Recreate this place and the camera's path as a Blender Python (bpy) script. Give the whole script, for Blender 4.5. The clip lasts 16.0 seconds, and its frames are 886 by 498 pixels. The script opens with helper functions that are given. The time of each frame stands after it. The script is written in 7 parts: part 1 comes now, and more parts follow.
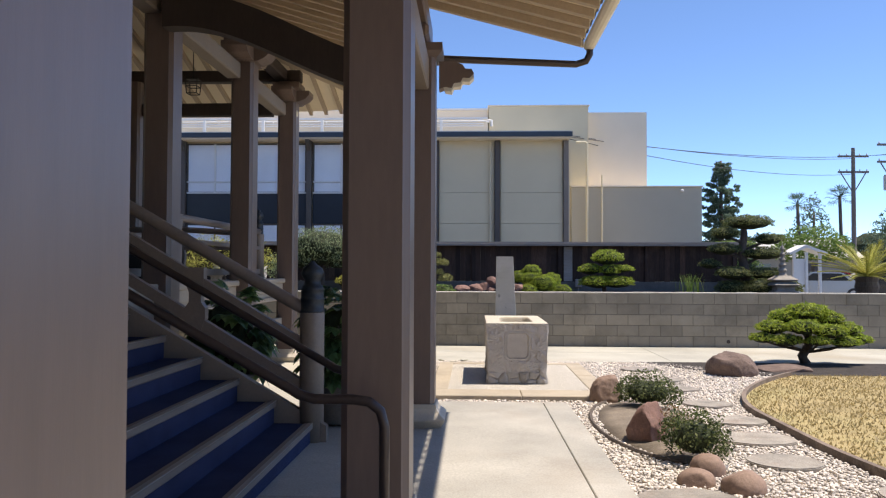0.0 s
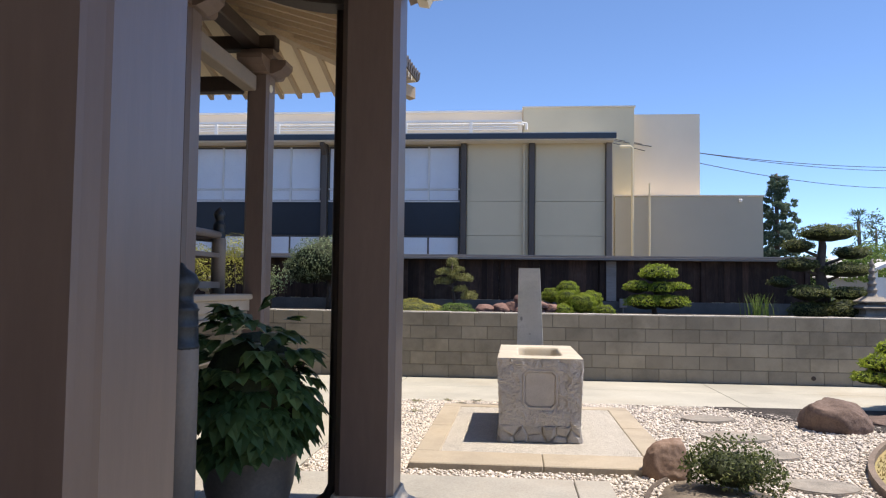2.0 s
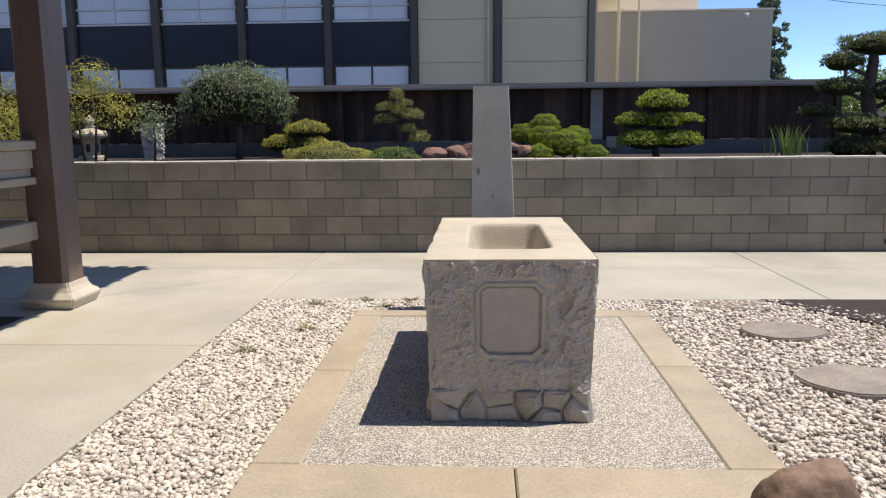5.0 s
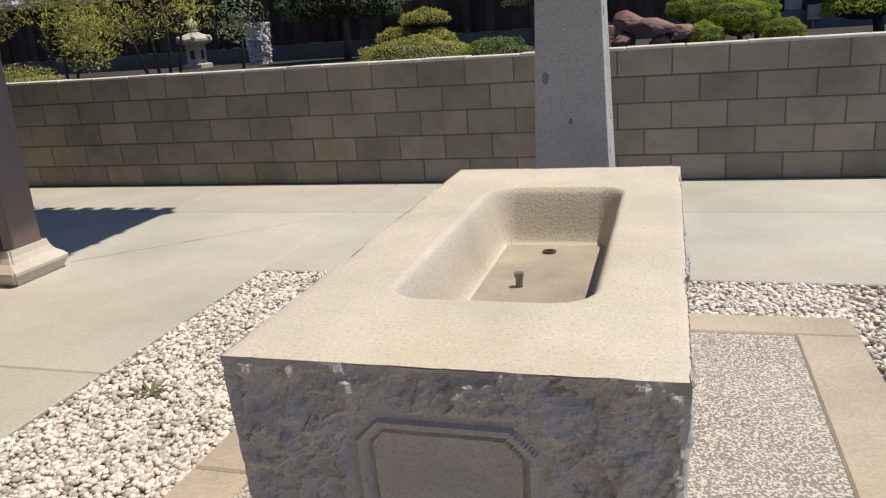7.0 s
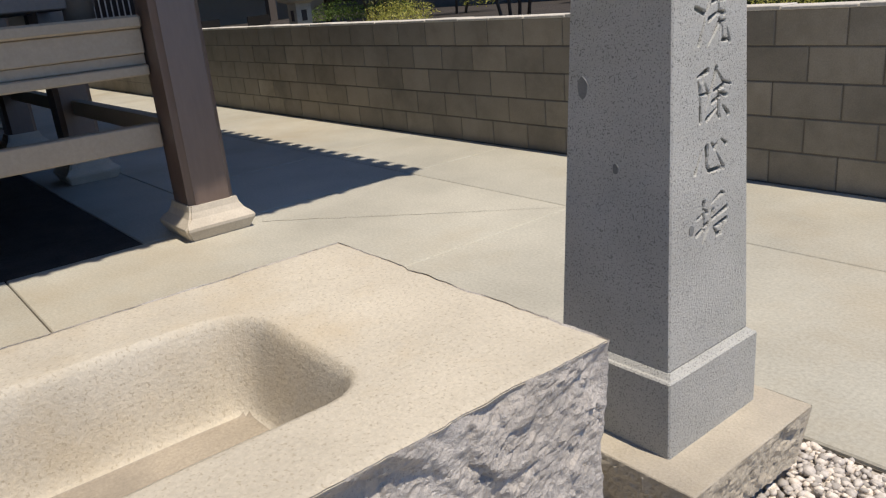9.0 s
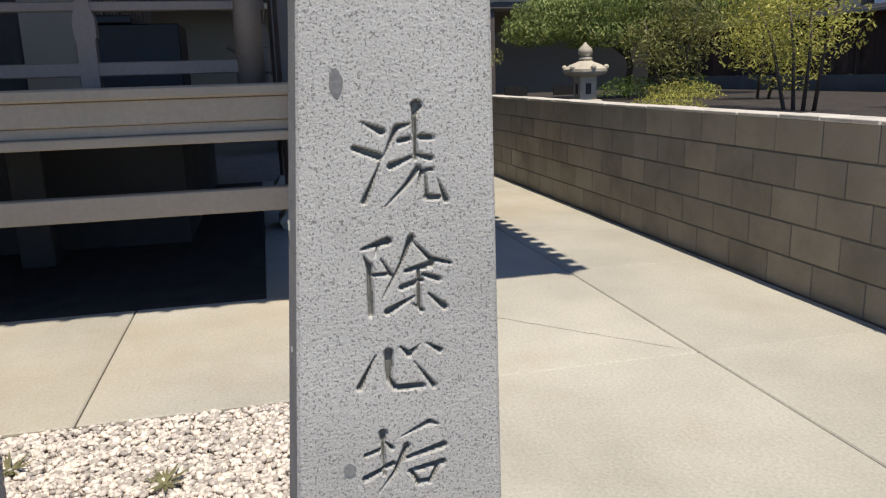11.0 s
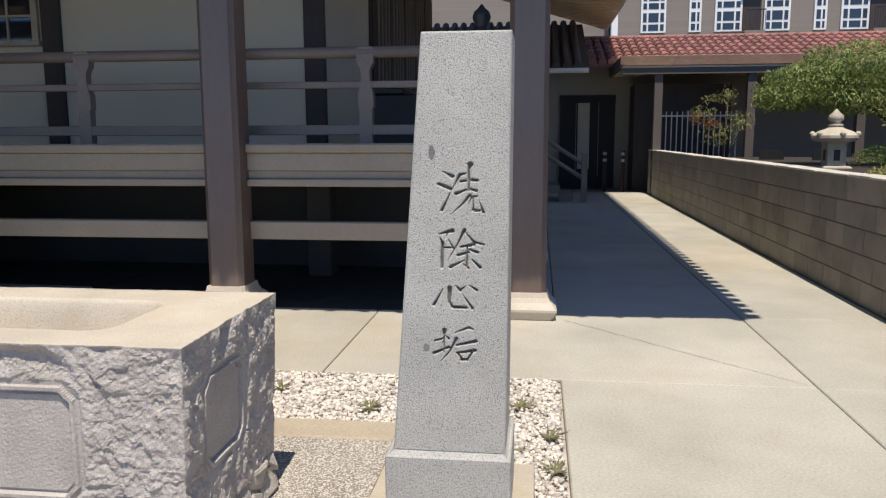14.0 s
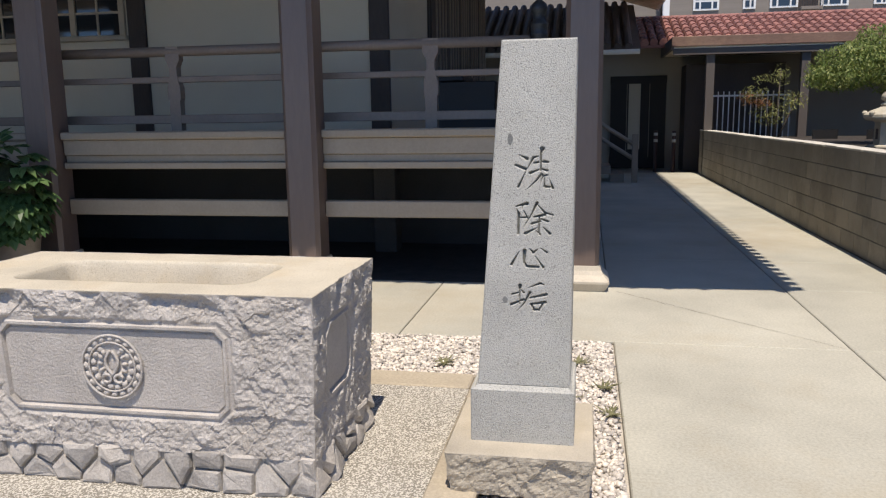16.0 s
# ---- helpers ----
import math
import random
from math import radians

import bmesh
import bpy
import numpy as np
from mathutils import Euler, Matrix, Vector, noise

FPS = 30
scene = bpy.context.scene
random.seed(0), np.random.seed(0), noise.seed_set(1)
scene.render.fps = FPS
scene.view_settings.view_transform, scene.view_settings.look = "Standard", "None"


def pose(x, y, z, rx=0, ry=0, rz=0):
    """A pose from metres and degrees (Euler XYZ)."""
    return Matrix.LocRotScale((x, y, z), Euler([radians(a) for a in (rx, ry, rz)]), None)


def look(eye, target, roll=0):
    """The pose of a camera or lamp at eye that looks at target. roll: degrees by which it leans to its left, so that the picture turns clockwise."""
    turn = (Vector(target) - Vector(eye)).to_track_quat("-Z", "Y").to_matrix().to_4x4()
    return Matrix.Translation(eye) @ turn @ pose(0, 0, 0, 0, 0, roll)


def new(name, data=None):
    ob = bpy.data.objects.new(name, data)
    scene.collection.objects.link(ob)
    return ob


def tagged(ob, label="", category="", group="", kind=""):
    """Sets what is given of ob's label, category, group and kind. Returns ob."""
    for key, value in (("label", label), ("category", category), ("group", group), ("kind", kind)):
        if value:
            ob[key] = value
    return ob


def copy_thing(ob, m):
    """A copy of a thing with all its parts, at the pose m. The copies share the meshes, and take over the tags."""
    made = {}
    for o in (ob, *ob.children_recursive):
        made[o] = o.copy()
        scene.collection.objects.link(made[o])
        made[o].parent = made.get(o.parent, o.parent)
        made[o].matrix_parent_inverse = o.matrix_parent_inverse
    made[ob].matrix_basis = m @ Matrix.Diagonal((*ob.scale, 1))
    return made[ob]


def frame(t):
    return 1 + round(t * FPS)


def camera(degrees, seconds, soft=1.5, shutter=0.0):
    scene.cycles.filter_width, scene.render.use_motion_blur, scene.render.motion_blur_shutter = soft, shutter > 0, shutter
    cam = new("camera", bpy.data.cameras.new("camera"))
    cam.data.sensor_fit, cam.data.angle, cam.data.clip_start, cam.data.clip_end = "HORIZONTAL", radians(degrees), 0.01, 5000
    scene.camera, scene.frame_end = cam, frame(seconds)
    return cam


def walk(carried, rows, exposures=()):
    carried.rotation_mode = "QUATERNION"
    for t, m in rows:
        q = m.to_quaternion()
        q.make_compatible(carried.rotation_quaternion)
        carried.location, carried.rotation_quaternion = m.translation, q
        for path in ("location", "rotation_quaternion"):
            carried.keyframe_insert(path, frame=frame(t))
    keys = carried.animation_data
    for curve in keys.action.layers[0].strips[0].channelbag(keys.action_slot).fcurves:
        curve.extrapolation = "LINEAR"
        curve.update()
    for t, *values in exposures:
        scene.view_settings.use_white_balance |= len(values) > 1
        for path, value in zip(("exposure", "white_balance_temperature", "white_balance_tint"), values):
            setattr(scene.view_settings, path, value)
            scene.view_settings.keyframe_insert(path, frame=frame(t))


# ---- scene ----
cam = camera(59.9, 16.0, soft=1.2)
PATH = [
    (0, (-0.161, -9.598, 1.448), (-0.24, -7.6, 1.502), 0.2),
    (0.5, (-0.028, -8.976, 1.446), (-0.184, -6.983, 1.51), 0.4),
    (1, (0.083, -8.302, 1.431), (-0.111, -6.313, 1.514), 0.5),
    (1.5, (0.107, -7.687, 1.423), (-0.098, -5.7, 1.521), 0.7),
    (2, (0.154, -7.008, 1.408), (-0.033, -5.02, 1.509), 0.7),
    (2.5, (0.182, -6.417, 1.403), (0.025, -4.424, 1.481), 0.2),
    (3, (0.214, -5.814, 1.412), (0.109, -3.817, 1.43), -0.2),
    (3.5, (0.213, -5.188, 1.379), (0.144, -3.19, 1.316), -0.2),
    (6, (0.454, -2.198, 1.325), (0.224, -0.262, 0.879), -1.7),
    (6.5, (0.619, -1.638, 1.302), (0.235, 0.258, 0.794), -2.7),
    (7, (0.733, -1.074, 1.302), (0.171, 0.762, 0.741), -4.1),
    (7.5, (0.983, -0.498, 1.301), (0.167, 1.235, 0.726), -5.4),
    (8, (1.131, -0.02, 1.281), (0.027, 1.523, 0.648), -5.3),
    (8.5, (1.302, 0.377, 1.303), (-0.023, 1.723, 0.645), -5.4),
    (9, (1.45, 0.786, 1.313), (-0.044, 1.948, 0.665), -5.3),
    (9.2, (1.471, 0.939, 1.31), (-0.074, 2.034, 0.666), -5.4),
    (11.3, (1.619, 2.315, 1.317), (-0.322, 2.595, 0.926), -1.1),
    (11.5, (1.677, 2.402, 1.316), (-0.283, 2.576, 0.957), -0.8),
    (12, (1.854, 2.492, 1.33), (-0.123, 2.503, 1.026), -0.3),
    (12.5, (2.05, 2.481, 1.332), (0.07, 2.421, 1.058), -0.0),
    (13, (2.278, 2.579, 1.33), (0.3, 2.447, 1.059), -0.1),
    (13.5, (2.459, 2.623, 1.342), (0.487, 2.432, 1.066), -0.2),
    (14, (2.698, 2.574, 1.357), (0.735, 2.331, 1.067), -0.2),
    (14.5, (2.958, 2.617, 1.354), (1.003, 2.333, 1.045), -0.4),
    (15, (3.128, 2.626, 1.37), (1.178, 2.319, 1.049), -0.5),
    (15.5, (3.206, 2.558, 1.384), (1.261, 2.23, 1.052), -0.6),
    (16, (3.212, 2.535, 1.388), (1.274, 2.17, 1.052), -0.8),
]
walk(cam, [(t, look(eye, target, roll)) for t, eye, target, roll in PATH],
     exposures=[(0.0, 0.82, 6700, 11), (3.5, 0.70, 6700, 11), (6.0, 0.45, 6700, 9.5), (7.5, 0.36, 6650, 9), (9.0, 0.28, 6650, 9), (11.5, 0.48, 6600, 9), (16.0, 0.48, 6650, 9.5)])

# ---- world and sun ----
world = bpy.data.worlds.new("sky")
scene.world = world
world.use_nodes = True
wt = world.node_tree
sky = wt.nodes.new("ShaderNodeTexSky")
sky.sky_type = "NISHITA"
sky.sun_disc = False
SUN_FROM = Vector((0.40, 0.06, 1.0)).normalized()
sky.sun_elevation = math.asin(SUN_FROM.z)
sky.sun_rotation = math.atan2(SUN_FROM.x, SUN_FROM.y)
sky.air_density, sky.dust_density, sky.ozone_density, sky.altitude = 0.65, 0.0, 6.0, 1800
wt.links.new(sky.outputs[0], wt.nodes["Background"].inputs[0])
wt.nodes["Background"].inputs[1].default_value = 0.15
sun = new("sun", bpy.data.lights.new("sun", "SUN"))
sun.data.energy = 3.8
sun.data.angle = radians(0.53)
sun.data.color = (1.0, 0.90, 0.79)
sun.matrix_world = look(SUN_FROM * 50, (0, 0, 0))


# ---- helpers for meshes ----
def thing(name, loc, label, category, group="", kind=""):
    ob = new(name)
    ob.location = loc
    ob.empty_display_size = 0.1
    return tagged(ob, label, category, group, kind)


def mesh_of(bm, name, smooth=False):
    me = bpy.data.meshes.new(name)
    bm.normal_update()
    bm.to_mesh(me)
    bm.free()
    if smooth:
        for p in me.polygons:
            p.use_smooth = True
    return me


def part(name, bm, material, parent=None, label="", smooth=False):
    me = bm if isinstance(bm, bpy.types.Mesh) else mesh_of(bm, name, smooth)
    mats = material if isinstance(material, (list, tuple)) else [material]
    if not me.materials:
        for m in mats:
            me.materials.append(m)
    ob = new(name, me)
    if parent is not None:
        ob.parent = parent
    return tagged(ob, label)


def box(bm, x0, x1, y0, y1, z0, z1, bevel=0.0, taper=0.0, mi=0):
    """A box; taper draws the top in on all sides."""
    vs = [bm.verts.new(p) for p in ((x0, y0, z0), (x1, y0, z0), (x1, y1, z0), (x0, y1, z0),
          (x0 + taper, y0 + taper, z1), (x1 - taper, y0 + taper, z1), (x1 - taper, y1 - taper, z1), (x0 + taper, y1 - taper, z1))]
    fs = [bm.faces.new([vs[i] for i in q]) for q in ((3, 2, 1, 0), (4, 5, 6, 7), (0, 1, 5, 4), (1, 2, 6, 5), (2, 3, 7, 6), (3, 0, 4, 7))]
    for f in fs:
        f.material_index = mi
    if bevel:
        es = list({e for f in fs for e in f.edges})
        bmesh.ops.bevel(bm, geom=es, offset=bevel, segments=1, affect="EDGES", clamp_overlap=True, material=-1)
    return bm


def bx(*a, **k):
    return box(bmesh.new(), *a, **k)


def tube(bm, pts, r, n=10, cap=True):
    """A round bar along points; r is one radius or one for each point."""
    rs = r if isinstance(r, (list, tuple)) else [r] * len(pts)
    pts = [Vector(p) for p in pts]
    rings, side = [], None
    for i, p in enumerate(pts):
        d = (pts[min(i + 1, len(pts) - 1)] - pts[max(i - 1, 0)]).normalized()
        if side is None:
            side = d.cross(Vector((0, 0, 1)) if abs(d.z) < 0.9 else Vector((1, 0, 0))).normalized()
        else:
            side = (side - d * side.dot(d)).normalized()
        up = side.cross(d)
        rings.append([bm.verts.new(p + (side * math.cos(2 * math.pi * j / n) + up * math.sin(2 * math.pi * j / n)) * rs[i]) for j in range(n)])
    for a, b in zip(rings, rings[1:]):
        for j in range(n):
            bm.faces.new((a[j], a[(j + 1) % n], b[(j + 1) % n], b[j]))
    if cap:
        bm.faces.new(rings[0][::-1])
        bm.faces.new(rings[-1])
    return bm


def lathe(bm, prof, n=16, at=(0, 0, 0), square=False):
    """A turned shape from (radius, height) pairs; square gives four flat sides."""
    n = 4 if square else n
    k = math.sqrt(2) if square else 1
    rings = [[bm.verts.new((at[0] + r * k * math.cos(2 * math.pi * (j + (0.5 if square else 0)) / n), at[1] + r * k * math.sin(2 * math.pi * (j + (0.5 if square else 0)) / n), at[2] + z)) for j in range(n)] for r, z in prof]
    for a, b in zip(rings, rings[1:]):
        for j in range(n):
            bm.faces.new((a[j], a[(j + 1) % n], b[(j + 1) % n], b[j]))
    bm.faces.new(rings[0][::-1])
    bm.faces.new(rings[-1])
    return bm


def prism(bm, outline, lo, hi, axis="y"):
    """An outline of pairs drawn out along an axis from lo to hi."""
    def at(u, v, w):
        return {"x": (w, u, v), "y": (u, w, v), "z": (u, v, w)}[axis]
    a = [bm.verts.new(at(u, v, lo)) for u, v in outline]
    b = [bm.verts.new(at(u, v, hi)) for u, v in outline]
    n = len(a)
    bm.faces.new(a)
    bm.faces.new(b[::-1])
    for i in range(n):
        bm.faces.new((a[i], b[i], b[(i + 1) % n], a[(i + 1) % n]))
    bmesh.ops.recalc_face_normals(bm, faces=bm.faces)
    return bm


def raw(name, verts, faces, smooth=False):
    me = bpy.data.meshes.new(name)
    me.from_pydata(verts.tolist() if hasattr(verts, "tolist") else verts, [], faces.tolist() if hasattr(faces, "tolist") else faces)
    if smooth:
        me.polygons.foreach_set("use_smooth", [True] * len(me.polygons))
    me.update()
    return me


# ---- materials ----
def ramp(nt, fac, stops):
    r = nt.nodes.new("ShaderNodeValToRGB")
    els = r.color_ramp.elements
    while len(els) < len(stops):
        els.new(0.5)
    for e, (p, c) in zip(els, stops):
        e.position, e.color = p, (*c, 1)
    nt.links.new(fac, r.inputs[0])
    return r.outputs[0]


def mix(nt, fac, a, b, kind="MIX"):
    m = nt.nodes.new("ShaderNodeMix")
    m.data_type, m.blend_type = "RGBA", kind
    for sock, v in ((m.inputs[0], fac), (m.inputs[6], a), (m.inputs[7], b)):
        if isinstance(v, bpy.types.NodeSocket):
            nt.links.new(v, sock)
        elif isinstance(v, tuple):
            sock.default_value = (*v, 1)
        else:
            sock.default_value = v
    return m.outputs[2]


def tex(nt, scale, detail=4, rough=0.6, kind="noise", stretch=(1, 1, 1)):
    co = nt.nodes.new("ShaderNodeNewGeometry").outputs["Position"]
    mp = nt.nodes.new("ShaderNodeMapping")
    mp.inputs["Scale"].default_value = stretch
    nt.links.new(co, mp.inputs[0])
    if kind == "noise":
        n = nt.nodes.new("ShaderNodeTexNoise")
        n.inputs["Detail"].default_value, n.inputs["Roughness"].default_value = detail, rough
        out = n.outputs["Fac"]
    else:
        n = nt.nodes.new("ShaderNodeTexVoronoi")
        out = n.outputs["Distance"] if kind == "cells" else n.outputs["Color"]
    n.inputs["Scale"].default_value = scale
    nt.links.new(mp.outputs[0], n.inputs["Vector"])
    return out


def mat(name, col, rough=0.7, var=0.12, big=1.5, fine=60.0, bump=0.15, bump_scale=None, metal=0.0, spec=0.5, stain=None, stain_amt=0.3, each=0.0, island=0.0, grain=None, speck=None, coat=0.0):
    """A painted or mineral surface: base colour with broad and fine variation, stains, grain, specks and a small relief."""
    m = bpy.data.materials.new(name)
    m.use_nodes = True
    nt = m.node_tree
    b = nt.nodes["Principled BSDF"]
    b.inputs["Roughness"].default_value = rough
    b.inputs["Metallic"].default_value = metal
    b.inputs["Specular IOR Level"].default_value = spec
    b.inputs["Coat Weight"].default_value = coat
    col = tuple(col)
    stretch = grain or (1, 1, 1)
    n1 = tex(nt, big, 5, 0.6, stretch=stretch)
    n2 = tex(nt, fine, 3, 0.7, stretch=stretch)
    dark = tuple(max(0.0, c * (1 - 2 * var)) for c in col)
    light = tuple(min(1.0, c * (1 + 2 * var)) for c in col)
    c = ramp(nt, n1, ((0.25, dark), (0.5, col), (0.78, light)))
    f = ramp(nt, n2, ((0.3, (1 - var * 1.2,) * 3), (0.7, (1 + var * 1.2,) * 3)))
    c = mix(nt, 1.0, c, f, "MULTIPLY")
    if stain:
        s = ramp(nt, tex(nt, big * 0.55, 6, 0.7), ((0.5, (0, 0, 0)), (0.72, (1, 1, 1))))
        sc = nt.nodes.new("ShaderNodeMath")
        sc.operation = "MULTIPLY"
        nt.links.new(s, sc.inputs[0])
        sc.inputs[1].default_value = stain_amt
        c = mix(nt, sc.outputs[0], c, stain)
    if speck:
        scale, sp_col, amt, lo = speck
        s = ramp(nt, tex(nt, scale, 2, 0.5), ((lo, (0, 0, 0)), (min(0.99, lo + 0.06), (1, 1, 1))))
        sc = nt.nodes.new("ShaderNodeMath")
        sc.operation = "MULTIPLY"
        nt.links.new(s, sc.inputs[0])
        sc.inputs[1].default_value = amt
        c = mix(nt, sc.outputs[0], c, sp_col)
    if each or island:
        if each:
            rnd = nt.nodes.new("ShaderNodeObjectInfo").outputs["Random"]
        else:
            rnd = nt.nodes.new("ShaderNodeNewGeometry").outputs["Random Per Island"]
        amt = each or island
        v = ramp(nt, rnd, ((0.0, (1 - amt,) * 3), (0.5, (1.0,) * 3), (1.0, (1 + amt, 1 + amt * 0.9, 1 + amt * 0.75))))
        c = mix(nt, 1.0, c, v, "MULTIPLY")
    nt.links.new(c, b.inputs["Base Color"])
    if bump:
        bp = nt.nodes.new("ShaderNodeBump")
        bp.inputs["Strength"].default_value = bump
        bp.inputs["Distance"].default_value = 0.01
        h = tex(nt, bump_scale or fine * 0.6, 6, 0.65, stretch=stretch)
        nt.links.new(h, bp.inputs["Height"])
        nt.links.new(bp.outputs[0], b.inputs["Normal"])
    return m


def leaf_mat(name, col, tip, var=0.22, rough=0.55):
    """Leaves: a colour that differs from leaf to leaf, letting some light through."""
    m = bpy.data.materials.new(name)
    m.use_nodes = True
    nt = m.node_tree
    b = nt.nodes["Principled BSDF"]
    rnd = nt.nodes.new("ShaderNodeNewGeometry").outputs["Random Per Island"]
    c = ramp(nt, rnd, ((0.0, tuple(x * (1 - var) for x in col)), (0.55, col), (1.0, tip)))
    c = mix(nt, 1.0, c, ramp(nt, tex(nt, 2.5, 3), ((0.3, (0.75,) * 3), (0.7, (1.2,) * 3))), "MULTIPLY")
    nt.links.new(c, b.inputs["Base Color"])
    b.inputs["Roughness"].default_value = rough
    b.inputs["Specular IOR Level"].default_value = 0.35
    tr = nt.nodes.new("ShaderNodeBsdfTranslucent")
    nt.links.new(c, tr.inputs[0])
    ms = nt.nodes.new("ShaderNodeMixShader")
    ms.inputs[0].default_value = 0.42
    nt.links.new(b.outputs[0], ms.inputs[1])
    nt.links.new(tr.outputs[0], ms.inputs[2])
    nt.links.new(ms.outputs[0], nt.nodes["Material Output"].inputs[0])
    return m


CONCRETE = mat("pale_concrete", (0.42, 0.407, 0.345), 0.85, 0.13, 0.7, 70, 0.16, 120, stain=(0.36, 0.28, 0.165), stain_amt=0.5, each=0.05, speck=(210, (0.25, 0.23, 0.2), 0.35, 0.66))
PORCH_CONCRETE = mat("porch_concrete", (0.375, 0.36, 0.315), 0.75, 0.15, 0.8, 70, 0.1, 100, stain=(0.30, 0.255, 0.20), stain_amt=0.6, each=0.05)
PAD_CONCRETE = mat("pad_concrete", (0.40, 0.345, 0.26), 0.85, 0.12, 1.6, 70, 0.15, 120, stain=(0.27, 0.21, 0.13), stain_amt=0.4)
AGGREGATE = mat("exposed_aggregate", (0.28, 0.255, 0.21), 0.8, 0.14, 3, 110, 0.9, 120, speck=(120, (0.72, 0.68, 0.60), 0.85, 0.49))
CMU = mat("concrete_block", (0.290, 0.258, 0.203), 0.9, 0.1, 2.2, 120, 0.35, 160, stain=(0.135, 0.12, 0.09), stain_amt=0.6, each=0.16, speck=(170, (0.36, 0.34, 0.3), 0.3, 0.66))
MORTAR = mat("block_mortar", (0.155, 0.138, 0.11), 0.95, 0.1, 3, 90, 0.3)
CAP_MORTAR = mat("wall_cap_mortar", (0.55, 0.52, 0.46), 0.9, 0.12, 5, 70, 0.4)
GRANITE_ROUGH = mat("rough_granite", (0.51, 0.475, 0.435), 0.85, 0.1, 4, 170, 0.8, 90, stain=(0.36, 0.315, 0.255), stain_amt=0.5, speck=(300, (0.22, 0.21, 0.20), 0.5, 0.61))
GRANITE_TOP = mat("worn_granite_top", (0.54, 0.49, 0.39), 0.75, 0.08, 3, 140, 0.35, 130, stain=(0.50, 0.385, 0.22), stain_amt=0.55, speck=(150, (0.34, 0.29, 0.21), 0.55, 0.6))
GRANITE_TAN = mat("tan_weathered_granite", (0.47, 0.42, 0.335), 0.85, 0.1, 4, 150, 0.6, 90, stain=(0.38, 0.32, 0.22), stain_amt=0.5, speck=(300, (0.25, 0.23, 0.2), 0.4, 0.61))
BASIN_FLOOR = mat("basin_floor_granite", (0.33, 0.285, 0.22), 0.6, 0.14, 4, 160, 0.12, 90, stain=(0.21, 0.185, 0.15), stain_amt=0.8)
GRANITE_STELE = mat("dressed_granite", (0.455, 0.452, 0.42), 0.75, 0.09, 2.2, 300, 0.45, 190, stain=(0.33, 0.335, 0.27), stain_amt=0.6, speck=(250, (0.14, 0.14, 0.13), 0.75, 0.575))
CARVED = mat("carved_granite_dark", (0.17, 0.172, 0.15), 0.85, 0.15, 6, 200, 0.4, 150)
STAIN_SPOT = mat("granite_stain", (0.20, 0.205, 0.20), 0.8, 0.12, 6, 200, 0.3)
BROWN = mat("brown_post_paint", (0.150, 0.108, 0.090), 0.38, 0.06, 2, 30, 0.04, 40, grain=(1, 1, 0.15), spec=0.65)
TAUPE = mat("taupe_paint", (0.23, 0.19, 0.155), 0.55, 0.06, 1.5, 40, 0.06, 50)
RAIL_PAINT = mat("brown_taupe_rail_paint", (0.205, 0.165, 0.138), 0.5, 0.07, 1.5, 40, 0.06, 50)
BEIGE_TRIM = mat("beige_trim_paint", (0.36, 0.30, 0.225), 0.55, 0.06, 1.2, 40, 0.05, 50, stain=(0.28, 0.22, 0.15), stain_amt=0.35)
DARK_TIMBER = mat("dark_timber", (0.045, 0.033, 0.028), 0.6, 0.12, 2, 40, 0.08, 50, grain=(1, 1, 0.2))
PLASTER = mat("cream_plaster", (0.64, 0.57, 0.44), 0.9, 0.03, 0.7, 80, 0.06, 100)
SOFFIT = mat("cream_soffit", (0.76, 0.66, 0.49), 0.8, 0.03, 1, 50, 0.04)
RAFTER = mat("rafter_paint", (0.44, 0.35, 0.25), 0.65, 0.06, 2, 40, 0.05)
WHITE_END = mat("white_rafter_end", (0.75, 0.70, 0.58), 0.7, 0.03, 3, 40, 0.02)
CARPET = mat("blue_carpet", (0.03, 0.037, 0.085), 0.95, 0.15, 2.5, 220, 0.4, 300, spec=0.2)
NOSING = mat("worn_stair_nosing", (0.20, 0.165, 0.14), 0.55, 0.1, 2, 60, 0.08)
SPOUT = mat("weathered_grey_pipe", (0.20, 0.18, 0.15), 0.5, 0.15, 12, 90, 0.1, metal=0.5)
PIPE = mat("dark_brown_steel", (0.05, 0.036, 0.032), 0.35, 0.08, 4, 60, 0.03, metal=0.3)
CAP_METAL = mat("dark_cast_metal", (0.045, 0.052, 0.06), 0.5, 0.15, 8, 60, 0.1, metal=0.5)
STONE_BASE = mat("post_base_stone", (0.52, 0.47, 0.385), 0.8, 0.08, 3, 90, 0.25, stain=(0.28, 0.23, 0.17), stain_amt=0.4)
TILE_DARK = mat("grey_roof_tile", (0.10, 0.085, 0.08), 0.6, 0.15, 2, 50, 0.1)
SOIL = mat("dry_soil", (0.20, 0.165, 0.125), 0.95, 0.2, 3, 60, 0.6, 50)
UNDER = mat("gravel_bed", (0.50, 0.455, 0.39), 0.95, 0.15, 6, 90, 0.6, 60)
WEED = mat("weed_leaves", (0.15, 0.145, 0.07), 0.7, 0.2, 9, 60, 0.1)
PEBBLE = mat("white_pebble", (0.61, 0.56, 0.50), 0.75, 0.1, 30, 140, 0.15, 120, island=0.42)

# mulch and earth colour, darkened to imitate deep shade under the veranda
MULCH = mat("mulch_dark_for_shade", (0.04, 0.033, 0.028), 0.95, 0.25, 5, 60, 0.8, 50)

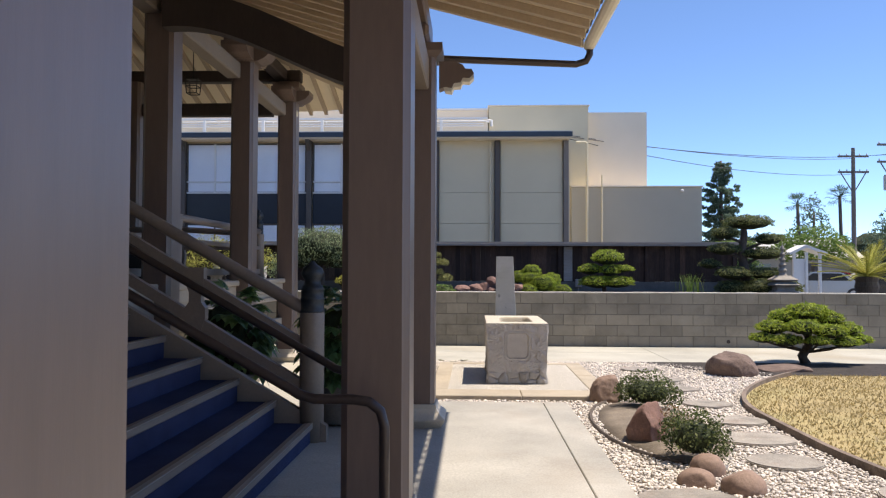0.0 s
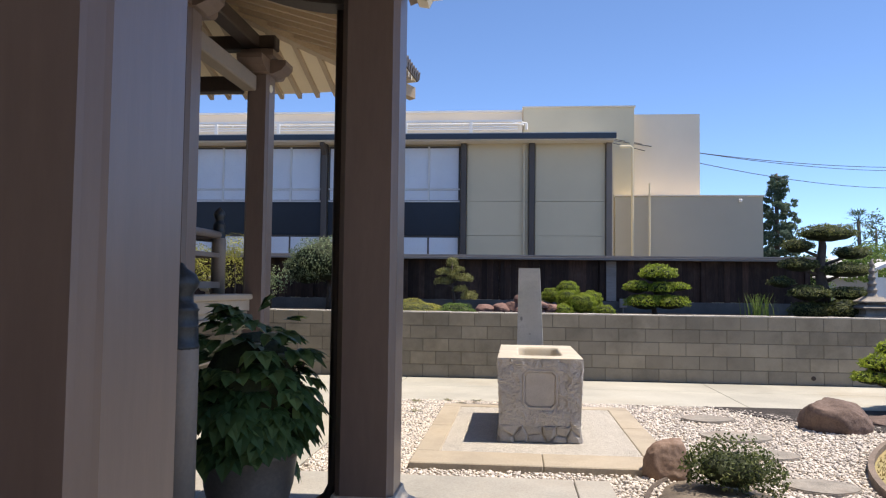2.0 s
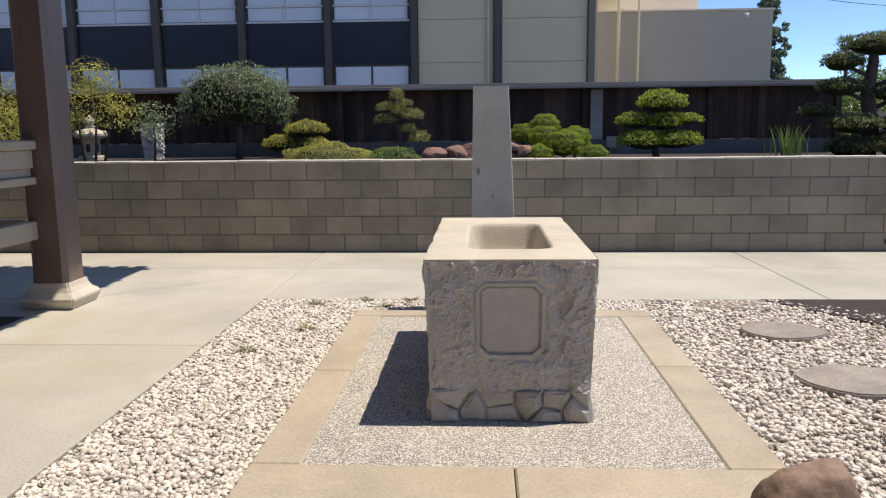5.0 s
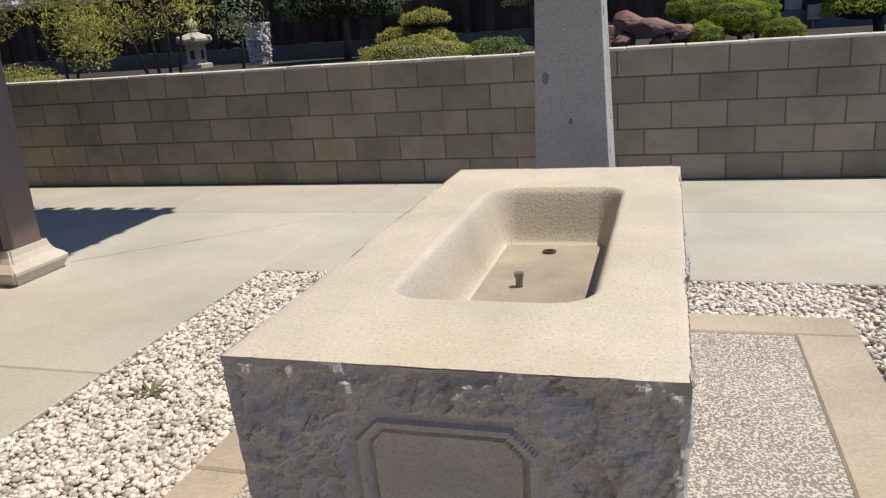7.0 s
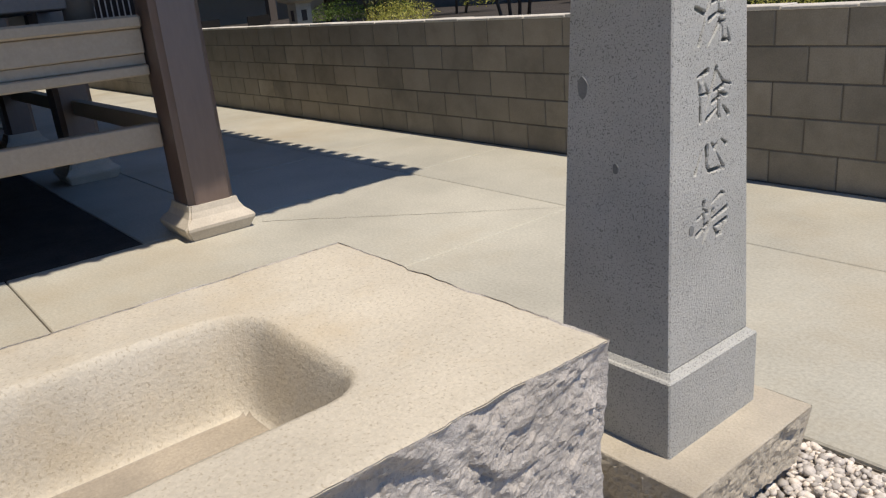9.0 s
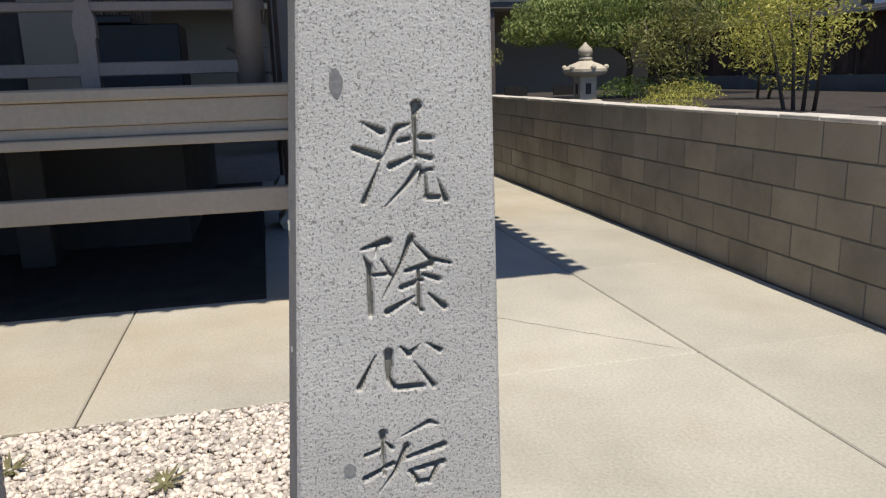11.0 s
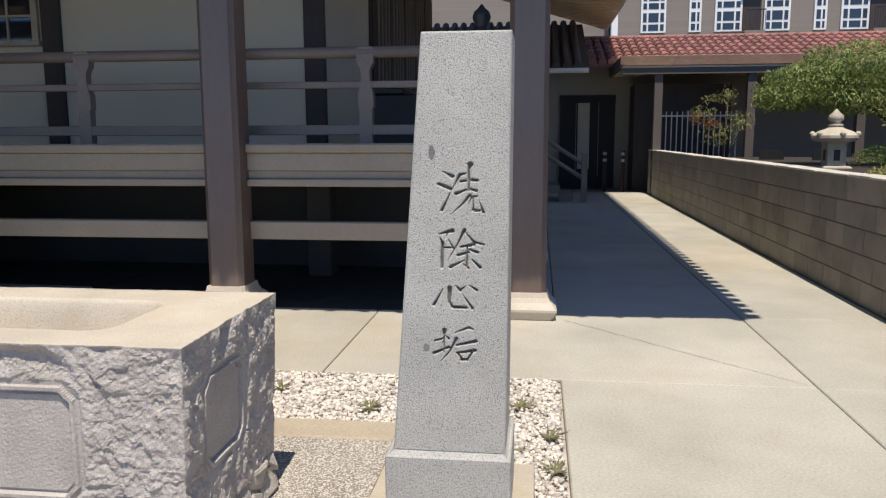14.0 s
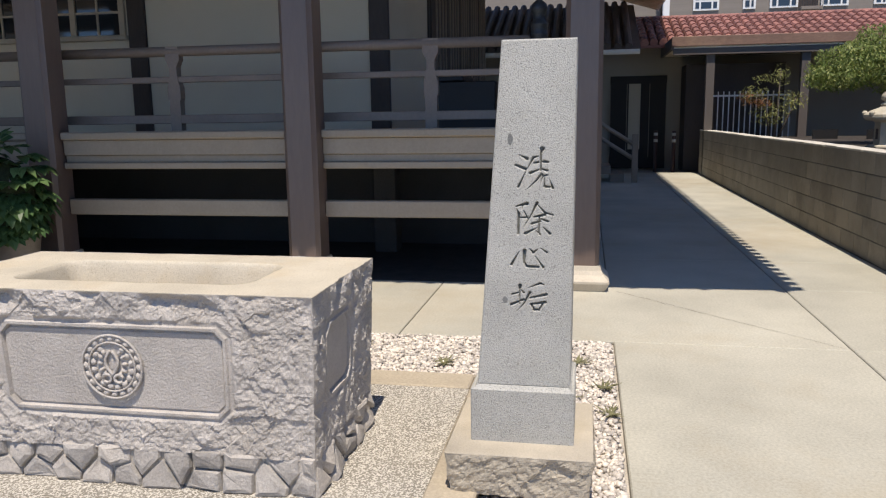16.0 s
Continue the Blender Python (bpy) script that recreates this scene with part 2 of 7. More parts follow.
# ---- ground and paving ----
ground = part("ground", bx(-400, 400, -400, 400, -0.5, -0.03), mat("far_ground", (0.22, 0.21, 0.19), 0.95, 0.12, 0.4, 8, 0.1))
tagged(ground, "dull grey asphalt ground reaching the horizon", "ground", kind="structure")


def slab(parent, x0, x1, y0, y1, material, top=0.0, slope=0.0, thick=0.12):
    """One concrete bay; slope lifts it towards the south."""
    g = 0.0035
    bm = bx(x0 + g, x1 - g, y0 + g, y1 - g, top - thick, top, bevel=0.006)
    for v in bm.verts:
        v.co.z += slope * (y1 - v.co.y)
    return part("slab", bm, material, parent)


GX, GY, JY = -1.53, 2.715, 4.10
walk_n = tagged(part("pavement", bx(-16.3, 14, GY, 5.15, -0.14, -0.015), MORTAR), "pale concrete walk along the block wall with tooled joints", "pavement", kind="structure")
for xs in ((-16.3, -13.2), (-13.2, -10.2), (-10.2, -7.3), (-7.3, -4.4), (-4.4, -3.16), (-3.16, GX), (GX, 3.0), (3.0, 7.4), (7.4, 14)):
    if xs[1] != GX:
        slab(walk_n, xs[0], xs[1], GY, JY, CONCRETE)
    slab(walk_n, xs[0], xs[1], JY, 5.15, CONCRETE)
walk_w = tagged(part("pavement", bx(-9, GX, -1.35, GY, -0.14, -0.015), MORTAR), "pale concrete apron beside the veranda, rust-stained", "pavement", kind="structure")
for xs, ys in (((-3.16, GX), (1.34, JY)), ((-3.16, GX), (-1.34, 1.34)), ((-9, -3.16), (2.1, GY))):
    slab(walk_w, *xs, *ys, CONCRETE)
# the earth's dark colour carries part of the veranda's shade
tagged(part("bare_earth", bx(-9, -3.16, -1.34, 2.1, -0.1, -0.006), MULCH), "bare earth under the veranda, darkened to stand for its shade", "earth", kind="structure")
walk_p = tagged(part("pavement", bx(-9, 0.83, -16, -1.35, -0.14, -0.02), MORTAR), "concrete porch walk in broad bays, partly shaded", "pavement", kind="structure")
for xs in ((-9, -3.6), (-3.6, -1.9), (-1.9, 0.58), (0.58, 0.84)):
    slab(walk_p, *xs, -16, -5.0, PORCH_CONCRETE, 0.045 + 0.0438, 0.012)
    if xs[0] > -4:
        slab(walk_p, *xs, -5.0, -1.35, PORCH_CONCRETE, 0.045, 0.012)
tagged(part("bare_earth", bx(-9, -3.6, -5.0, -1.35, -0.1, -0.004), MULCH), "bare earth under the veranda, darkened to stand for its shade", "earth", kind="structure")

rc = random.Random(12)
for a, b, n in (((-2.95, 2.78), (-1.56, 4.06), 40),):
    bm = bmesh.new()
    path = [(a[0] + (b[0] - a[0]) * k / n + rc.uniform(-0.008, 0.008), a[1] + (b[1] - a[1]) * k / n + rc.uniform(-0.008, 0.008)) for k in range(n + 1)]
    nx, ny = -(b[1] - a[1]), b[0] - a[0]
    ln = math.hypot(nx, ny)
    wd = [rc.uniform(0.0015, 0.0035) * (1 - 0.6 * k / n) for k in range(n + 1)]
    rows = [[bm.verts.new((x + nx / ln * w * q, y + ny / ln * w * q, 0.0012)) for q in (-1, 1)] for (x, y), w in zip(path, wd)]
    for p, q in zip(rows, rows[1:]):
        bm.faces.new((p[0], p[1], q[1], q[0]))
    part("crack", bm, MORTAR, walk_n, "fine dark hairline crack")
gravel_bed = tagged(part("gravel_bed", bx(GX, 14, -16, GY, -0.12, -0.022), UNDER), "pale grit bed under white pebbles", "gravel", kind="structure")

# ---- concrete pad under the trough ----
pad = thing("pad", (0.39, 0.6, 0), "tan concrete border framing pebbled exposed aggregate", "pad", kind="structure")
PX0, PX1, PY0, PY1 = -0.667 - 0.39, 1.445 - 0.39, -0.95 - 0.6, 2.16 - 0.6
IX0, IX1, IY0, IY1 = -0.46 - 0.39, 1.215 - 0.39, -0.50 - 0.6, 1.97 - 0.6
for seg in ((PX0, PX0 + 1.05, PY0, IY0), (PX0 + 1.055, PX1, PY0, IY0), (PX0, PX0 + 1.2, IY1, PY1), (PX0 + 1.205, PX1, IY1, PY1),
            (PX0, IX0, IY0 + 0.003, IY0 + 1.2), (PX0, IX0, IY0 + 1.205, IY1 - 0.003), (IX1, PX1, IY0 + 0.003, IY0 + 1.3), (IX1, PX1, IY0 + 1.305, IY1 - 0.003)):
    part("border_slab", bx(*seg, -0.1, 0.045, bevel=0.008), PAD_CONCRETE, pad)
part("aggregate_panel", bx(IX0 + 0.001, IX1 - 0.001, IY0 + 0.001, IY1 - 0.001, -0.1, 0.036), AGGREGATE, pad, "pebbled exposed aggregate")

# ---- block wall ----
WY, BW, BH = 5.15, 0.4064, 0.2032
wall_north = tagged(part("wall_north", bx(-16.05, 14, WY + 0.006, WY + 0.2, -0.1, 1.012), MORTAR), "low grey concrete block garden wall, five courses in running bond", "wall", kind="structure")
rng = random.Random(4)
near_blocks, far_v, far_f = [], [], []
for r in range(5):
    x = -16.05 - (BW / 2 if r % 2 else 0) + 0.13
    while x < 14:
        x0, x1 = max(x, -16.05), min(x + BW, 14)
        if x1 - x0 > 0.06:
            if -7.6 < x0 < 7.2 and x1 - x0 > 0.4:
                near_blocks.append((x0, r))
            else:
                i = len(far_v)
                j = 0.0045
                a, b, c, d = x0 + j, x1 - j, r * BH + j, (r + 1) * BH - j
                far_v += [(a, WY, c), (b, WY, c), (b, WY, d), (a, WY, d), (a, WY + 0.02, c), (b, WY + 0.02, c), (b, WY + 0.02, d), (a, WY + 0.02, d)]
                far_f += [[i + k for k in q] for q in ((0, 1, 2, 3), (1, 5, 6, 2), (4, 0, 3, 7), (3, 2, 6, 7), (4, 5, 1, 0))]
        x += BW
block_me = mesh_of(bx(0.0045, BW - 0.0045, 0, 0.03, 0.0045, BH - 0.0045, bevel=0.004), "block")
for x0, r in near_blocks:
    ob = part("block", block_me, CMU, wall_north)
    ob.location = (x0, WY + rng.uniform(-0.0015, 0.0015), r * BH)
CMU_FAR = mat("concrete_block_far", (0.278, 0.246, 0.193), 0.9, 0.1, 2.2, 120, 0.35, 160, stain=(0.135, 0.12, 0.09), stain_amt=0.6, island=0.09)
tagged(part("far_blocks", raw("far_blocks", far_v, far_f), CMU_FAR, wall_north), kind="stuff")
bm = bmesh.new()
x = -16.05
while x < 14:
    w = rng.uniform(0.35, 0.45)
    box(bm, x + 0.004, min(x + w, 14) - 0.004, WY - rng.uniform(0.001, 0.007), WY + 0.2, 1.011, 1.029 + rng.uniform(0, 0.008), bevel=0.004)
    x += w
part("wall_cap", bm, CAP_MORTAR, wall_north, "thin pale mortar cap")
part("weep_hole", lathe(bmesh.new(), ((0.034, 0), (0.034, 0.006), (0.02, 0.007)), 14), DARK_TIMBER, wall_north, "dark round weep hole").matrix_local = pose(4.65, WY - 0.003, 0.11, 90)
part("wall_end", bx(-16.06, -16.0, WY + 0.004, WY + 0.21, 0, 1.01), CMU, wall_north)


# ---- stone water trough ----
def sd_box(u, v, cu, cv, hu, hv, r=0.0, notch=0.0):
    """Distance to a rounded or corner-cut rectangle; negative inside."""
    dx, dy = abs(u - cu) - hu + r, abs(v - cv) - hv + r
    d = math.hypot(max(dx, 0), max(dy, 0)) + min(max(dx, dy), 0) - r
    if notch:
        d = max(d, (abs(u - cu) - hu + abs(v - cv) - hv + notch) * 0.7071)
    return d


def rock_relief(p, amp):
    """Split-stone relief: broad swells, tilted flakes and fine grain."""
    w = p + Vector((noise.noise(p * 7), noise.noise(p * 7 + Vector((5, 1, 2))), noise.noise(p * 7 + Vector((9, 4, 7))))) * 0.05
    h = noise.noise(p * 4.0) * 0.7 + (0.4 - abs(noise.noise(w * 11))) * 0.8
    for scale, k in ((6.5, 0.36), (15.0, 0.24), (31.0, 0.12)):
        q = w * scale
        c = noise.voronoi(q)[1][0]
        g = Vector((noise.cell(c * 3.1 + Vector((7, 0, 0))), noise.cell(c * 3.1 + Vector((0, 7, 0))), noise.cell(c * 3.1 + Vector((0, 0, 7))))) - Vector((0.5, 0.5, 0.5))
        h += k * ((q - c).dot(g) * 1.5 + g.x * 0.3)
    h += noise.noise(p * 38) * 0.36 + noise.noise(p * 85) * 0.28
    return amp * h


def chip(p):
    """How far a worn edge is knocked back at a point of it."""
    return 0.002 + 0.009 * max(0.0, noise.noise(p * 10) + 0.5 * noise.noise(p * 24) - 0.05) + 0.003 * max(0.0, noise.noise(p * 60))


def side_face(bm, origin, du, dv, normal, lu, lv, nu, nv, panel, amp, seed, base=None):
    """A split-stone side with a sunk, framed panel and chipped edges; base shifts it into the stone's own place."""
    origin, du, dv, normal = Vector(origin), Vector(du), Vector(dv), Vector(normal)
    lift = Vector(base or (0, 0, 0))
    rows = []
    for j in range(nv + 1):
        row = []
        for i in range(nu + 1):
            u, v = lu * i / nu, lv * j / nv
            p = origin + du * u + dv * v
            near = 0.0 if u < lu / 2 else lu
            edge = abs(u - near)
            we = max(0.0, 1 - edge / 0.035) ** 2
            wt = max(0.0, 1 - (lv - v) / 0.03) ** 2
            knock = chip(origin + du * near + dv * v + lift)
            top = chip(origin + du * u + dv * lv + lift)
            rough = rock_relief(p + Vector((seed, 0, 0)), amp) - 0.002
            if lv > 0.3:
                rough -= max(0.0, noise.noise(p * 8 + Vector((0, seed, 0)))) * max(0.0, 1 - (lv - v) / 0.13) * 0.05
            slant = 0.022 * (1 - v / lv)
            d = sd_box(u, v, *panel, r=0.0, notch=0.05)
            if d < 0.012:
                w = max(0.0, min(1.0, (0.012 - d) / 0.012))
                if d > -0.012:
                    flat = -0.012
                elif d > -0.028:
                    flat = -0.004
                elif d > -0.036:
                    flat = -0.022
                else:
                    flat = -0.016
                rough = rough * (1 - w) + flat * w
            off = rough * (1 - wt) - top * wt
            off = off * (1 - we) - knock * we - slant
            side = slant * (1 - 2 * u / lu) + (knock * we if near == 0.0 else -knock * we)
            row.append(bm.verts.new(p + normal * off + du * side))
        rows.append(row)
    for j in range(nv):
        for i in range(nu):
            bm.faces.new((rows[j][i], rows[j][i + 1], rows[j + 1][i + 1], rows[j + 1][i]))


TX, TY, TW, TL, TZ0, TZ1 = 0.0, -0.03, 0.772, 1.648, 0.175, 0.787
trough = thing("water_trough", (TX + TW / 2, TY + TL / 2, 0.036), "rough-hewn grey granite water trough with carved panels, empty basin", "stone trough")
ox, oy, oz = -TW / 2, -TL / 2, -0.036
bm = bmesh.new()
hgt = TZ1 - TZ0
side_face(bm, (ox, oy, oz + TZ0), (1, 0, 0), (0, 0, 1), (0, -1, 0), TW, hgt, 150, 120, (0.385, 0.335, 0.168, 0.185), 0.0145, 3.1)
side_face(bm, (ox + TW, oy, oz + TZ0), (0, 1, 0), (0, 0, 1), (1, 0, 0), TL, hgt, 320, 120, (0.85, 0.315, 0.48, 0.185), 0.011, 7.7)
side_face(bm, (ox + TW, oy + TL, oz + TZ0), (-1, 0, 0), (0, 0, 1), (0, 1, 0), TW, hgt, 150, 120, (0.31, 0.325, 0.17, 0.16), 0.011, 12.3)
side_face(bm, (ox, oy + TL, oz + TZ0), (0, -1, 0), (0, 0, 1), (-1, 0, 0), TL, hgt, 160, 60, (0.82, 0.315, 0.48, 0.185), 0.012, 21.9)
bmesh.ops.remove_doubles(bm, verts=bm.verts[:], dist=0.0015)
part("body", bm, GRANITE_ROUGH, trough, smooth=False)
bm = bmesh.new()
nx, ny = 96, 190
grid = []
for j in range(ny + 1):
    row = []
    for i in range(nx + 1):
        u, v = TW * i / nx, TL * j / ny
        d = sd_box(u, v, 0.395, 0.82, 0.20, 0.50, r=0.075)
        t = max(0.0, min(1.0, (0.012 - d) / 0.058))
        t = t * t * (3 - 2 * t)
        e = min(u, TW - u, v, TL - v)
        z = -0.175 * t + 0.0025 * noise.noise(Vector((u * 5, v * 5, 0))) * min(1, e / 0.03)
        # the rim follows the knocked-off edges of the sides
        sx = (chip(Vector((ox if u < TW / 2 else ox + TW, oy + v, oz + TZ1))) * max(0.0, 1 - min(u, TW - u) / 0.04)) * (1 if u < TW / 2 else -1)
        sy = (chip(Vector((ox + u, oy if v < TL / 2 else oy + TL, oz + TZ1))) * max(0.0, 1 - min(v, TL - v) / 0.04)) * (1 if v < TL / 2 else -1)
        row.append(bm.verts.new((ox + u + sx, oy + v + sy, oz + TZ1 + z - 0.003 * max(0.0, 1 - e / 0.012))))
    grid.append(row)
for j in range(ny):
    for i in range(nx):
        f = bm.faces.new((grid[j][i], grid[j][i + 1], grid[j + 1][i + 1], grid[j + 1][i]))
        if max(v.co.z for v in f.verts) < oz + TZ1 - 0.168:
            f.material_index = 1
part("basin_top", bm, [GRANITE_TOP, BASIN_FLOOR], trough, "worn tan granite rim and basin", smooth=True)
part("core", bx(ox + 0.06, -ox - 0.06, oy + 0.06, -oy - 0.06, oz + 0.05, oz + TZ0 + 0.3), GRANITE_ROUGH, trough)
bm = bmesh.new()
tube(bm, ((-0.035, 0.055, oz + 0.6), (-0.035, 0.055, oz + 0.640)), 0.010, 12)
tube(bm, ((-0.035, 0.055, oz + 0.640), (-0.035, 0.055, oz + 0.652)), 0.013, 8)
part("spout", bm, SPOUT, trough, "short capped metal water pipe", smooth=False)
part("drain", lathe(bmesh.new(), ((0.016, 0), (0.021, 0.002), (0.021, 0.004), (0.013, 0.004), (0.012, 0.001)), 18, (-0.0, 0.37, oz + 0.6135)), PIPE, trough, "round metal drain hole")
# rubble footing: irregular stones fitted together and set in mortar
def clip_poly(poly, px, py, nx, ny):
    """The part of a polygon on the near side of a line."""
    out = []
    for (ax, ay), (bx_, by_) in zip(poly, poly[1:] + poly[:1]):
        da, db = (ax - px) * nx + (ay - py) * ny, (bx_ - px) * nx + (by_ - py) * ny
        if da <= 0:
            out.append((ax, ay))
        if (da < 0) != (db < 0) and da != db:
            k = da / (da - db)
            out.append((ax + (bx_ - ax) * k, ay + (by_ - ay) * k))
    return out


rng = random.Random(9)
FOOT = TZ0 - 0.036 + 0.012
part("footing_mortar", bx(ox + 0.036, -ox - 0.036, oy + 0.036, -oy - 0.036, 0, FOOT), mat("footing_mortar", (0.42, 0.385, 0.33), 0.95, 0.15, 6, 90, 0.5), trough)
ROCK_GREY = mat("rubble_stone", (0.40, 0.375, 0.345), 0.85, 0.14, 6, 110, 0.7, 70, each=0.22, speck=(260, (0.2, 0.19, 0.18), 0.4, 0.62))
for side in range(4):
    length = (TW if side % 2 == 0 else TL) - 0.05
    cols_ = int(length / 0.13)
    seeds = [((k + 0.5 + 0.5 * (row % 2) + rng.uniform(-0.3, 0.3)) / cols_ * length - length / 2, (row + 0.5 + rng.uniform(-0.22, 0.22)) * FOOT / 2) for row in range(2) for k in range(cols_)]
    for a in seeds:
        poly = [(-length / 2, 0.0), (length / 2, 0.0), (length / 2, FOOT), (-length / 2, FOOT)]
        for b in seeds:
            if b != a and poly and abs(b[0] - a[0]) < 0.4:
                dx, dy = b[0] - a[0], b[1] - a[1]
                ln = math.hypot(dx, dy)
                poly = clip_poly(poly, (a[0] + b[0]) / 2 - dx / ln * 0.004, (a[1] + b[1]) / 2 - dy / ln * 0.004, dx / ln, dy / ln)
        if len(poly) < 3:
            continue
        cx, cz = sum(q[0] for q in poly) / len(poly), sum(q[1] for q in poly) / len(poly)
        bm = bmesh.new()
        tilt_x, tilt_z = rng.uniform(-0.12, 0.12), rng.uniform(-0.1, 0.25)
        proud = rng.uniform(0.0, 0.022)
        rings = []
        for shrink, depth in ((1.0, -0.07), (1.0, -0.003), (0.9, 0.005 + proud * 0.5), (0.55, 0.009 + proud * 0.7)):
            rings.append([bm.verts.new((cx + (x - cx) * shrink, -(depth + (tilt_x * (x - cx) - tilt_z * (z - FOOT / 2)) * (depth > -0.05)) + rng.uniform(-0.003, 0.003), cz + (z - cz) * shrink)) for x, z in poly])
        for ra, rb in zip(rings, rings[1:]):
            for k in range(len(poly)):
                bm.faces.new((ra[k], ra[(k + 1) % len(poly)], rb[(k + 1) % len(poly)], rb[k]))
        bm.faces.new(rings[-1])
        ob = part("footing_stone", bm, ROCK_GREY, trough)
        ang = side * math.pi / 2
        reach = (-oy if side % 2 == 0 else -ox) - 0.03
        ob.location = (math.sin(ang) * reach, -math.cos(ang) * reach, 0)
        ob.rotation_euler = (0, 0, ang)
# carved round flower emblem on the long panel
bm = bmesh.new()
CY, CZ, CX = 0.82 - (TY + TL / 2), 0.497 + oz, -ox - 0.016


def blob(bm, y, z, ry, rz, ang, lift=0.012):
    ret = bmesh.ops.create_icosphere(bm, subdivisions=2, radius=1)
    m = Matrix.Translation((CX - 0.011, CY + y, CZ + z)) @ Matrix.Rotation(ang, 4, "X") @ Matrix.Diagonal((lift, ry, rz, 1))
    bmesh.ops.transform(bm, matrix=m, verts=ret["verts"])


for rad, th in ((0.121, 0.005), (0.094, 0.004)):
    tube(bm, [(CX - 0.002, CY + rad * math.cos(k * math.pi / 24), CZ + rad * math.sin(k * math.pi / 24)) for k in range(49)], th, 6, False)
for i in range(20):
    a = 2 * math.pi * i / 20
    blob(bm, 0.107 * math.cos(a), 0.107 * math.sin(a), 0.012, 0.016, a + 0.5, 0.014)
for i in range(16):
    a = 2 * math.pi * (i + 0.5) / 16
    if not 1.2 < a < 1.95:
        blob(bm, 0.078 * math.cos(a), 0.078 * math.sin(a), 0.013, 0.014, a, 0.014)
for i in range(5):
    a = -1.2 + 0.6 * i
    for sgn in (-1, 1):
        blob(bm, sgn * (0.022 + 0.028 * math.cos(a)), 0.012 + 0.045 * math.sin(a), 0.013, 0.008, sgn * a, 0.015)
for sgn in (-1, 1):
    tube(bm, [(CX - 0.003, CY + sgn * (0.004 + 0.022 * math.sin(k * 0.5)), CZ + 0.062 - 0.014 * k) for k in range(8)], 0.006, 8)
    tube(bm, [(CX - 0.003, CY + sgn * (0.024 + 0.018 * math.cos(k * 0.7)), CZ - 0.045 + 0.016 * math.sin(k * 0.7)) for k in range(9)], 0.006, 8)
part("emblem", bm, GRANITE_ROUGH, trough, "carved round flower-wreath emblem", smooth=True)

# ---- inscribed stele ----
stele = thing("inscribed_stele", (0.37, 2.31, 0.0), "tapered grey granite stele with four carved characters on a stepped base", "stone stele")
LO = [Vector(q) for q in ((-0.192, -0.161, 0.412), (0.136, -0.161, 0.412), (0.136, 0.178, 0.412), (-0.192, 0.178, 0.412))]
HI = [Vector(q) for q in ((-0.172, -0.077, 1.655), (0.080, -0.077, 1.655), (0.080, 0.185, 1.655), (-0.172, 0.185, 1.655))]
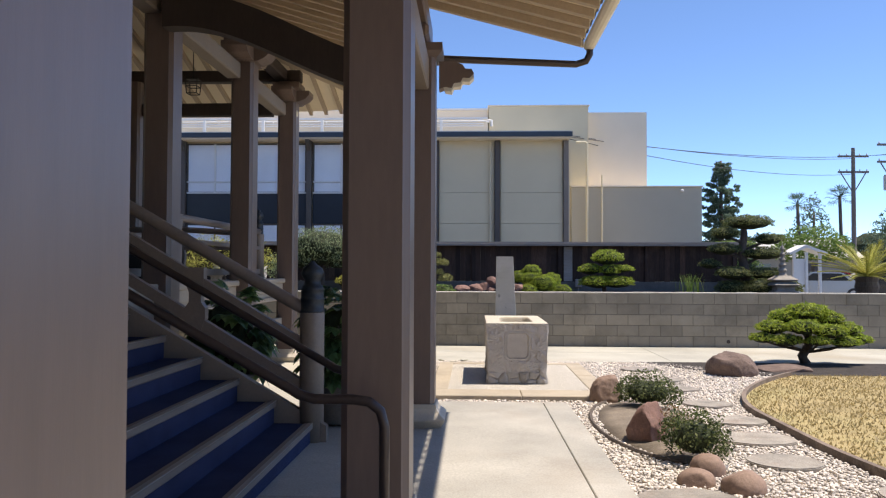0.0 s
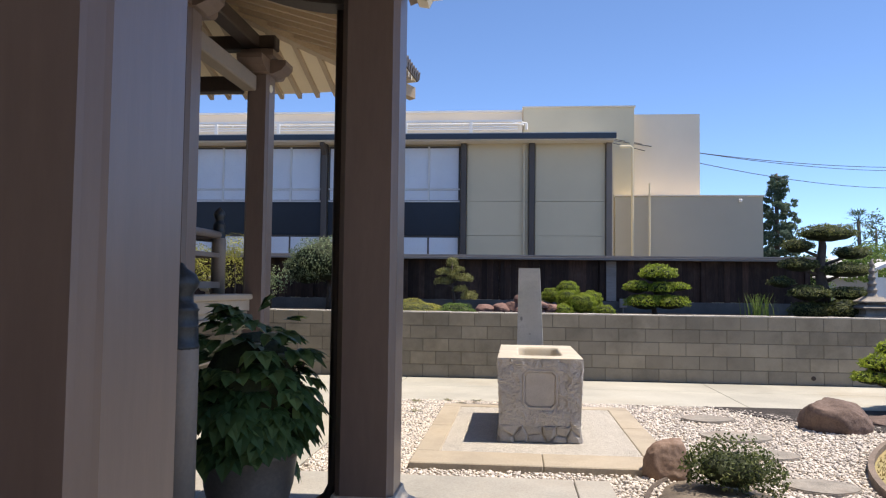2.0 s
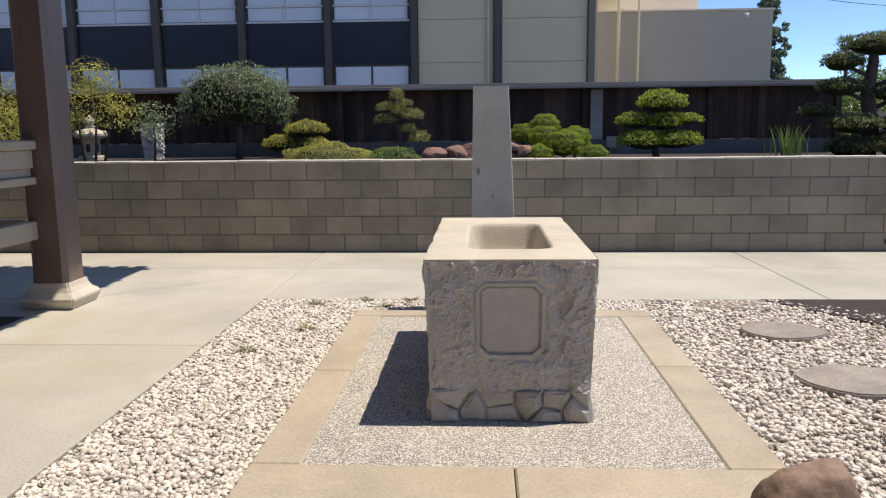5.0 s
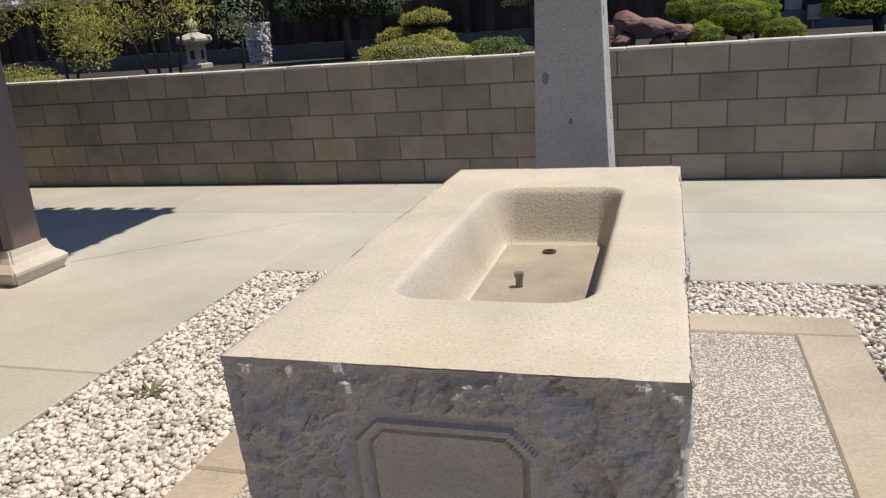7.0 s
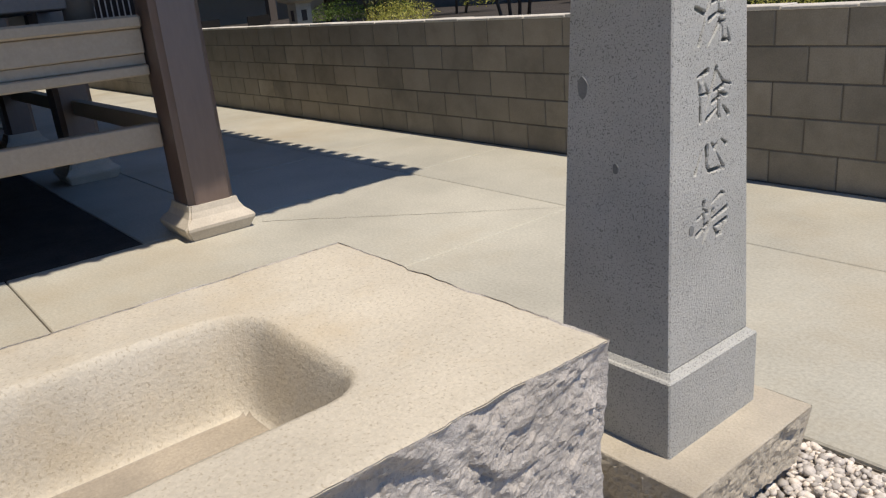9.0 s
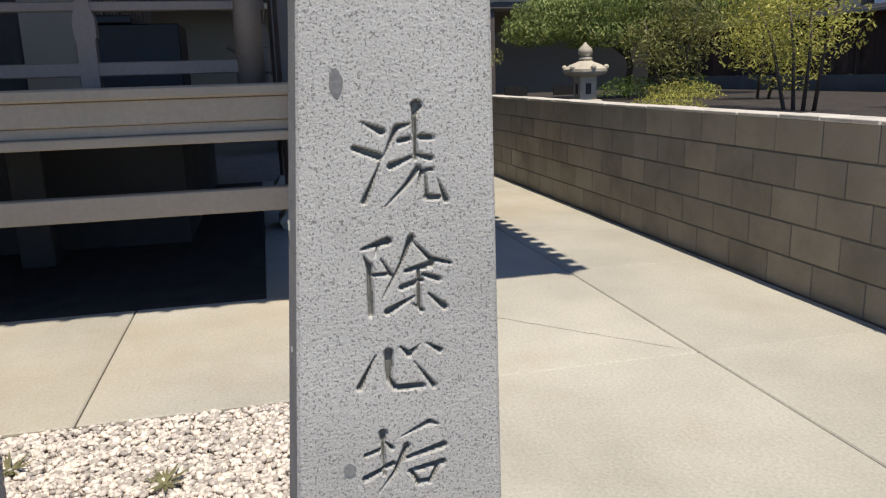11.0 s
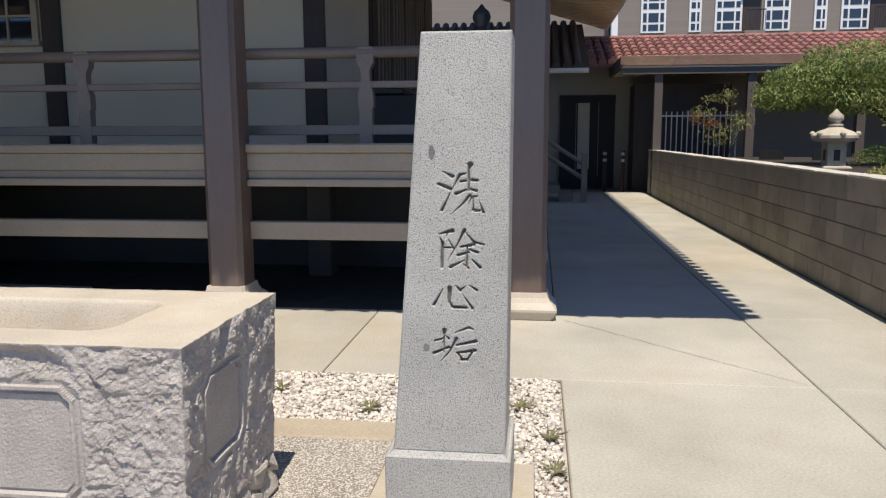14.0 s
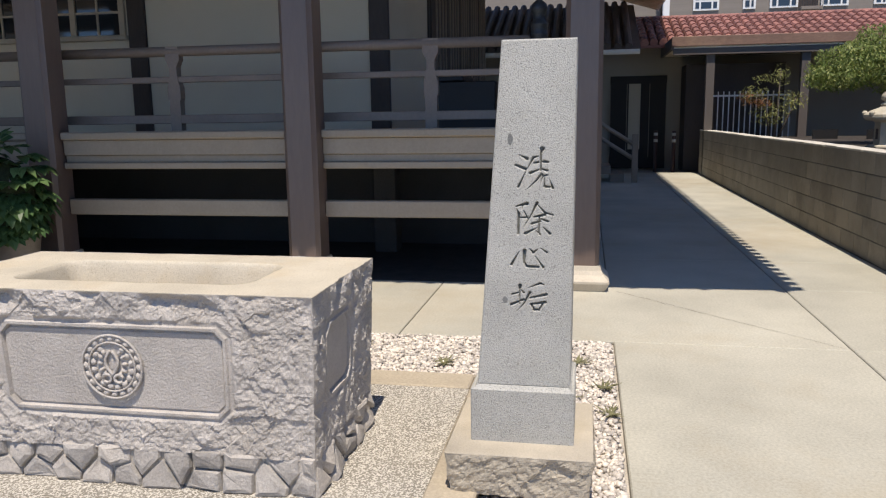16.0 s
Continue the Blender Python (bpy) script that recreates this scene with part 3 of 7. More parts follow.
# brush strokes on a grid ten wide: points and widths, start to end
GLYPHS = {
    "wash": (-0.027, 1.280, 0.0138, 0.0148, [
        ((1.0, 1.6), (3.1, 2.6), 0.3, 1.1), ((0.2, 4.1), (2.7, 5.0), 0.9, 1.1), ((0.9, 9.3), (2.9, 5.4), 0.9, 0.3),
        ((6.0, 2.0), (4.7, 2.3), 0.5, 0.9), ((4.7, 2.3), (3.1, 5.2), 0.9, 0.3), ((6.9, 0.3), (6.6, 1.3), 1.5, 0.7), ((6.6, 1.3), (6.6, 5.4), 0.7, 0.6),
        ((7.3, 3.3), (8.4, 3.4), 1.0, 0.8), ((4.9, 3.6), (6.0, 3.4), 0.8, 0.8), ((3.9, 6.0), (6.1, 5.2), 1.0, 0.6), ((6.6, 5.0), (8.2, 5.4), 0.6, 0.9),
        ((6.8, 6.3), (5.5, 7.8), 0.9, 0.7), ((5.5, 7.8), (3.1, 9.9), 0.7, 0.3), ((8.3, 6.5), (7.2, 6.6), 0.6, 0.7), ((7.2, 6.6), (6.6, 8.3), 0.7, 0.3),
        ((7.5, 7.0), (7.6, 9.0), 0.4, 0.6), ((7.6, 9.2), (8.9, 9.3), 0.9, 0.8), ((8.8, 7.4), (9.7, 9.6), 0.2, 0.9)]),
    "remove": (-0.025, 1.090, 0.0137, 0.0121, [
        ((0.2, 1.4), (3.0, 0.6), 0.5, 1.2), ((1.9, 1.2), (1.6, 2.4), 0.6, 0.3), ((2.2, 2.8), (3.2, 4.8), 0.4, 0.7), ((1.3, 4.7), (2.7, 4.7), 0.6, 0.7),
        ((0.3, 2.2), (0.9, 3.6), 0.3, 1.0), ((0.9, 3.4), (0.8, 9.6), 0.9, 0.8), ((5.6, 0.4), (4.4, 3.4), 1.0, 0.6), ((4.4, 3.4), (2.2, 7.6), 0.6, 0.3),
        ((5.6, 0.7), (7.6, 3.2), 0.4, 0.8), ((7.6, 3.2), (9.8, 3.9), 0.8, 0.6), ((4.8, 4.5), (7.6, 3.9), 0.6, 1.1), ((4.3, 6.5), (6.5, 5.8), 0.9, 0.8),
        ((6.8, 5.1), (8.4, 5.8), 0.7, 0.9), ((6.2, 4.6), (6.1, 9.2), 0.6, 0.7), ((5.4, 8.6), (6.4, 9.6), 0.3, 0.8), ((2.7, 9.4), (5.7, 7.7), 1.1, 0.4), ((7.3, 7.6), (9.0, 9.4), 0.5, 1.0)]),
    "heart": (-0.040, 0.925, 0.0132, 0.0148, [
        ((0.2, 4.2), (2.2, 1.0), 1.0, 0.4), ((3.7, 0.8), (3.6, 3.6), 1.3, 0.9), ((3.6, 3.6), (4.3, 4.6), 0.9, 0.9), ((4.3, 4.6), (7.4, 4.7), 0.9, 1.0),
        ((6.6, 2.0), (8.8, 4.8), 0.3, 0.9), ((5.1, 0.3), (6.1, 1.2), 0.4, 1.0), ((6.1, 1.2), (7.3, 0.3), 1.0, 0.3), ((8.2, 0.2), (9.7, 1.1), 0.4, 0.9)]),
    "dirt": (-0.040, 0.800, 0.0130, 0.0135, [
        ((2.6, 1.0), (2.5, 2.0), 1.3, 0.9), ((2.5, 2.0), (2.5, 6.0), 0.7, 0.5), ((0.4, 3.4), (2.3, 2.9), 0.7, 0.7), ((2.9, 2.2), (3.6, 2.9), 0.5, 0.8),
        ((0.2, 6.2), (2.7, 5.2), 1.0, 0.8), ((3.0, 5.0), (3.6, 4.8), 0.9, 0.9), ((4.8, 1.6), (8.2, 0.3), 0.3, 0.9), ((8.2, 0.3), (9.2, 0.7), 0.9, 0.5),
        ((5.4, 2.8), (3.8, 5.8), 1.0, 0.7), ((3.8, 5.8), (1.8, 8.0), 0.7, 0.3), ((5.4, 4.3), (9.8, 3.3), 0.7, 1.1), ((5.6, 6.0), (9.6, 5.4), 0.8, 1.1),
        ((5.8, 6.2), (6.7, 7.6), 0.8, 0.8), ((9.0, 5.8), (7.9, 7.6), 0.8, 0.8), ((6.5, 7.5), (7.9, 7.4), 0.9, 0.9)]),
}
NU, NV = 132, 520
gy, gz = np.meshgrid(np.linspace(0, 1, NU + 1), np.linspace(0, 1, NV + 1))
fy = (1 - gz) * (LO[1].y + (LO[2].y - LO[1].y) * gy) + gz * (HI[1].y + (HI[2].y - HI[1].y) * gy)
fz = LO[1].z + (HI[1].z - LO[1].z) * gz
cut = np.zeros_like(fy)
for left, top, su, sv, strokes in GLYPHS.values():
    for (ax, ay), (bx_, by_), w0, w1 in strokes:
        a = np.array((left + ax * su, top - ay * sv))
        ab = np.array((left + bx_ * su, top - by_ * sv)) - a
        k = np.clip(((fy - a[0]) * ab[0] + (fz - a[1]) * ab[1]) / (ab @ ab), 0, 1)
        dist = np.hypot(fy - a[0] - k * ab[0], fz - a[1] - k * ab[1])
        cut = np.maximum(cut, np.clip(((w0 + (w1 - w0) * k) * su * 0.5 - dist) * 2.4, 0, 0.011))
fx = LO[1].x + (HI[1].x - LO[1].x) * gz - cut
edge = np.minimum(np.minimum(gy, 1 - gy) * 0.3, np.minimum(gz, 1 - gz) * 1.2)
fx -= 0.004 * np.clip(1 - edge / 0.005, 0, 1)
me = raw("shaft", np.stack((fx, fy, fz), -1).reshape(-1, 3), [[j * (NU + 1) + i, j * (NU + 1) + i + 1, (j + 1) * (NU + 1) + i + 1, (j + 1) * (NU + 1) + i] for j in range(NV) for i in range(NU)])
me.materials.append(GRANITE_STELE)
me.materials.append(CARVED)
# faces cut deeper than 2.2 mm take the darker granite colour
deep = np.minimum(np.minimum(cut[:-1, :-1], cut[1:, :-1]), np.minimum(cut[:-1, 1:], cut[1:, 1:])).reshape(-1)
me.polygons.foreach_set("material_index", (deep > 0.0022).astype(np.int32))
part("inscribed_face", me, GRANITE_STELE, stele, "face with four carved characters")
bm = bmesh.new()
vs = [bm.verts.new(q) for q in LO + HI]
for v in (vs[1], vs[2], vs[5], vs[6]):
    v.co.x -= 0.0035
for q in ((4, 5, 6, 7), (0, 1, 5, 4), (2, 3, 7, 6), (3, 0, 4, 7)):
    bm.faces.new([vs[i] for i in q])
part("shaft", bm, GRANITE_STELE, stele)
bm = bx(-0.215, 0.155, -0.185, 0.195, 0.196, 0.402)
bmesh.ops.bevel(bm, geom=bm.edges[:], offset=0.004, segments=1, affect="EDGES")
lathe(bm, ((0.180, 0.4005), (0.168, 0.414)), at=(-0.03, 0.006, 0), square=True)
part("base_block", bm, GRANITE_STELE, stele)
bm = bmesh.new()
for o, du, n, lu in (((-0.29, -0.27, 0.036), (1, 0, 0), (0, -1, 0), 0.57), ((0.28, -0.27, 0.036), (0, 1, 0), (1, 0, 0), 0.54), ((0.28, 0.27, 0.036), (-1, 0, 0), (0, 1, 0), 0.57), ((-0.29, 0.27, 0.036), (0, -1, 0), (-1, 0, 0), 0.54)):
    side_face(bm, o, du, (0, 0, 1), n, lu, 0.162, 70, 24, (9, 9, 0.01, 0.01), 0.011, 4.4 + lu)
bmesh.ops.remove_doubles(bm, verts=bm.verts[:], dist=0.0015)
part("plinth", bm, GRANITE_TAN, stele, "rough-split tan granite plinth")
part("plinth_top", bx(-0.286, 0.276, -0.266, 0.266, 0.190, 0.2, bevel=0.003), GRANITE_TAN, stele, "tan weathered plinth top")
for name, y, z, ry, rz, face in (("stain_patch", -0.045, 1.31, 0.011, 0.026, "E"), ("stain_patch", -0.06, 0.735, 0.012, 0.014, "E"), ("chip", -0.138, 1.055, 0.018, 0.033, "S"), ("chip", -0.035, 0.875, 0.01, 0.016, "S")):
    bm = bmesh.new()
    pts = [(ry * math.cos(a) * (0.8 + 0.25 * noise.noise(Vector((a * 1.3, z, 0)))), rz * math.sin(a) * (0.8 + 0.25 * noise.noise(Vector((a * 1.7, z, 4))))) for a in (k * math.pi / 9 for k in range(18))]
    k = (z - 0.412) / 1.243
    if face == "E":
        prism(bm, [(y + a, z + b) for a, b in pts], 0.136 - 0.056 * k - 0.003, 0.136 - 0.056 * k + 0.0018, "x")
    else:
        prism(bm, [(y + a, z + b) for a, b in pts], -0.161 + 0.084 * k - 0.0018, -0.161 + 0.084 * k + 0.004, "y")
    part(name, bm, STAIN_SPOT, stele)

# ---- pebbles ----
def pebbles(name, n, regions, keep, size, seed, sub):
    r = np.random.RandomState(seed)
    bm = bmesh.new()
    bmesh.ops.create_icosphere(bm, subdivisions=sub, radius=1)
    bm.verts.ensure_lookup_table()
    base = np.array([v.co[:] for v in bm.verts])
    faces = np.array([[v.index for v in f.verts] for f in bm.faces])
    bm.free()
    pts = []
    areas = np.array([(a[1] - a[0]) * (a[3] - a[2]) for a in regions])
    for a, k in zip(regions, np.round(areas / areas.sum() * n).astype(int)):
        p = np.column_stack((r.uniform(a[0], a[1], k), r.uniform(a[2], a[3], k)))
        pts.append(p)
    p = np.concatenate(pts)
    p = p[np.array([keep(x, y) for x, y in p])]
    k = len(p)
    s = size * r.uniform(0.55, 1.25, k)[:, None] * np.column_stack((r.uniform(0.8, 1.25, k), r.uniform(0.65, 1.0, k), r.uniform(0.45, 0.75, k)))
    yaw, tilt = r.uniform(0, 6.28, k), r.uniform(-0.6, 0.6, k)
    v = base[None] * (1 + 0.16 * r.standard_normal((k, len(base), 1))) * s[:, None, :]
    ct, st, cy, sy = np.cos(tilt), np.sin(tilt), np.cos(yaw), np.sin(yaw)
    x, y, z = v[..., 0], v[..., 1] * ct[:, None] - v[..., 2] * st[:, None], v[..., 1] * st[:, None] + v[..., 2] * ct[:, None]
    w = np.stack((x * cy[:, None] - y * sy[:, None] + p[:, :1], x * sy[:, None] + y * cy[:, None] + p[:, 1:], z + (-0.02 + r.uniform(0.0, 0.022, k))[:, None]), -1)
    f = faces[None] + (np.arange(k) * len(base))[:, None, None]
    return raw(name, w.reshape(-1, 3), f.reshape(-1, 3), True)


def in_pad(x, y):
    return -0.69 < x < 1.47 and -0.97 < y < 2.18


def lawn_edge(y):
    """Where the lawn's timber edging runs, by y."""
    return 2.70 + 0.165 * max(0.0, y + 1.9) ** 1.95 + 0.10 * max(0.0, -3.2 - y) ** 1.6


def gravel_here(x, y):
    if in_pad(x, y) or (x < 0.86 and y < -1.33):
        return False
    if ((x - 1.55) / 0.5) ** 2 + ((y + 2.35) / 1.35) ** 2 < 1:
        return False
    if x > lawn_edge(min(y, 1.25)) - 0.07:
        return False
    if x > 2.6 and y > 1.3 and (x - 2.6) * 0.9 > (GY - y):
        return False
    return y < GY - 0.02 and x > GX + 0.02


tagged(part("gravel", pebbles("gravel", 30000, [(GX, -0.66, -0.95, GY), (-0.7, 1.5, 2.16, GY)], gravel_here, 0.0148, 1, 1), PEBBLE), "loose white and grey river pebbles", "gravel", kind="stuff")
tagged(part("gravel", pebbles("gravel", 68000, [(GX, 1.5, -1.33, -0.93), (1.44, 5.2, -1.4, GY), (0.84, 3.3, -7.0, -1.3)], gravel_here, 0.0168, 2, 1), PEBBLE), "loose white and grey river pebbles", "gravel", kind="stuff")

r_w = np.random.RandomState(14)
for k, (x, y) in enumerate(((-0.66, 2.64), (-0.3, 2.66), (-1.05, 2.5), (-0.95, 1.75), (-1.2, 1.2), (-0.5, 2.45))):
    bm = bmesh.new()
    root = bm.verts.new((0, 0, 0.004))
    for _ in range(30):
        a, l = r_w.uniform(0, 6.28), r_w.uniform(0.03, 0.11)
        d = Vector((math.cos(a), math.sin(a), r_w.uniform(0.1, 0.45))) * l
        w = Vector((-math.sin(a), math.cos(a), 0)) * r_w.uniform(0.004, 0.009)
        bm.faces.new([root] + [bm.verts.new(q) for q in (d * 0.5 + w, d, d * 0.5 - w)])
    t = tagged(part("weed", bm, WEED), "small straggling weed among the pebbles", "weed", "gravel weeds")
    t.location = (x, y, 0.0)

# ---- temple: posts ----
def post_profile(h, c):
    """Square section with stepped, beaded corners."""
    pts = []
    for sx, sy in ((1, 1), (-1, 1), (-1, -1), (1, -1)):
        q = [(sx * h, sy * (h - c)), (sx * (h - c * 0.25), sy * (h - c * 0.8)), (sx * (h - c * 0.8), sy * (h - c * 0.25)), (sx * (h - c), sy * h)]
        pts += q if sx * sy > 0 else q[::-1]
    return pts


def temple_post(x, y, z0, z1, half, label, base=True):
    t = thing("temple_post", (x, y, z0), label, "post", "porch posts")
    bm = bmesh.new()
    prism(bm, post_profile(half, 0.035), 0.1 if base else 0.0, z1 - z0, "z")
    part("shaft", bm, BROWN, t)
    if base:
        bm = bmesh.new()
        lathe(bm, ((half * 1.34, 0), (half * 1.56, 0.065), (half * 1.56, 0.085), (half * 1.42, 0.105), (half * 1.24, 0.13), (half * 1.12, 0.165), (half * 1.07, 0.20)), square=True)
        bmesh.ops.bevel(bm, geom=[e for e in bm.edges if abs(e.verts[0].co.z - e.verts[1].co.z) > 1e-4], offset=0.012, segments=2, affect="EDGES")
        part("base_stone", bm, STONE_BASE, t, "flared stone post base")
    return t


PZ = 0.06
for x, y, z0 in ((-0.668, -2.63, PZ), (-0.632, -5.76, PZ + 0.03), (-0.612, -9.1, PZ + 0.07)):
    temple_post(x, y, z0, 3.35, 0.165, "tall brown-painted square porch post with beaded corners on stone base")
for x, y in ((-3.15, -2.35), (-3.11, 0.155), (-3.11, 2.50), (-5.6, 2.47), (-8.0, 2.47), (-3.2, -9.0)):
    temple_post(x, y, 0.0, 4.42, 0.143, "brown-painted square veranda post on a flared stone base")

# ---- temple: beams ----
def beam(x0, x1, y0, y1, z0, z1, label, material=BROWN, bevel=0.015):
    return tagged(part("beam", bx(x0, x1, y0, y1, z0, z1, bevel=bevel), material), label, "beam", kind="structure")


for y0, y1 in ((-8.94, -5.93), (-5.59, -2.80)):
    beam(-0.73, -0.56, y0, y1, 3.05, 3.33, "taupe porch tie beam between posts", TAUPE)
for y0, y1 in ((-8.85, -2.5), (-2.2, -0.03), (0.27, 2.32)):
    beam(-3.29, -3.11, y0, y1, 3.86, 4.06, "brown head beam between veranda posts", TAUPE)
for x0, x1 in ((-5.45, -3.35), (-7.85, -5.75)):
    beam(x0, x1, 2.39, 2.55, 3.88, 4.08, "dark head beam between north veranda posts", DARK_TIMBER)
beam(-9.0, -2.9, 2.38, 2.56, 4.42, 4.6, "dark wall plate under the rafters", DARK_TIMBER)
beam(-3.3, -3.1, -12.0, 2.36, 4.42, 4.6, "dark wall plate under the rafters", DARK_TIMBER)
beam(-0.74, -0.56, -12.0, -2.2, 3.58, 3.78, "brown purlin carrying the porch rafters", BROWN)


for x, y in ((-3.15, -2.35), (-3.11, 0.14), (-3.11, 2.50)):
    t = thing("wooden_corbel", (x, y, 4.09), "dark boat-shaped wooden corbel on a veranda post head", "corbel", "veranda corbels")
    arm = [(-0.36, 0.17), (-0.36, 0.11), (-0.3, 0.045), (-0.2, 0.0), (0.2, 0.0), (0.3, 0.045), (0.36, 0.11), (0.36, 0.17)]
    part("cross_arm", prism(bmesh.new(), arm, -0.155, 0.155, "y"), BROWN, t)
    part("long_arm", prism(bmesh.new(), [(1.35 * a, b + 0.002) for a, b in arm], -0.158, 0.158, "x"), BROWN, t)
    part("bearing_block", lathe(bmesh.new(), ((0.17, 0.173), (0.21, 0.22), (0.21, 0.30)), square=True), BROWN, t)


def shrimp_beam(y):
    """The curved beam from a veranda post down to a porch post."""
    t = thing("curved_beam", (-2.0, y, 3.2), "dark curved rainbow beam joining porch and veranda posts", "beam")
    top, bot = [], []
    for i in range(25):
        s = i / 24
        x = 1.18 - s * 2.23 - 0.0
        k = s * s * (3 - 2 * s)
        z = 0.02 + 0.62 * k + 0.10 * math.sin(math.pi * s) * s
        hh = 0.15 + 0.02 * math.sin(math.pi * s)
        top.append((x, z + hh))
        bot.append((x, z - hh))
    bm = prism(bmesh.new(), top + bot[::-1], -0.09, 0.09, "y")
    part("body", bm, DARK_TIMBER, t)
    return t


shrimp_beam(-2.55)
shrimp_beam(-9.05)
for py in (-2.63, -5.76, -9.1):
    t = thing("bracket_block", (-0.64, py, 3.35), "brown stacked bracket block with carved nose on a porch post", "bracket")
    part("block", lathe(bmesh.new(), ((0.15, 0), (0.2, 0.05), (0.2, 0.12), (0.17, 0.125)), square=True), BROWN, t)
    part("arm", bx(-0.09, 0.09, -0.42, 0.42, 0.125, 0.235, bevel=0.03), BROWN, t)
    prof = [(0.165, -0.27), (0.165, -0.02), (0.3, -0.02), (0.38, -0.05), (0.40, -0.085), (0.46, -0.09), (0.48, -0.13), (0.44, -0.17), (0.38, -0.165), (0.36, -0.21), (0.30, -0.215), (0.28, -0.26), (0.22, -0.25)]
    part("carved_nose", prism(bmesh.new(), prof, -0.075, 0.075, "y"), BROWN, t, "carved cloud-shaped beam end")
    part("nose_edge", prism(bmesh.new(), [(a, b - 0.035) for a, b in prof[5:]] + [(a - 0.02, b + 0.01) for a, b in prof[5:]][::-1], -0.06, 0.06, "y"), WHITE_END, t, "white-painted lower edge")

# ---- temple: roof ----
EX, EY, EZ, SL = -1.36, 4.42, 4.36, 0.30
PEX, PEY = 0.92, -1.85


def roof_z(x, y):
    a = EZ + SL * (EX - x)
    b = EZ + SL * (EY - y) if y > -2.2 or x < EX - 0.3 else 99
    lift = 0.16 * max(0, 1 - (abs(x - EX) + abs(y - EY)) / 2.2) ** 2
    return min(a, b) + lift


def sheet(name, x0, x1, y0, y1, nx, ny, dz, thick, material):
    bm = bmesh.new()
    rows = [[[bm.verts.new((x0 + (x1 - x0) * i / nx, y0 + (y1 - y0) * j / ny, roof_z(x0 + (x1 - x0) * i / nx, y0 + (y1 - y0) * j / ny) + dz + h)) for i in range(nx + 1)] for j in range(ny + 1)] for h in (0, thick)]
    for j in range(ny):
        for i in range(nx):
            bm.faces.new((rows[0][j][i], rows[0][j + 1][i], rows[0][j + 1][i + 1], rows[0][j][i + 1]))
            bm.faces.new((rows[1][j][i], rows[1][j][i + 1], rows[1][j + 1][i + 1], rows[1][j + 1][i]))
    for j in range(ny):
        for i, q in ((0, 1), (nx, -1)):
            f = (rows[0][j][i], rows[1][j][i], rows[1][j + 1][i], rows[0][j + 1][i])
            bm.faces.new(f if q > 0 else f[::-1])
    for i in range(nx):
        for j, q in ((0, -1), (ny, 1)):
            f = (rows[0][j][i], rows[1][j][i], rows[1][j][i + 1], rows[0][j][i + 1])
            bm.faces.new(f if q > 0 else f[::-1])
    return bm


roof = thing("temple_roof", (-5, -4, 4.4), "temple roof with cream boarded eaves, exposed rafters and grey tiles", "roof", kind="structure")
roof.location = (0, 0, 0)
part("soffit", sheet("soffit", -20, EX, -14, EY, 76, 72, 0.0, 0.03, SOFFIT), SOFFIT, roof, "cream boarded eave soffit")
part("tile_bed", sheet("tile_bed", -20, EX + 0.03, -14, EY + 0.03, 76, 72, 0.034, 0.09, TILE_DARK), TILE_DARK, roof)
PZE = 3.75
for nm, dz, th, m_ in (("porch_soffit", 0.0, 0.03, SOFFIT), ("porch_tile_bed", 0.034, 0.08, TILE_DARK)):
    bm = bmesh.new()
    o = 0.0 if dz == 0 else 0.03
    prism(bm, [(EX, EZ + dz), (PEX + o, PZE + dz), (PEX + o, PZE + dz + th), (EX, EZ + dz + th)], -14, PEY + o, "y")
    part(nm, bm, m_, roof)
# rafters, each a bar with a white-painted end
rz = 0.075
for k in range(36):
    y = EY - 0.12 - 0.28 * k
    x_end = max(-11.0, EX - (EY - y)) if y > -2.2 else -9.0
    x_out = EX + 0.02
    a, b = roof_z(x_end, y), roof_z(x_out - 0.02, y)
    if k * 0.28 < 0.5:
        continue
    bm = prism(bmesh.new(), [(x_end, a), (x_out, b), (x_out, b - rz), (x_end, a - rz)], y - 0.03, y + 0.03, "y")
    ob = part("rafter", bm, RAFTER, roof)
    part("rafter_end", prism(bmesh.new(), [(x_out, b), (x_out + 0.004, b), (x_out + 0.004, b - rz), (x_out, b - rz)], y - 0.029, y + 0.029, "y"), WHITE_END, ob)
for k in range(66):
    x = EX - 0.40 - 0.28 * k
    y_end = EY - (EX - x)
    a, b = roof_z(x, max(y_end, -6)), roof_z(x, EY)
    bm = prism(bmesh.new(), [(max(y_end, -6), a), (EY + 0.02, b), (EY + 0.02, b - rz), (max(y_end, -6), a - rz)], x - 0.03, x + 0.03, "x")
    ob = part("rafter", bm, RAFTER, roof)
    part("rafter_end", prism(bmesh.new(), [(EY + 0.02, b), (EY + 0.024, b), (EY + 0.024, b - rz), (EY + 0.02, b - rz)], x - 0.029, x + 0.029, "x"), WHITE_END, ob)
for k in range(42):
    y = PEY - 0.1 - 0.28 * k
    bm = prism(bmesh.new(), [(EX + 0.06, EZ - 0.06 * SL), (PEX - 0.02, PZE + 0.02 * SL), (PEX - 0.02, PZE + 0.02 * SL - rz), (EX + 0.06, EZ - 0.06 * SL - rz)], y - 0.03, y + 0.03, "y")
    ob = part("rafter", bm, RAFTER, roof)
    part("rafter_end", bx(PEX - 0.02, PEX - 0.016, y - 0.029, y + 0.029, PZE - rz, PZE), WHITE_END, ob)
part("hip_rafter", prism(bmesh.new(), [(0, 0.06), (4.6, -0.93), (4.6, -1.10), (0, -0.14)], -0.07, 0.07, "y"), RAFTER, roof).matrix_local = pose(EX - 3.3, EY - 3.3, EZ + 0.98, 0, 0, 45)
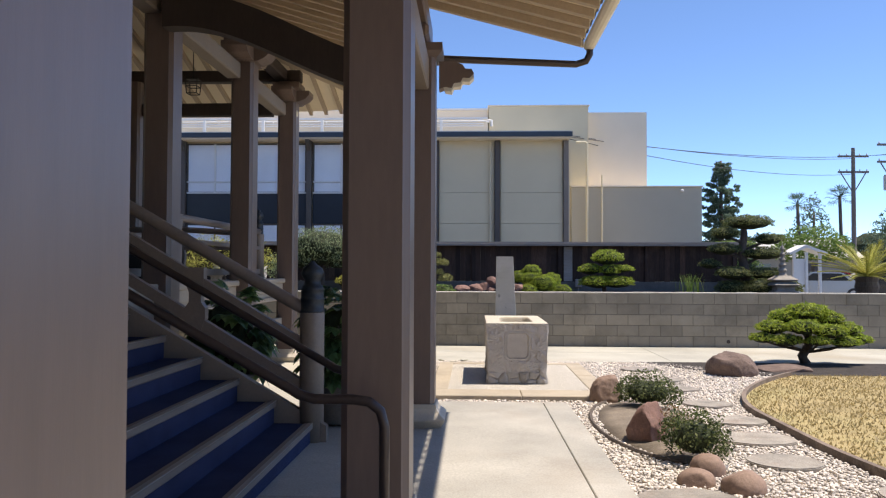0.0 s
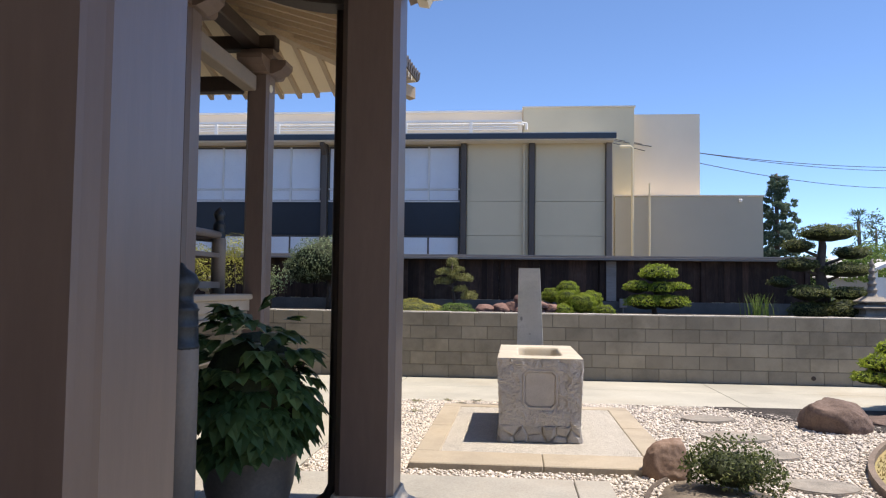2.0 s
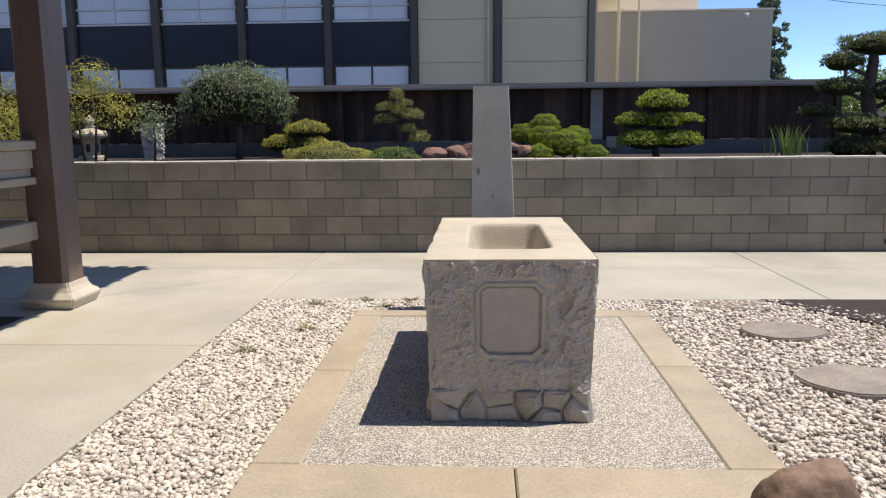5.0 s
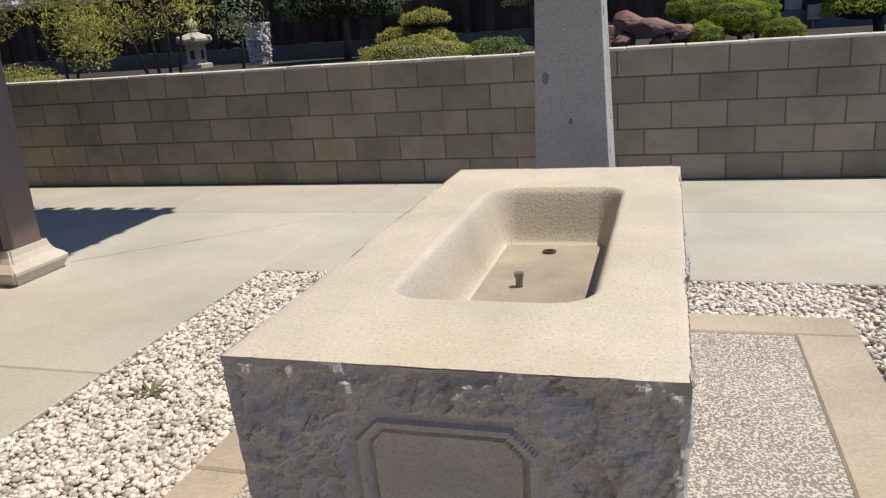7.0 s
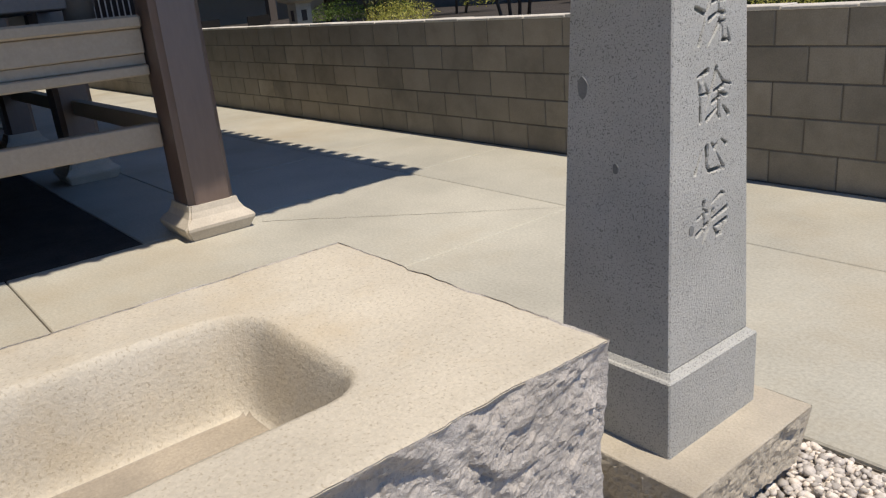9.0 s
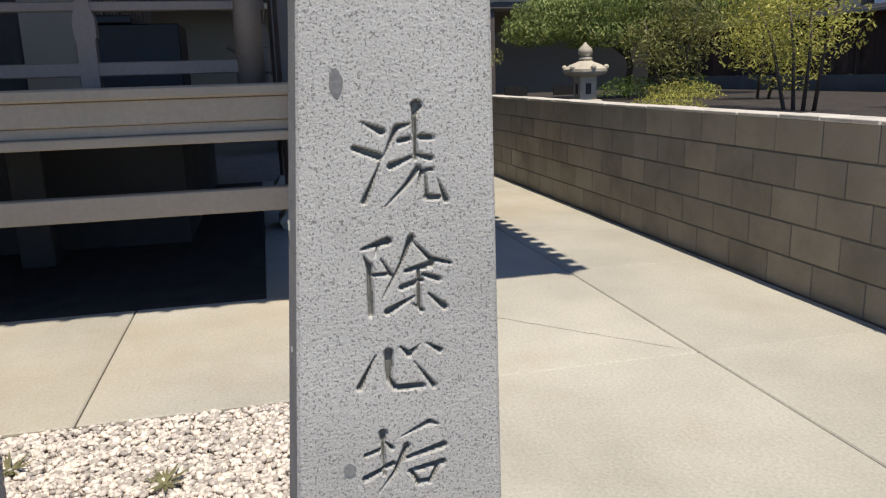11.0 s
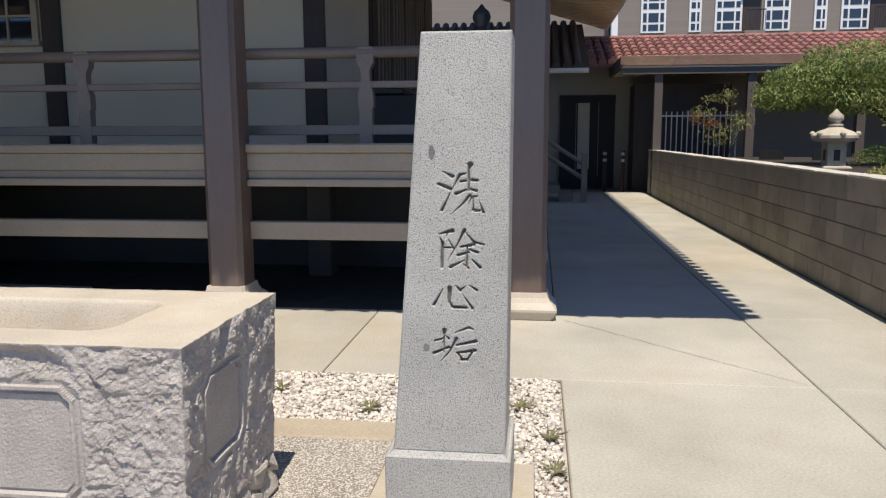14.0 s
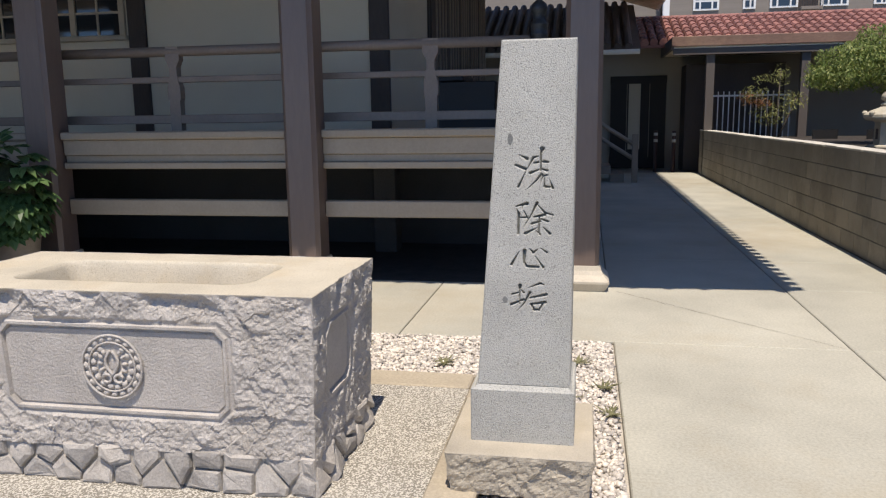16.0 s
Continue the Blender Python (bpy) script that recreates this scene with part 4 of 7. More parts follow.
# verge board and barge of the porch
part("barge_board", prism(bmesh.new(), [(EX, EZ - 0.02), (PEX + 0.03, PZE - 0.04), (PEX + 0.03, PZE + 0.12), (EX, EZ + 0.14)], PEY + 0.03, PEY + 0.07, "y"), SOFFIT, roof, "cream barge board")
# round tile ends along the eaves
disc = mesh_of(tube(bmesh.new(), ((0, 0, 0), (0, 0.12, 0.025)), 0.062, 12), "tile_end")
for k in range(90):
    x = EX - 0.02 - 0.21 * k
    ob = part("tile_end", disc, TILE_DARK, roof)
    ob.location = (x, EY + 0.10, roof_z(x, EY) + 0.085)
    ob.rotation_euler = (0, 0, math.pi)
for k in range(30):
    y = EY - 0.02 - 0.21 * k
    ob = part("tile_end", disc, TILE_DARK, roof)
    ob.location = (EX + 0.05, y, roof_z(EX, y) + 0.085)
    ob.rotation_euler = (0, 0, math.pi / 2)
for k in range(40):
    ob = part("tile_end", disc, TILE_DARK, roof)
    ob.location = (PEX + 0.05, PEY - 0.21 * k, PZE + 0.085)
    ob.rotation_euler = (0, 0, math.pi / 2)

gut = thing("rain_gutter", (0, 0, 0), "brown rain gutter and downpipe at the porch eave", "gutter", kind="structure")
part("gutter", tube(bmesh.new(), ((PEX + 0.09, -14, PZE + 0.0), (PEX + 0.09, PEY + 0.06, PZE - 0.02)), 0.06, 12), WHITE_END, gut, "cream half-round gutter")
part("downpipe", tube(bmesh.new(), ((PEX + 0.09, PEY + 0.02, PZE - 0.03), (PEX + 0.09, PEY + 0.02, PZE - 0.12), (PEX + 0.05, PEY + 0.02, PZE - 0.19), (PEX - 0.05, PEY + 0.02, PZE - 0.22), (-0.62, -2.38, PZE - 0.30), (-0.85, -2.47, PZE - 0.32), (-0.90, -2.5, PZE - 0.42), (-0.90, -2.5, 0.25), (-0.93, -2.52, 0.18), (-0.99, -2.56, 0.14)), 0.035, 12), PIPE, gut, "dark brown downpipe", smooth=True)

# ---- temple: hall, veranda, stairs ----
HX, HY = -5.3, 0.36
hall = tagged(part("wall_hall", bx(HX - 8.2, HX, -14, HY, 1.2, 5.45), PLASTER), "cream plaster hall wall with dark timber framing", "wall", kind="structure")
for y in (-11.45, -8.53, -5.6, -2.67, 0.25):
    part("timber", bx(HX - 0.02, HX + 0.04, y - 0.11, y + 0.115, 1.262, 5.4, bevel=0.01), DARK_TIMBER, hall, "dark upright timber")
part("timber", bx(HX - 0.02, HX + 0.06, -14, HY + 0.02, 4.15, 4.47, bevel=0.01), DARK_TIMBER, hall, "dark horizontal timber")
part("timber", bx(HX - 8, HX - 0.025, HY - 0.02, HY + 0.05, 4.15, 4.47, bevel=0.01), DARK_TIMBER, hall)
GLASS = bpy.data.materials.new("window_glass")
GLASS.use_nodes = True
g = GLASS.node_tree.nodes["Principled BSDF"]
g.inputs["Base Color"].default_value = (0.02, 0.025, 0.03, 1)
g.inputs["Roughness"].default_value = 0.04
g.inputs["Specular IOR Level"].default_value = 0.8
FRAME_TAN = mat("tan_window_frame", (0.42, 0.36, 0.27), 0.5, 0.04, 2, 40, 0.03)
for yc in (-4.13, -7.06):
    win = thing("window", (HX, yc, 2.40), "tan-framed multi-pane window with lace curtain in the hall wall", "window", kind="structure")
    part("pane", bx(0.004, 0.012, -1.24, 1.24, 0, 1.5), GLASS, win)
    part("sill", bx(0, 0.07, -1.34, 1.34, -0.06, 0.0, bevel=0.008), FRAME_TAN, win)
    for yy in (-1.28, -0.64, 0.0, 0.64, 1.28):
        part("mullion", bx(0.0, 0.04, yy - 0.035, yy + 0.035, 0, 1.5), FRAME_TAN, win)
    for k in range(4):
        part("glazing_bar", bx(0.013, 0.03, -0.96 + 0.64 * k - 0.012, -0.96 + 0.64 * k + 0.012, 0, 1.5), FRAME_TAN, win)
    for zz in (0.26, 0.52, 0.78, 1.04, 1.3):
        part("glazing_bar", bx(0.013, 0.032, -1.24, 1.24, zz - 0.012, zz + 0.012), FRAME_TAN, win)
door = thing("hall_door", (HX - 2.1, HY, 1.262), "dark sliding hall doors with pale upright bars", "door", kind="structure")
part("frame", bx(-5.6, 0.0, 0.003, 0.03, 0, 2.85), DARK_TIMBER, door)
for k in range(5):
    leaf = part("leaf", bx(-1.09 - 1.1 * k, -0.03 - 1.1 * k, 0.03, 0.06 + 0.02 * (k % 2), 0.03, 2.75), DARK_TIMBER, door)
    for q in range(4):
        x = -0.2 - 1.1 * k - 0.24 * q
        part("slat", bx(x - 0.05, x, 0.081, 0.1, 0.1, 2.65), TAUPE, leaf, "pale upright bar")
bin_ = thing("box_cabinet", (-4.9, 1.2, 1.25), "black box cabinet standing on the veranda", "cabinet")
part("body", bx(-0.3, 0.3, -0.3, 0.42, 0, 0.5, bevel=0.01), mat("black_plastic", (0.012, 0.012, 0.014), 0.5, 0.1, 3, 40, 0.03), bin_)
part("lid", bx(-0.32, 0.32, -0.2, 0.1, 0.5, 0.56, bevel=0.01), mat("black_plastic_lid", (0.014, 0.014, 0.016), 0.5, 0.1, 3, 40, 0.03), bin_)

ver = tagged(part("veranda_floor", bx(-9.5, -3.33, -14, 2.58, 1.13, 1.25), DARK_TIMBER), "raised veranda floor with dark carpeted boards", "floor", kind="structure")
part("floor_carpet", bx(-5.28, -3.5, -14, 2.3, 1.251, 1.257), CARPET, ver, "dark blue veranda carpet")
for y0, y1 in ((-2.19, -0.02), (0.30, 2.34)):
    part("edge_board", bx(-3.33, -3.10, y0, y1, 1.235, 1.305, bevel=0.012), BEIGE_TRIM, ver, "beige rounded floor edge board")
    part("fascia", bx(-3.33, -3.14, y0, y1, 1.095, 1.233, bevel=0.006), BEIGE_TRIM, ver, "beige fascia board")
    part("fascia", bx(-3.33, -3.165, y0, y1, 1.032, 1.093, bevel=0.004), BEIGE_TRIM, ver, "beige fascia board")
    part("lower_fascia", bx(-3.33, -3.125, y0, y1, 0.972, 1.030, bevel=0.008), BEIGE_TRIM, ver)
    part("lower_rail", bx(-3.24, -3.15, y0, y1, 0.55, 0.692, bevel=0.008), BEIGE_TRIM, ver, "beige lower rail between posts")
part("edge_board", bx(-3.33, -3.10, -3.3, -2.51, 1.235, 1.305, bevel=0.012), BEIGE_TRIM, ver)
part("fascia", bx(-3.33, -3.14, -3.3, -2.51, 0.972, 1.233, bevel=0.006), BEIGE_TRIM, ver)
part("edge_board", bx(-9.5, -3.36, 2.34, 2.62, 1.255, 1.275, bevel=0.006), BEIGE_TRIM, ver)
part("north_fascia", bx(-9.5, -3.36, 2.585, 2.61, 0.96, 1.25), BEIGE_TRIM, ver)
part("north_lower_rail", bx(-9.5, -3.36, 2.44, 2.52, 0.565, 0.68), BEIGE_TRIM, ver)
# foundation and pier colour is darkened in place of the deep shade here
found = tagged(part("wall_foundation", bx(-9.5, -5.2, -14, 1.5, -0.1, 1.12), mat("foundation_dark_for_shade", (0.07, 0.066, 0.06), 0.9, 0.1, 1.5, 60, 0.2)), "foundation wall under the veranda, coloured dark to stand for deep shade", "wall", kind="structure")
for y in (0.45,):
    st = thing("veranda_pier", (-4.7, y, 0.0), "concrete pier under the veranda, coloured dark to stand for deep shade", "pier")
    part("shaft", bx(-0.12, 0.12, -0.12, 0.12, -0.006, 1.12, bevel=0.01), bpy.data.materials["foundation_dark_for_shade"], st)


def giboshi(bm, x, y, z, s=1.0, fat=1.0):
    """Onion-shaped finial cap."""
    prof = ((0.07, 0), (0.073, 0.012), (0.068, 0.02), (0.066, 0.09), (0.07, 0.096), (0.066, 0.103), (0.064, 0.16), (0.07, 0.168), (0.062, 0.178), (0.06, 0.19), (0.048, 0.2), (0.045, 0.235), (0.06, 0.26), (0.066, 0.285), (0.055, 0.32), (0.025, 0.345), (0.008, 0.37))
    return lathe(bm, [(r * s * fat, h * s) for r, h in prof], 20, (x, y, z))


def newel(x, y, z0, z1, label, r=0.098):
    t = thing("newel_post", (x, y, z0), label, "newel post", "railing newels")
    part("shaft", lathe(bmesh.new(), ((r, 0), (r, z1 - z0 - 0.40), (r * 0.93, z1 - z0 - 0.385)), 28), TAUPE, t, smooth=True)
    part("cap", giboshi(bmesh.new(), 0, 0, z1 - z0 - 0.41, 1.1 if r < 0.09 else 1.12, 1.25 if r > 0.09 else 1.0), CAP_METAL, t, "dark metal onion finial", smooth=True)
    return t


RX = -3.45
newel(-1.46, -3.42, PZ, 1.51, "taupe round stair newel with dark onion-shaped cap")
newel(-3.46, -3.42, 1.25, 2.46, "taupe round veranda newel with dark onion-shaped cap")
newel(-3.47, 2.12, 1.305, 2.37, "taupe round corner newel with dark onion-shaped cap", 0.085)


def baluster(x, y, z0, z1, along):
    """A stout waisted rail support."""
    t = thing("rail_support", (x, y, z0), "brown-taupe shaped railing support post", "baluster", "railing supports")
    h = z1 - z0
    prof = [(0.052, 0), (0.052, 0.36 * h), (0.062, 0.38 * h), (0.062, 0.52 * h), (0.05, 0.57 * h), (0.036, 0.66 * h), (0.036, 0.76 * h), (0.058, 0.82 * h), (0.068, 0.84 * h), (0.068, h - 0.015), (0.058, h)]
    out = [(r, z) for r, z in prof] + [(-r, z) for r, z in prof[::-1]]
    part("post", prism(bmesh.new(), out, -0.04, 0.04, "x" if along == "y" else "y"), RAIL_PAINT, t)
    return t


for y in (-1.2, 1.2):
    baluster(RX, y, 1.306, 2.06, "y")
for x in (-4.7, -6.6, -8.3):
    baluster(x, 2.2, 1.276, 2.06, "x")
rail = thing("veranda_railing", (RX, 0, 1.275), "brown-taupe three-rail veranda railing", "railing")
part("top_rail", tube(bmesh.new(), ((0, -3.34, 0.745), (0, 2.05, 0.745)), 0.045, 14), RAIL_PAINT, rail, smooth=True)
part("middle_rail", bx(-0.03, 0.03, -3.34, 2.05, 0.465, 0.52, bevel=0.006), RAIL_PAINT, rail)
part("bottom_rail", bx(-0.035, 0.035, -3.34, 2.05, 0.095, 0.175, bevel=0.006), RAIL_PAINT, rail)
rail2 = thing("veranda_railing", (RX, 2.12, 1.275), "brown-taupe three-rail north veranda railing with upswept end", "railing")
part("top_rail", tube(bmesh.new(), ((-0.08, 0.05, 0.70), (-0.5, 0.06, 0.74), (-1.2, 0.07, 0.78), (-6, 0.08, 0.78)), 0.045, 12), RAIL_PAINT, rail2, smooth=True)
part("middle_rail", bx(-6, -0.07, 0.05, 0.11, 0.465, 0.52, bevel=0.006), RAIL_PAINT, rail2)
part("bottom_rail", bx(-6, -0.07, 0.045, 0.115, 0.095, 0.175, bevel=0.006), RAIL_PAINT, rail2)

stairs = thing("stairs", (-1.45, -6.2, PZ), "wide stairs with dark blue carpet and worn taupe nosings", "stairs", kind="structure")
NS, RISE, RUN = 7, 0.17, 0.30
for i in range(NS):
    x1 = -RUN * i
    part("step", bx(-2.0, x1, -6.0, 2.72, RISE * i - 0.03, RISE * (i + 1) - 0.012), CARPET, stairs)
    part("nosing", bx(x1 - 0.055, x1 + 0.02, -6.0, 2.72, RISE * (i + 1) - 0.05, RISE * (i + 1), bevel=0.008), NOSING, stairs, "worn taupe stair nosing")
    part("tread_strip", bx(x1 - 0.012, x1 + 0.021, -6.0, 2.72, RISE * (i + 1) - 0.004, RISE * (i + 1) + 0.003), mat("nosing_metal", (0.35, 0.33, 0.30), 0.35, 0.1, 3, 60, 0.02, metal=0.6) if i == 0 else bpy.data.materials["nosing_metal"], stairs)
part("stringer", prism(bmesh.new(), [(0.12, -0.06), (0.12, 0.14), (-1.95, 1.34), (-1.95, 0.9), (-0.25, -0.06)], 2.725, 2.80, "y"), TAUPE, stairs, "taupe stair stringer")

srail = thing("stair_railing", (-1.46, -3.42, PZ), "brown-taupe wooden stair railing, sloping to a newel", "railing")


def sloped(z_low, z_high, half, name, round_=True):
    """One rail from the foot newel up to a short level run at the head."""
    pts = [(-0.07, 0, z_low), (-0.16, 0, z_low + 0.05), (-1.56, 0, z_high - 0.05), (-1.68, 0, z_high), (-1.94, 0, z_high + 0.012)]
    if round_:
        bm = tube(bmesh.new(), pts, half, 14)
    else:
        bm = prism(bmesh.new(), [(x, z + half) for x, y, z in pts] + [(x, z - half) for x, y, z in pts[::-1]], -0.035, 0.035, "y")
    part(name, bm, RAIL_PAINT, srail, smooth=round_)


sloped(1.13 - PZ, 2.03 - PZ, 0.05, "handrail")
sloped(0.85 - PZ, 1.785 - PZ, 0.04, "middle_rail", False)
sloped(0.51 - PZ, 1.445 - PZ, 0.05, "bottom_rail", False)
for x in (-0.95,):
    prof = [(0.05, 0.88), (0.085, 0.99), (0.085, 1.07), (0.05, 1.12), (0.05, 1.2), (0.07, 1.25), (0.07, 1.40)]
    part("baluster", prism(bmesh.new(), [(x - a, z) for a, z in prof] + [(x + a, z) for a, z in prof[::-1]], -0.04, 0.04, "y"), RAIL_PAINT, srail)
for yy, nm in ((-6.12, "dark brown steel pipe handrail turning down at its foot"), (-5.2, "dark brown steel pipe handrail on the stairs")):
    t = thing("pipe_handrail", (-0.9, yy, PZ), nm, "handrail", "pipe handrails")
    part("pipe", tube(bmesh.new(), ((0.34, 0, 0.0), (0.34, 0, 0.68), (0.32, 0, 0.75), (0.27, 0, 0.79), (0.2, 0, 0.8), (0.02, 0, 0.8), (-0.05, 0, 0.82), (-0.1, 0, 0.85), (-2.3, 0, 2.09), (-2.6, 0, 2.12)), 0.024, 12), PIPE, t, smooth=True)
    part("support", tube(bmesh.new(), ((-2.25, 0, 1.15), (-2.25, 0, 2.06)), 0.02, 10), PIPE, t)

lan = thing("hanging_lantern", (-4.14, 1.1, 3.93), "small black iron cage lantern on a rod", "lantern")
IRON = mat("black_iron", (0.015, 0.014, 0.014), 0.5, 0.1, 4, 40, 0.05)
for a in range(4):
    sx, sy = ((1, 1), (1, -1), (-1, -1), (-1, 1))[a]
    part("bar", tube(bmesh.new(), ((sx * 0.07, sy * 0.07, 0), (sx * 0.085, sy * 0.085, 0.2)), 0.007, 6), IRON, lan)
for z, h in ((0, 0.07), (0.1, 0.0775), (0.2, 0.085)):
    bm = bmesh.new()
    for s in (1, -1):
        tube(bm, ((-h, s * h, z), (h, s * h, z)), 0.007, 6)
        tube(bm, ((s * h, -h, z), (s * h, h, z)), 0.007, 6)
    part("ring_frame", bm, IRON, lan)
part("rod", tube(bmesh.new(), ((0, 0, 0.2), (0, 0, 1.0)), 0.006, 6), IRON, lan)
part("top_plate", bx(-0.085, 0.085, -0.085, 0.085, 0.2, 0.21), IRON, lan)
sc = thing("security_camera", (-3.0, 2.44, 3.86), "small white dome security camera on a post", "camera")
part("housing", lathe(bmesh.new(), ((0.03, 0), (0.055, 0.02), (0.06, 0.06), (0.05, 0.1)), 14), WHITE_END, sc, smooth=True)
part("arm", tube(bmesh.new(), ((-0.05, 0, 0.08), (0, 0, 0.08)), 0.02, 8), WHITE_END, sc)

# ---- plants ----
LEAF_BRIGHT = leaf_mat("bright_green_needles", (0.27, 0.36, 0.04), (0.52, 0.58, 0.09))
LEAF_YELLOW = leaf_mat("yellow_green_leaves", (0.42, 0.42, 0.09), (0.68, 0.63, 0.18))
LEAF_OLIVE = leaf_mat("olive_pine_needles", (0.25, 0.26, 0.085), (0.46, 0.45, 0.19))
LEAF_MID = leaf_mat("green_leaves", (0.13, 0.21, 0.045), (0.30, 0.38, 0.10))
LEAF_MAPLE = leaf_mat("weeping_maple_leaves", (0.20, 0.265, 0.075), (0.46, 0.48, 0.19))
LEAF_DARK = leaf_mat("dark_glossy_leaves", (0.105, 0.19, 0.075), (0.23, 0.34, 0.13), rough=0.3)
LEAF_PINE = leaf_mat("dark_pine_needles", (0.12, 0.15, 0.05), (0.30, 0.31, 0.12))
LEAF_GREY = leaf_mat("grey_green_leaves", (0.20, 0.26, 0.13), (0.40, 0.46, 0.25))
LEAF_RED = leaf_mat("bronze_leaves", (0.22, 0.10, 0.05), (0.34, 0.24, 0.08))
LEAF_SHRUB = leaf_mat("small_shrub_leaves", (0.085, 0.115, 0.04), (0.24, 0.27, 0.10))
LEAF_STREET = leaf_mat("fresh_street_tree_leaves", (0.14, 0.23, 0.05), (0.30, 0.40, 0.10))
LEAF_SPRUCE = leaf_mat("blue_green_spruce", (0.10, 0.155, 0.10), (0.24, 0.31, 0.21))
LEAF_FAR = leaf_mat("far_tree_leaves", (0.055, 0.095, 0.045), (0.12, 0.17, 0.08))
GRASS_DRY = leaf_mat("dry_lawn_grass", (0.34, 0.27, 0.125), (0.40, 0.325, 0.15), var=0.12)
# near-black green standing in for the shade deep inside a crown
CORE_SHADE = mat("inner_crown", (0.03, 0.04, 0.015), 0.95, 0.3, 12, 60, 0.5)
BARK = mat("bark", (0.10, 0.08, 0.065), 0.9, 0.2, 8, 50, 0.6, grain=(1, 1, 0.3))


def leaf_mesh(name, p, nrm, length, width, seed, tilt=0.6, droop=0.0):
    """Many small folded leaves at points p, lying roughly across nrm."""
    r = np.random.RandomState(seed)
    k = len(p)
    nrm = nrm + r.normal(0, tilt, (k, 3))
    nrm /= np.linalg.norm(nrm, axis=1)[:, None] + 1e-9
    d = r.normal(0, 1, (k, 3))
    d[:, 2] -= droop
    d -= nrm * (d * nrm).sum(1)[:, None]
    d /= np.linalg.norm(d, axis=1)[:, None] + 1e-9
    s = np.cross(nrm, d)
    L = (length * r.uniform(0.6, 1.3, k))[:, None]
    W = (width * r.uniform(0.7, 1.2, k))[:, None]
    v = np.stack((p - d * L * 0.5, p + s * W * 0.5 + nrm * W * 0.15, p + d * L * 0.5, p - s * W * 0.5 + nrm * W * 0.15), 1).reshape(-1, 3)
    i = np.arange(k)[:, None] * 4
    f = np.concatenate((i + np.array([0, 1, 2]), i + np.array([0, 2, 3])), 1).reshape(-1, 3)
    return raw(name, v, f)


def shell(n, c, rad, seed, low=-0.5, depth=0.25):
    """Points near the surface of a lumpy ellipsoid, with outward normals."""
    r = np.random.RandomState(seed)
    q = r.normal(0, 1, (int(n * 1.9), 3))
    q /= np.linalg.norm(q, axis=1)[:, None]
    q = q[q[:, 2] > low][:n]
    lump = 1 + 0.10 * np.sin(q[:, 0] * 7 + seed) * np.sin(q[:, 1] * 6 + seed * 2) + 0.06 * np.sin(q[:, 2] * 13 + seed)
    k = (1 - depth * r.uniform(0, 1, len(q)) ** 2) * lump
    return np.array(c) + q * np.array(rad) * k[:, None], q / np.array(rad)


def core_mesh(blobs, shrink=0.8):
    bm = bmesh.new()
    for c, rad in blobs:
        ret = bmesh.ops.create_icosphere(bm, subdivisions=3, radius=1)
        for v in ret["verts"]:
            n = 1 + 0.12 * noise.noise(v.co * 3 + Vector(c))
            v.co = Vector([c[i] + v.co[i] * rad[i] * shrink * n for i in range(3)])
    return bm


def crown(t, blobs, per, length, width, material, seed, low=-0.6, tilt=0.6, droop=0.0, core=True, depth=0.25, name="crown"):
    ps, ns = [], []
    for i, (c, rad) in enumerate(blobs):
        n = int(per * (rad[0] * rad[1] + rad[0] * rad[2] + rad[1] * rad[2]) / 3)
        p, q = shell(n, c, rad, seed + i * 7, low, depth)
        ps.append(p)
        ns.append(q / np.linalg.norm(q, axis=1)[:, None])
    ob = part(name, leaf_mesh(name, np.concatenate(ps), np.concatenate(ns), length, width, seed, tilt, droop), material, t)
    # solid dark core imitates shade between the leaves
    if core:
        part("inner_crown", core_mesh(blobs), CORE_SHADE, t)
    return ob


def limb(t, pts, r0, r1, name="trunk"):
    n = len(pts)
    return part(name, tube(bmesh.new(), pts, [r0 + (r1 - r0) * i / (n - 1) for i in range(n)], 8), BARK, t, smooth=True)


BED = 0.86
bed = tagged(part("garden_bed", bx(-15.9, 8.6, 5.34, 11.95, -0.1, BED), MULCH), "raised garden bed of dark mulch behind the block wall", "ground", kind="structure")

# clipped ball shrub cluster
for i, (x, y, z, r) in enumerate(((0.86, 8.25, 1.27, 0.20), (1.19, 8.3, 1.40, 0.22), (1.16, 8.05, 1.22, 0.23), (1.42, 7.8, 1.13, 0.27), (1.62, 8.15, 1.21, 0.23), (1.05, 7.6, 0.98, 0.20), (0.76, 7.65, 0.97, 0.14), (1.83, 7.6, 0.97, 0.20))):
    t = thing("ball_shrub", (x, y, BED), "tightly clipped bright green dome shrub", "shrub", "clipped dome shrubs")
    crown(t, [((0, 0, z - BED), (r, r, r * 0.78))], 190000, 0.020, 0.007, LEAF_BRIGHT, 40 + i, low=-0.7, tilt=0.7, depth=0.07)
    limb(t, ((0, 0, 0), (0.01, 0, max(0.05, z - BED - 0.05))), 0.03, 0.02)
# cloud-pruned pine behind the wall
t = thing("cloud_pine", (3.0, 9.0, BED), "small cloud-pruned pine with bright green flat pads", "tree")
crown(t, [((0.05, 0, 0.88), (0.38, 0.34, 0.20)), ((-0.35, 0.05, 0.60), (0.30, 0.28, 0.14)), ((0.42, -0.05, 0.62), (0.26, 0.24, 0.10)), ((0.1, -0.1, 0.58), (0.26, 0.24, 0.15)), ((-0.2, -0.1, 0.30), (0.42, 0.34, 0.17)), ((0.25, -0.1, 0.30), (0.42, 0.34, 0.16))], 15000, 0.07, 0.018, LEAF_BRIGHT, 71, low=-0.35, tilt=0.9, depth=0.2)
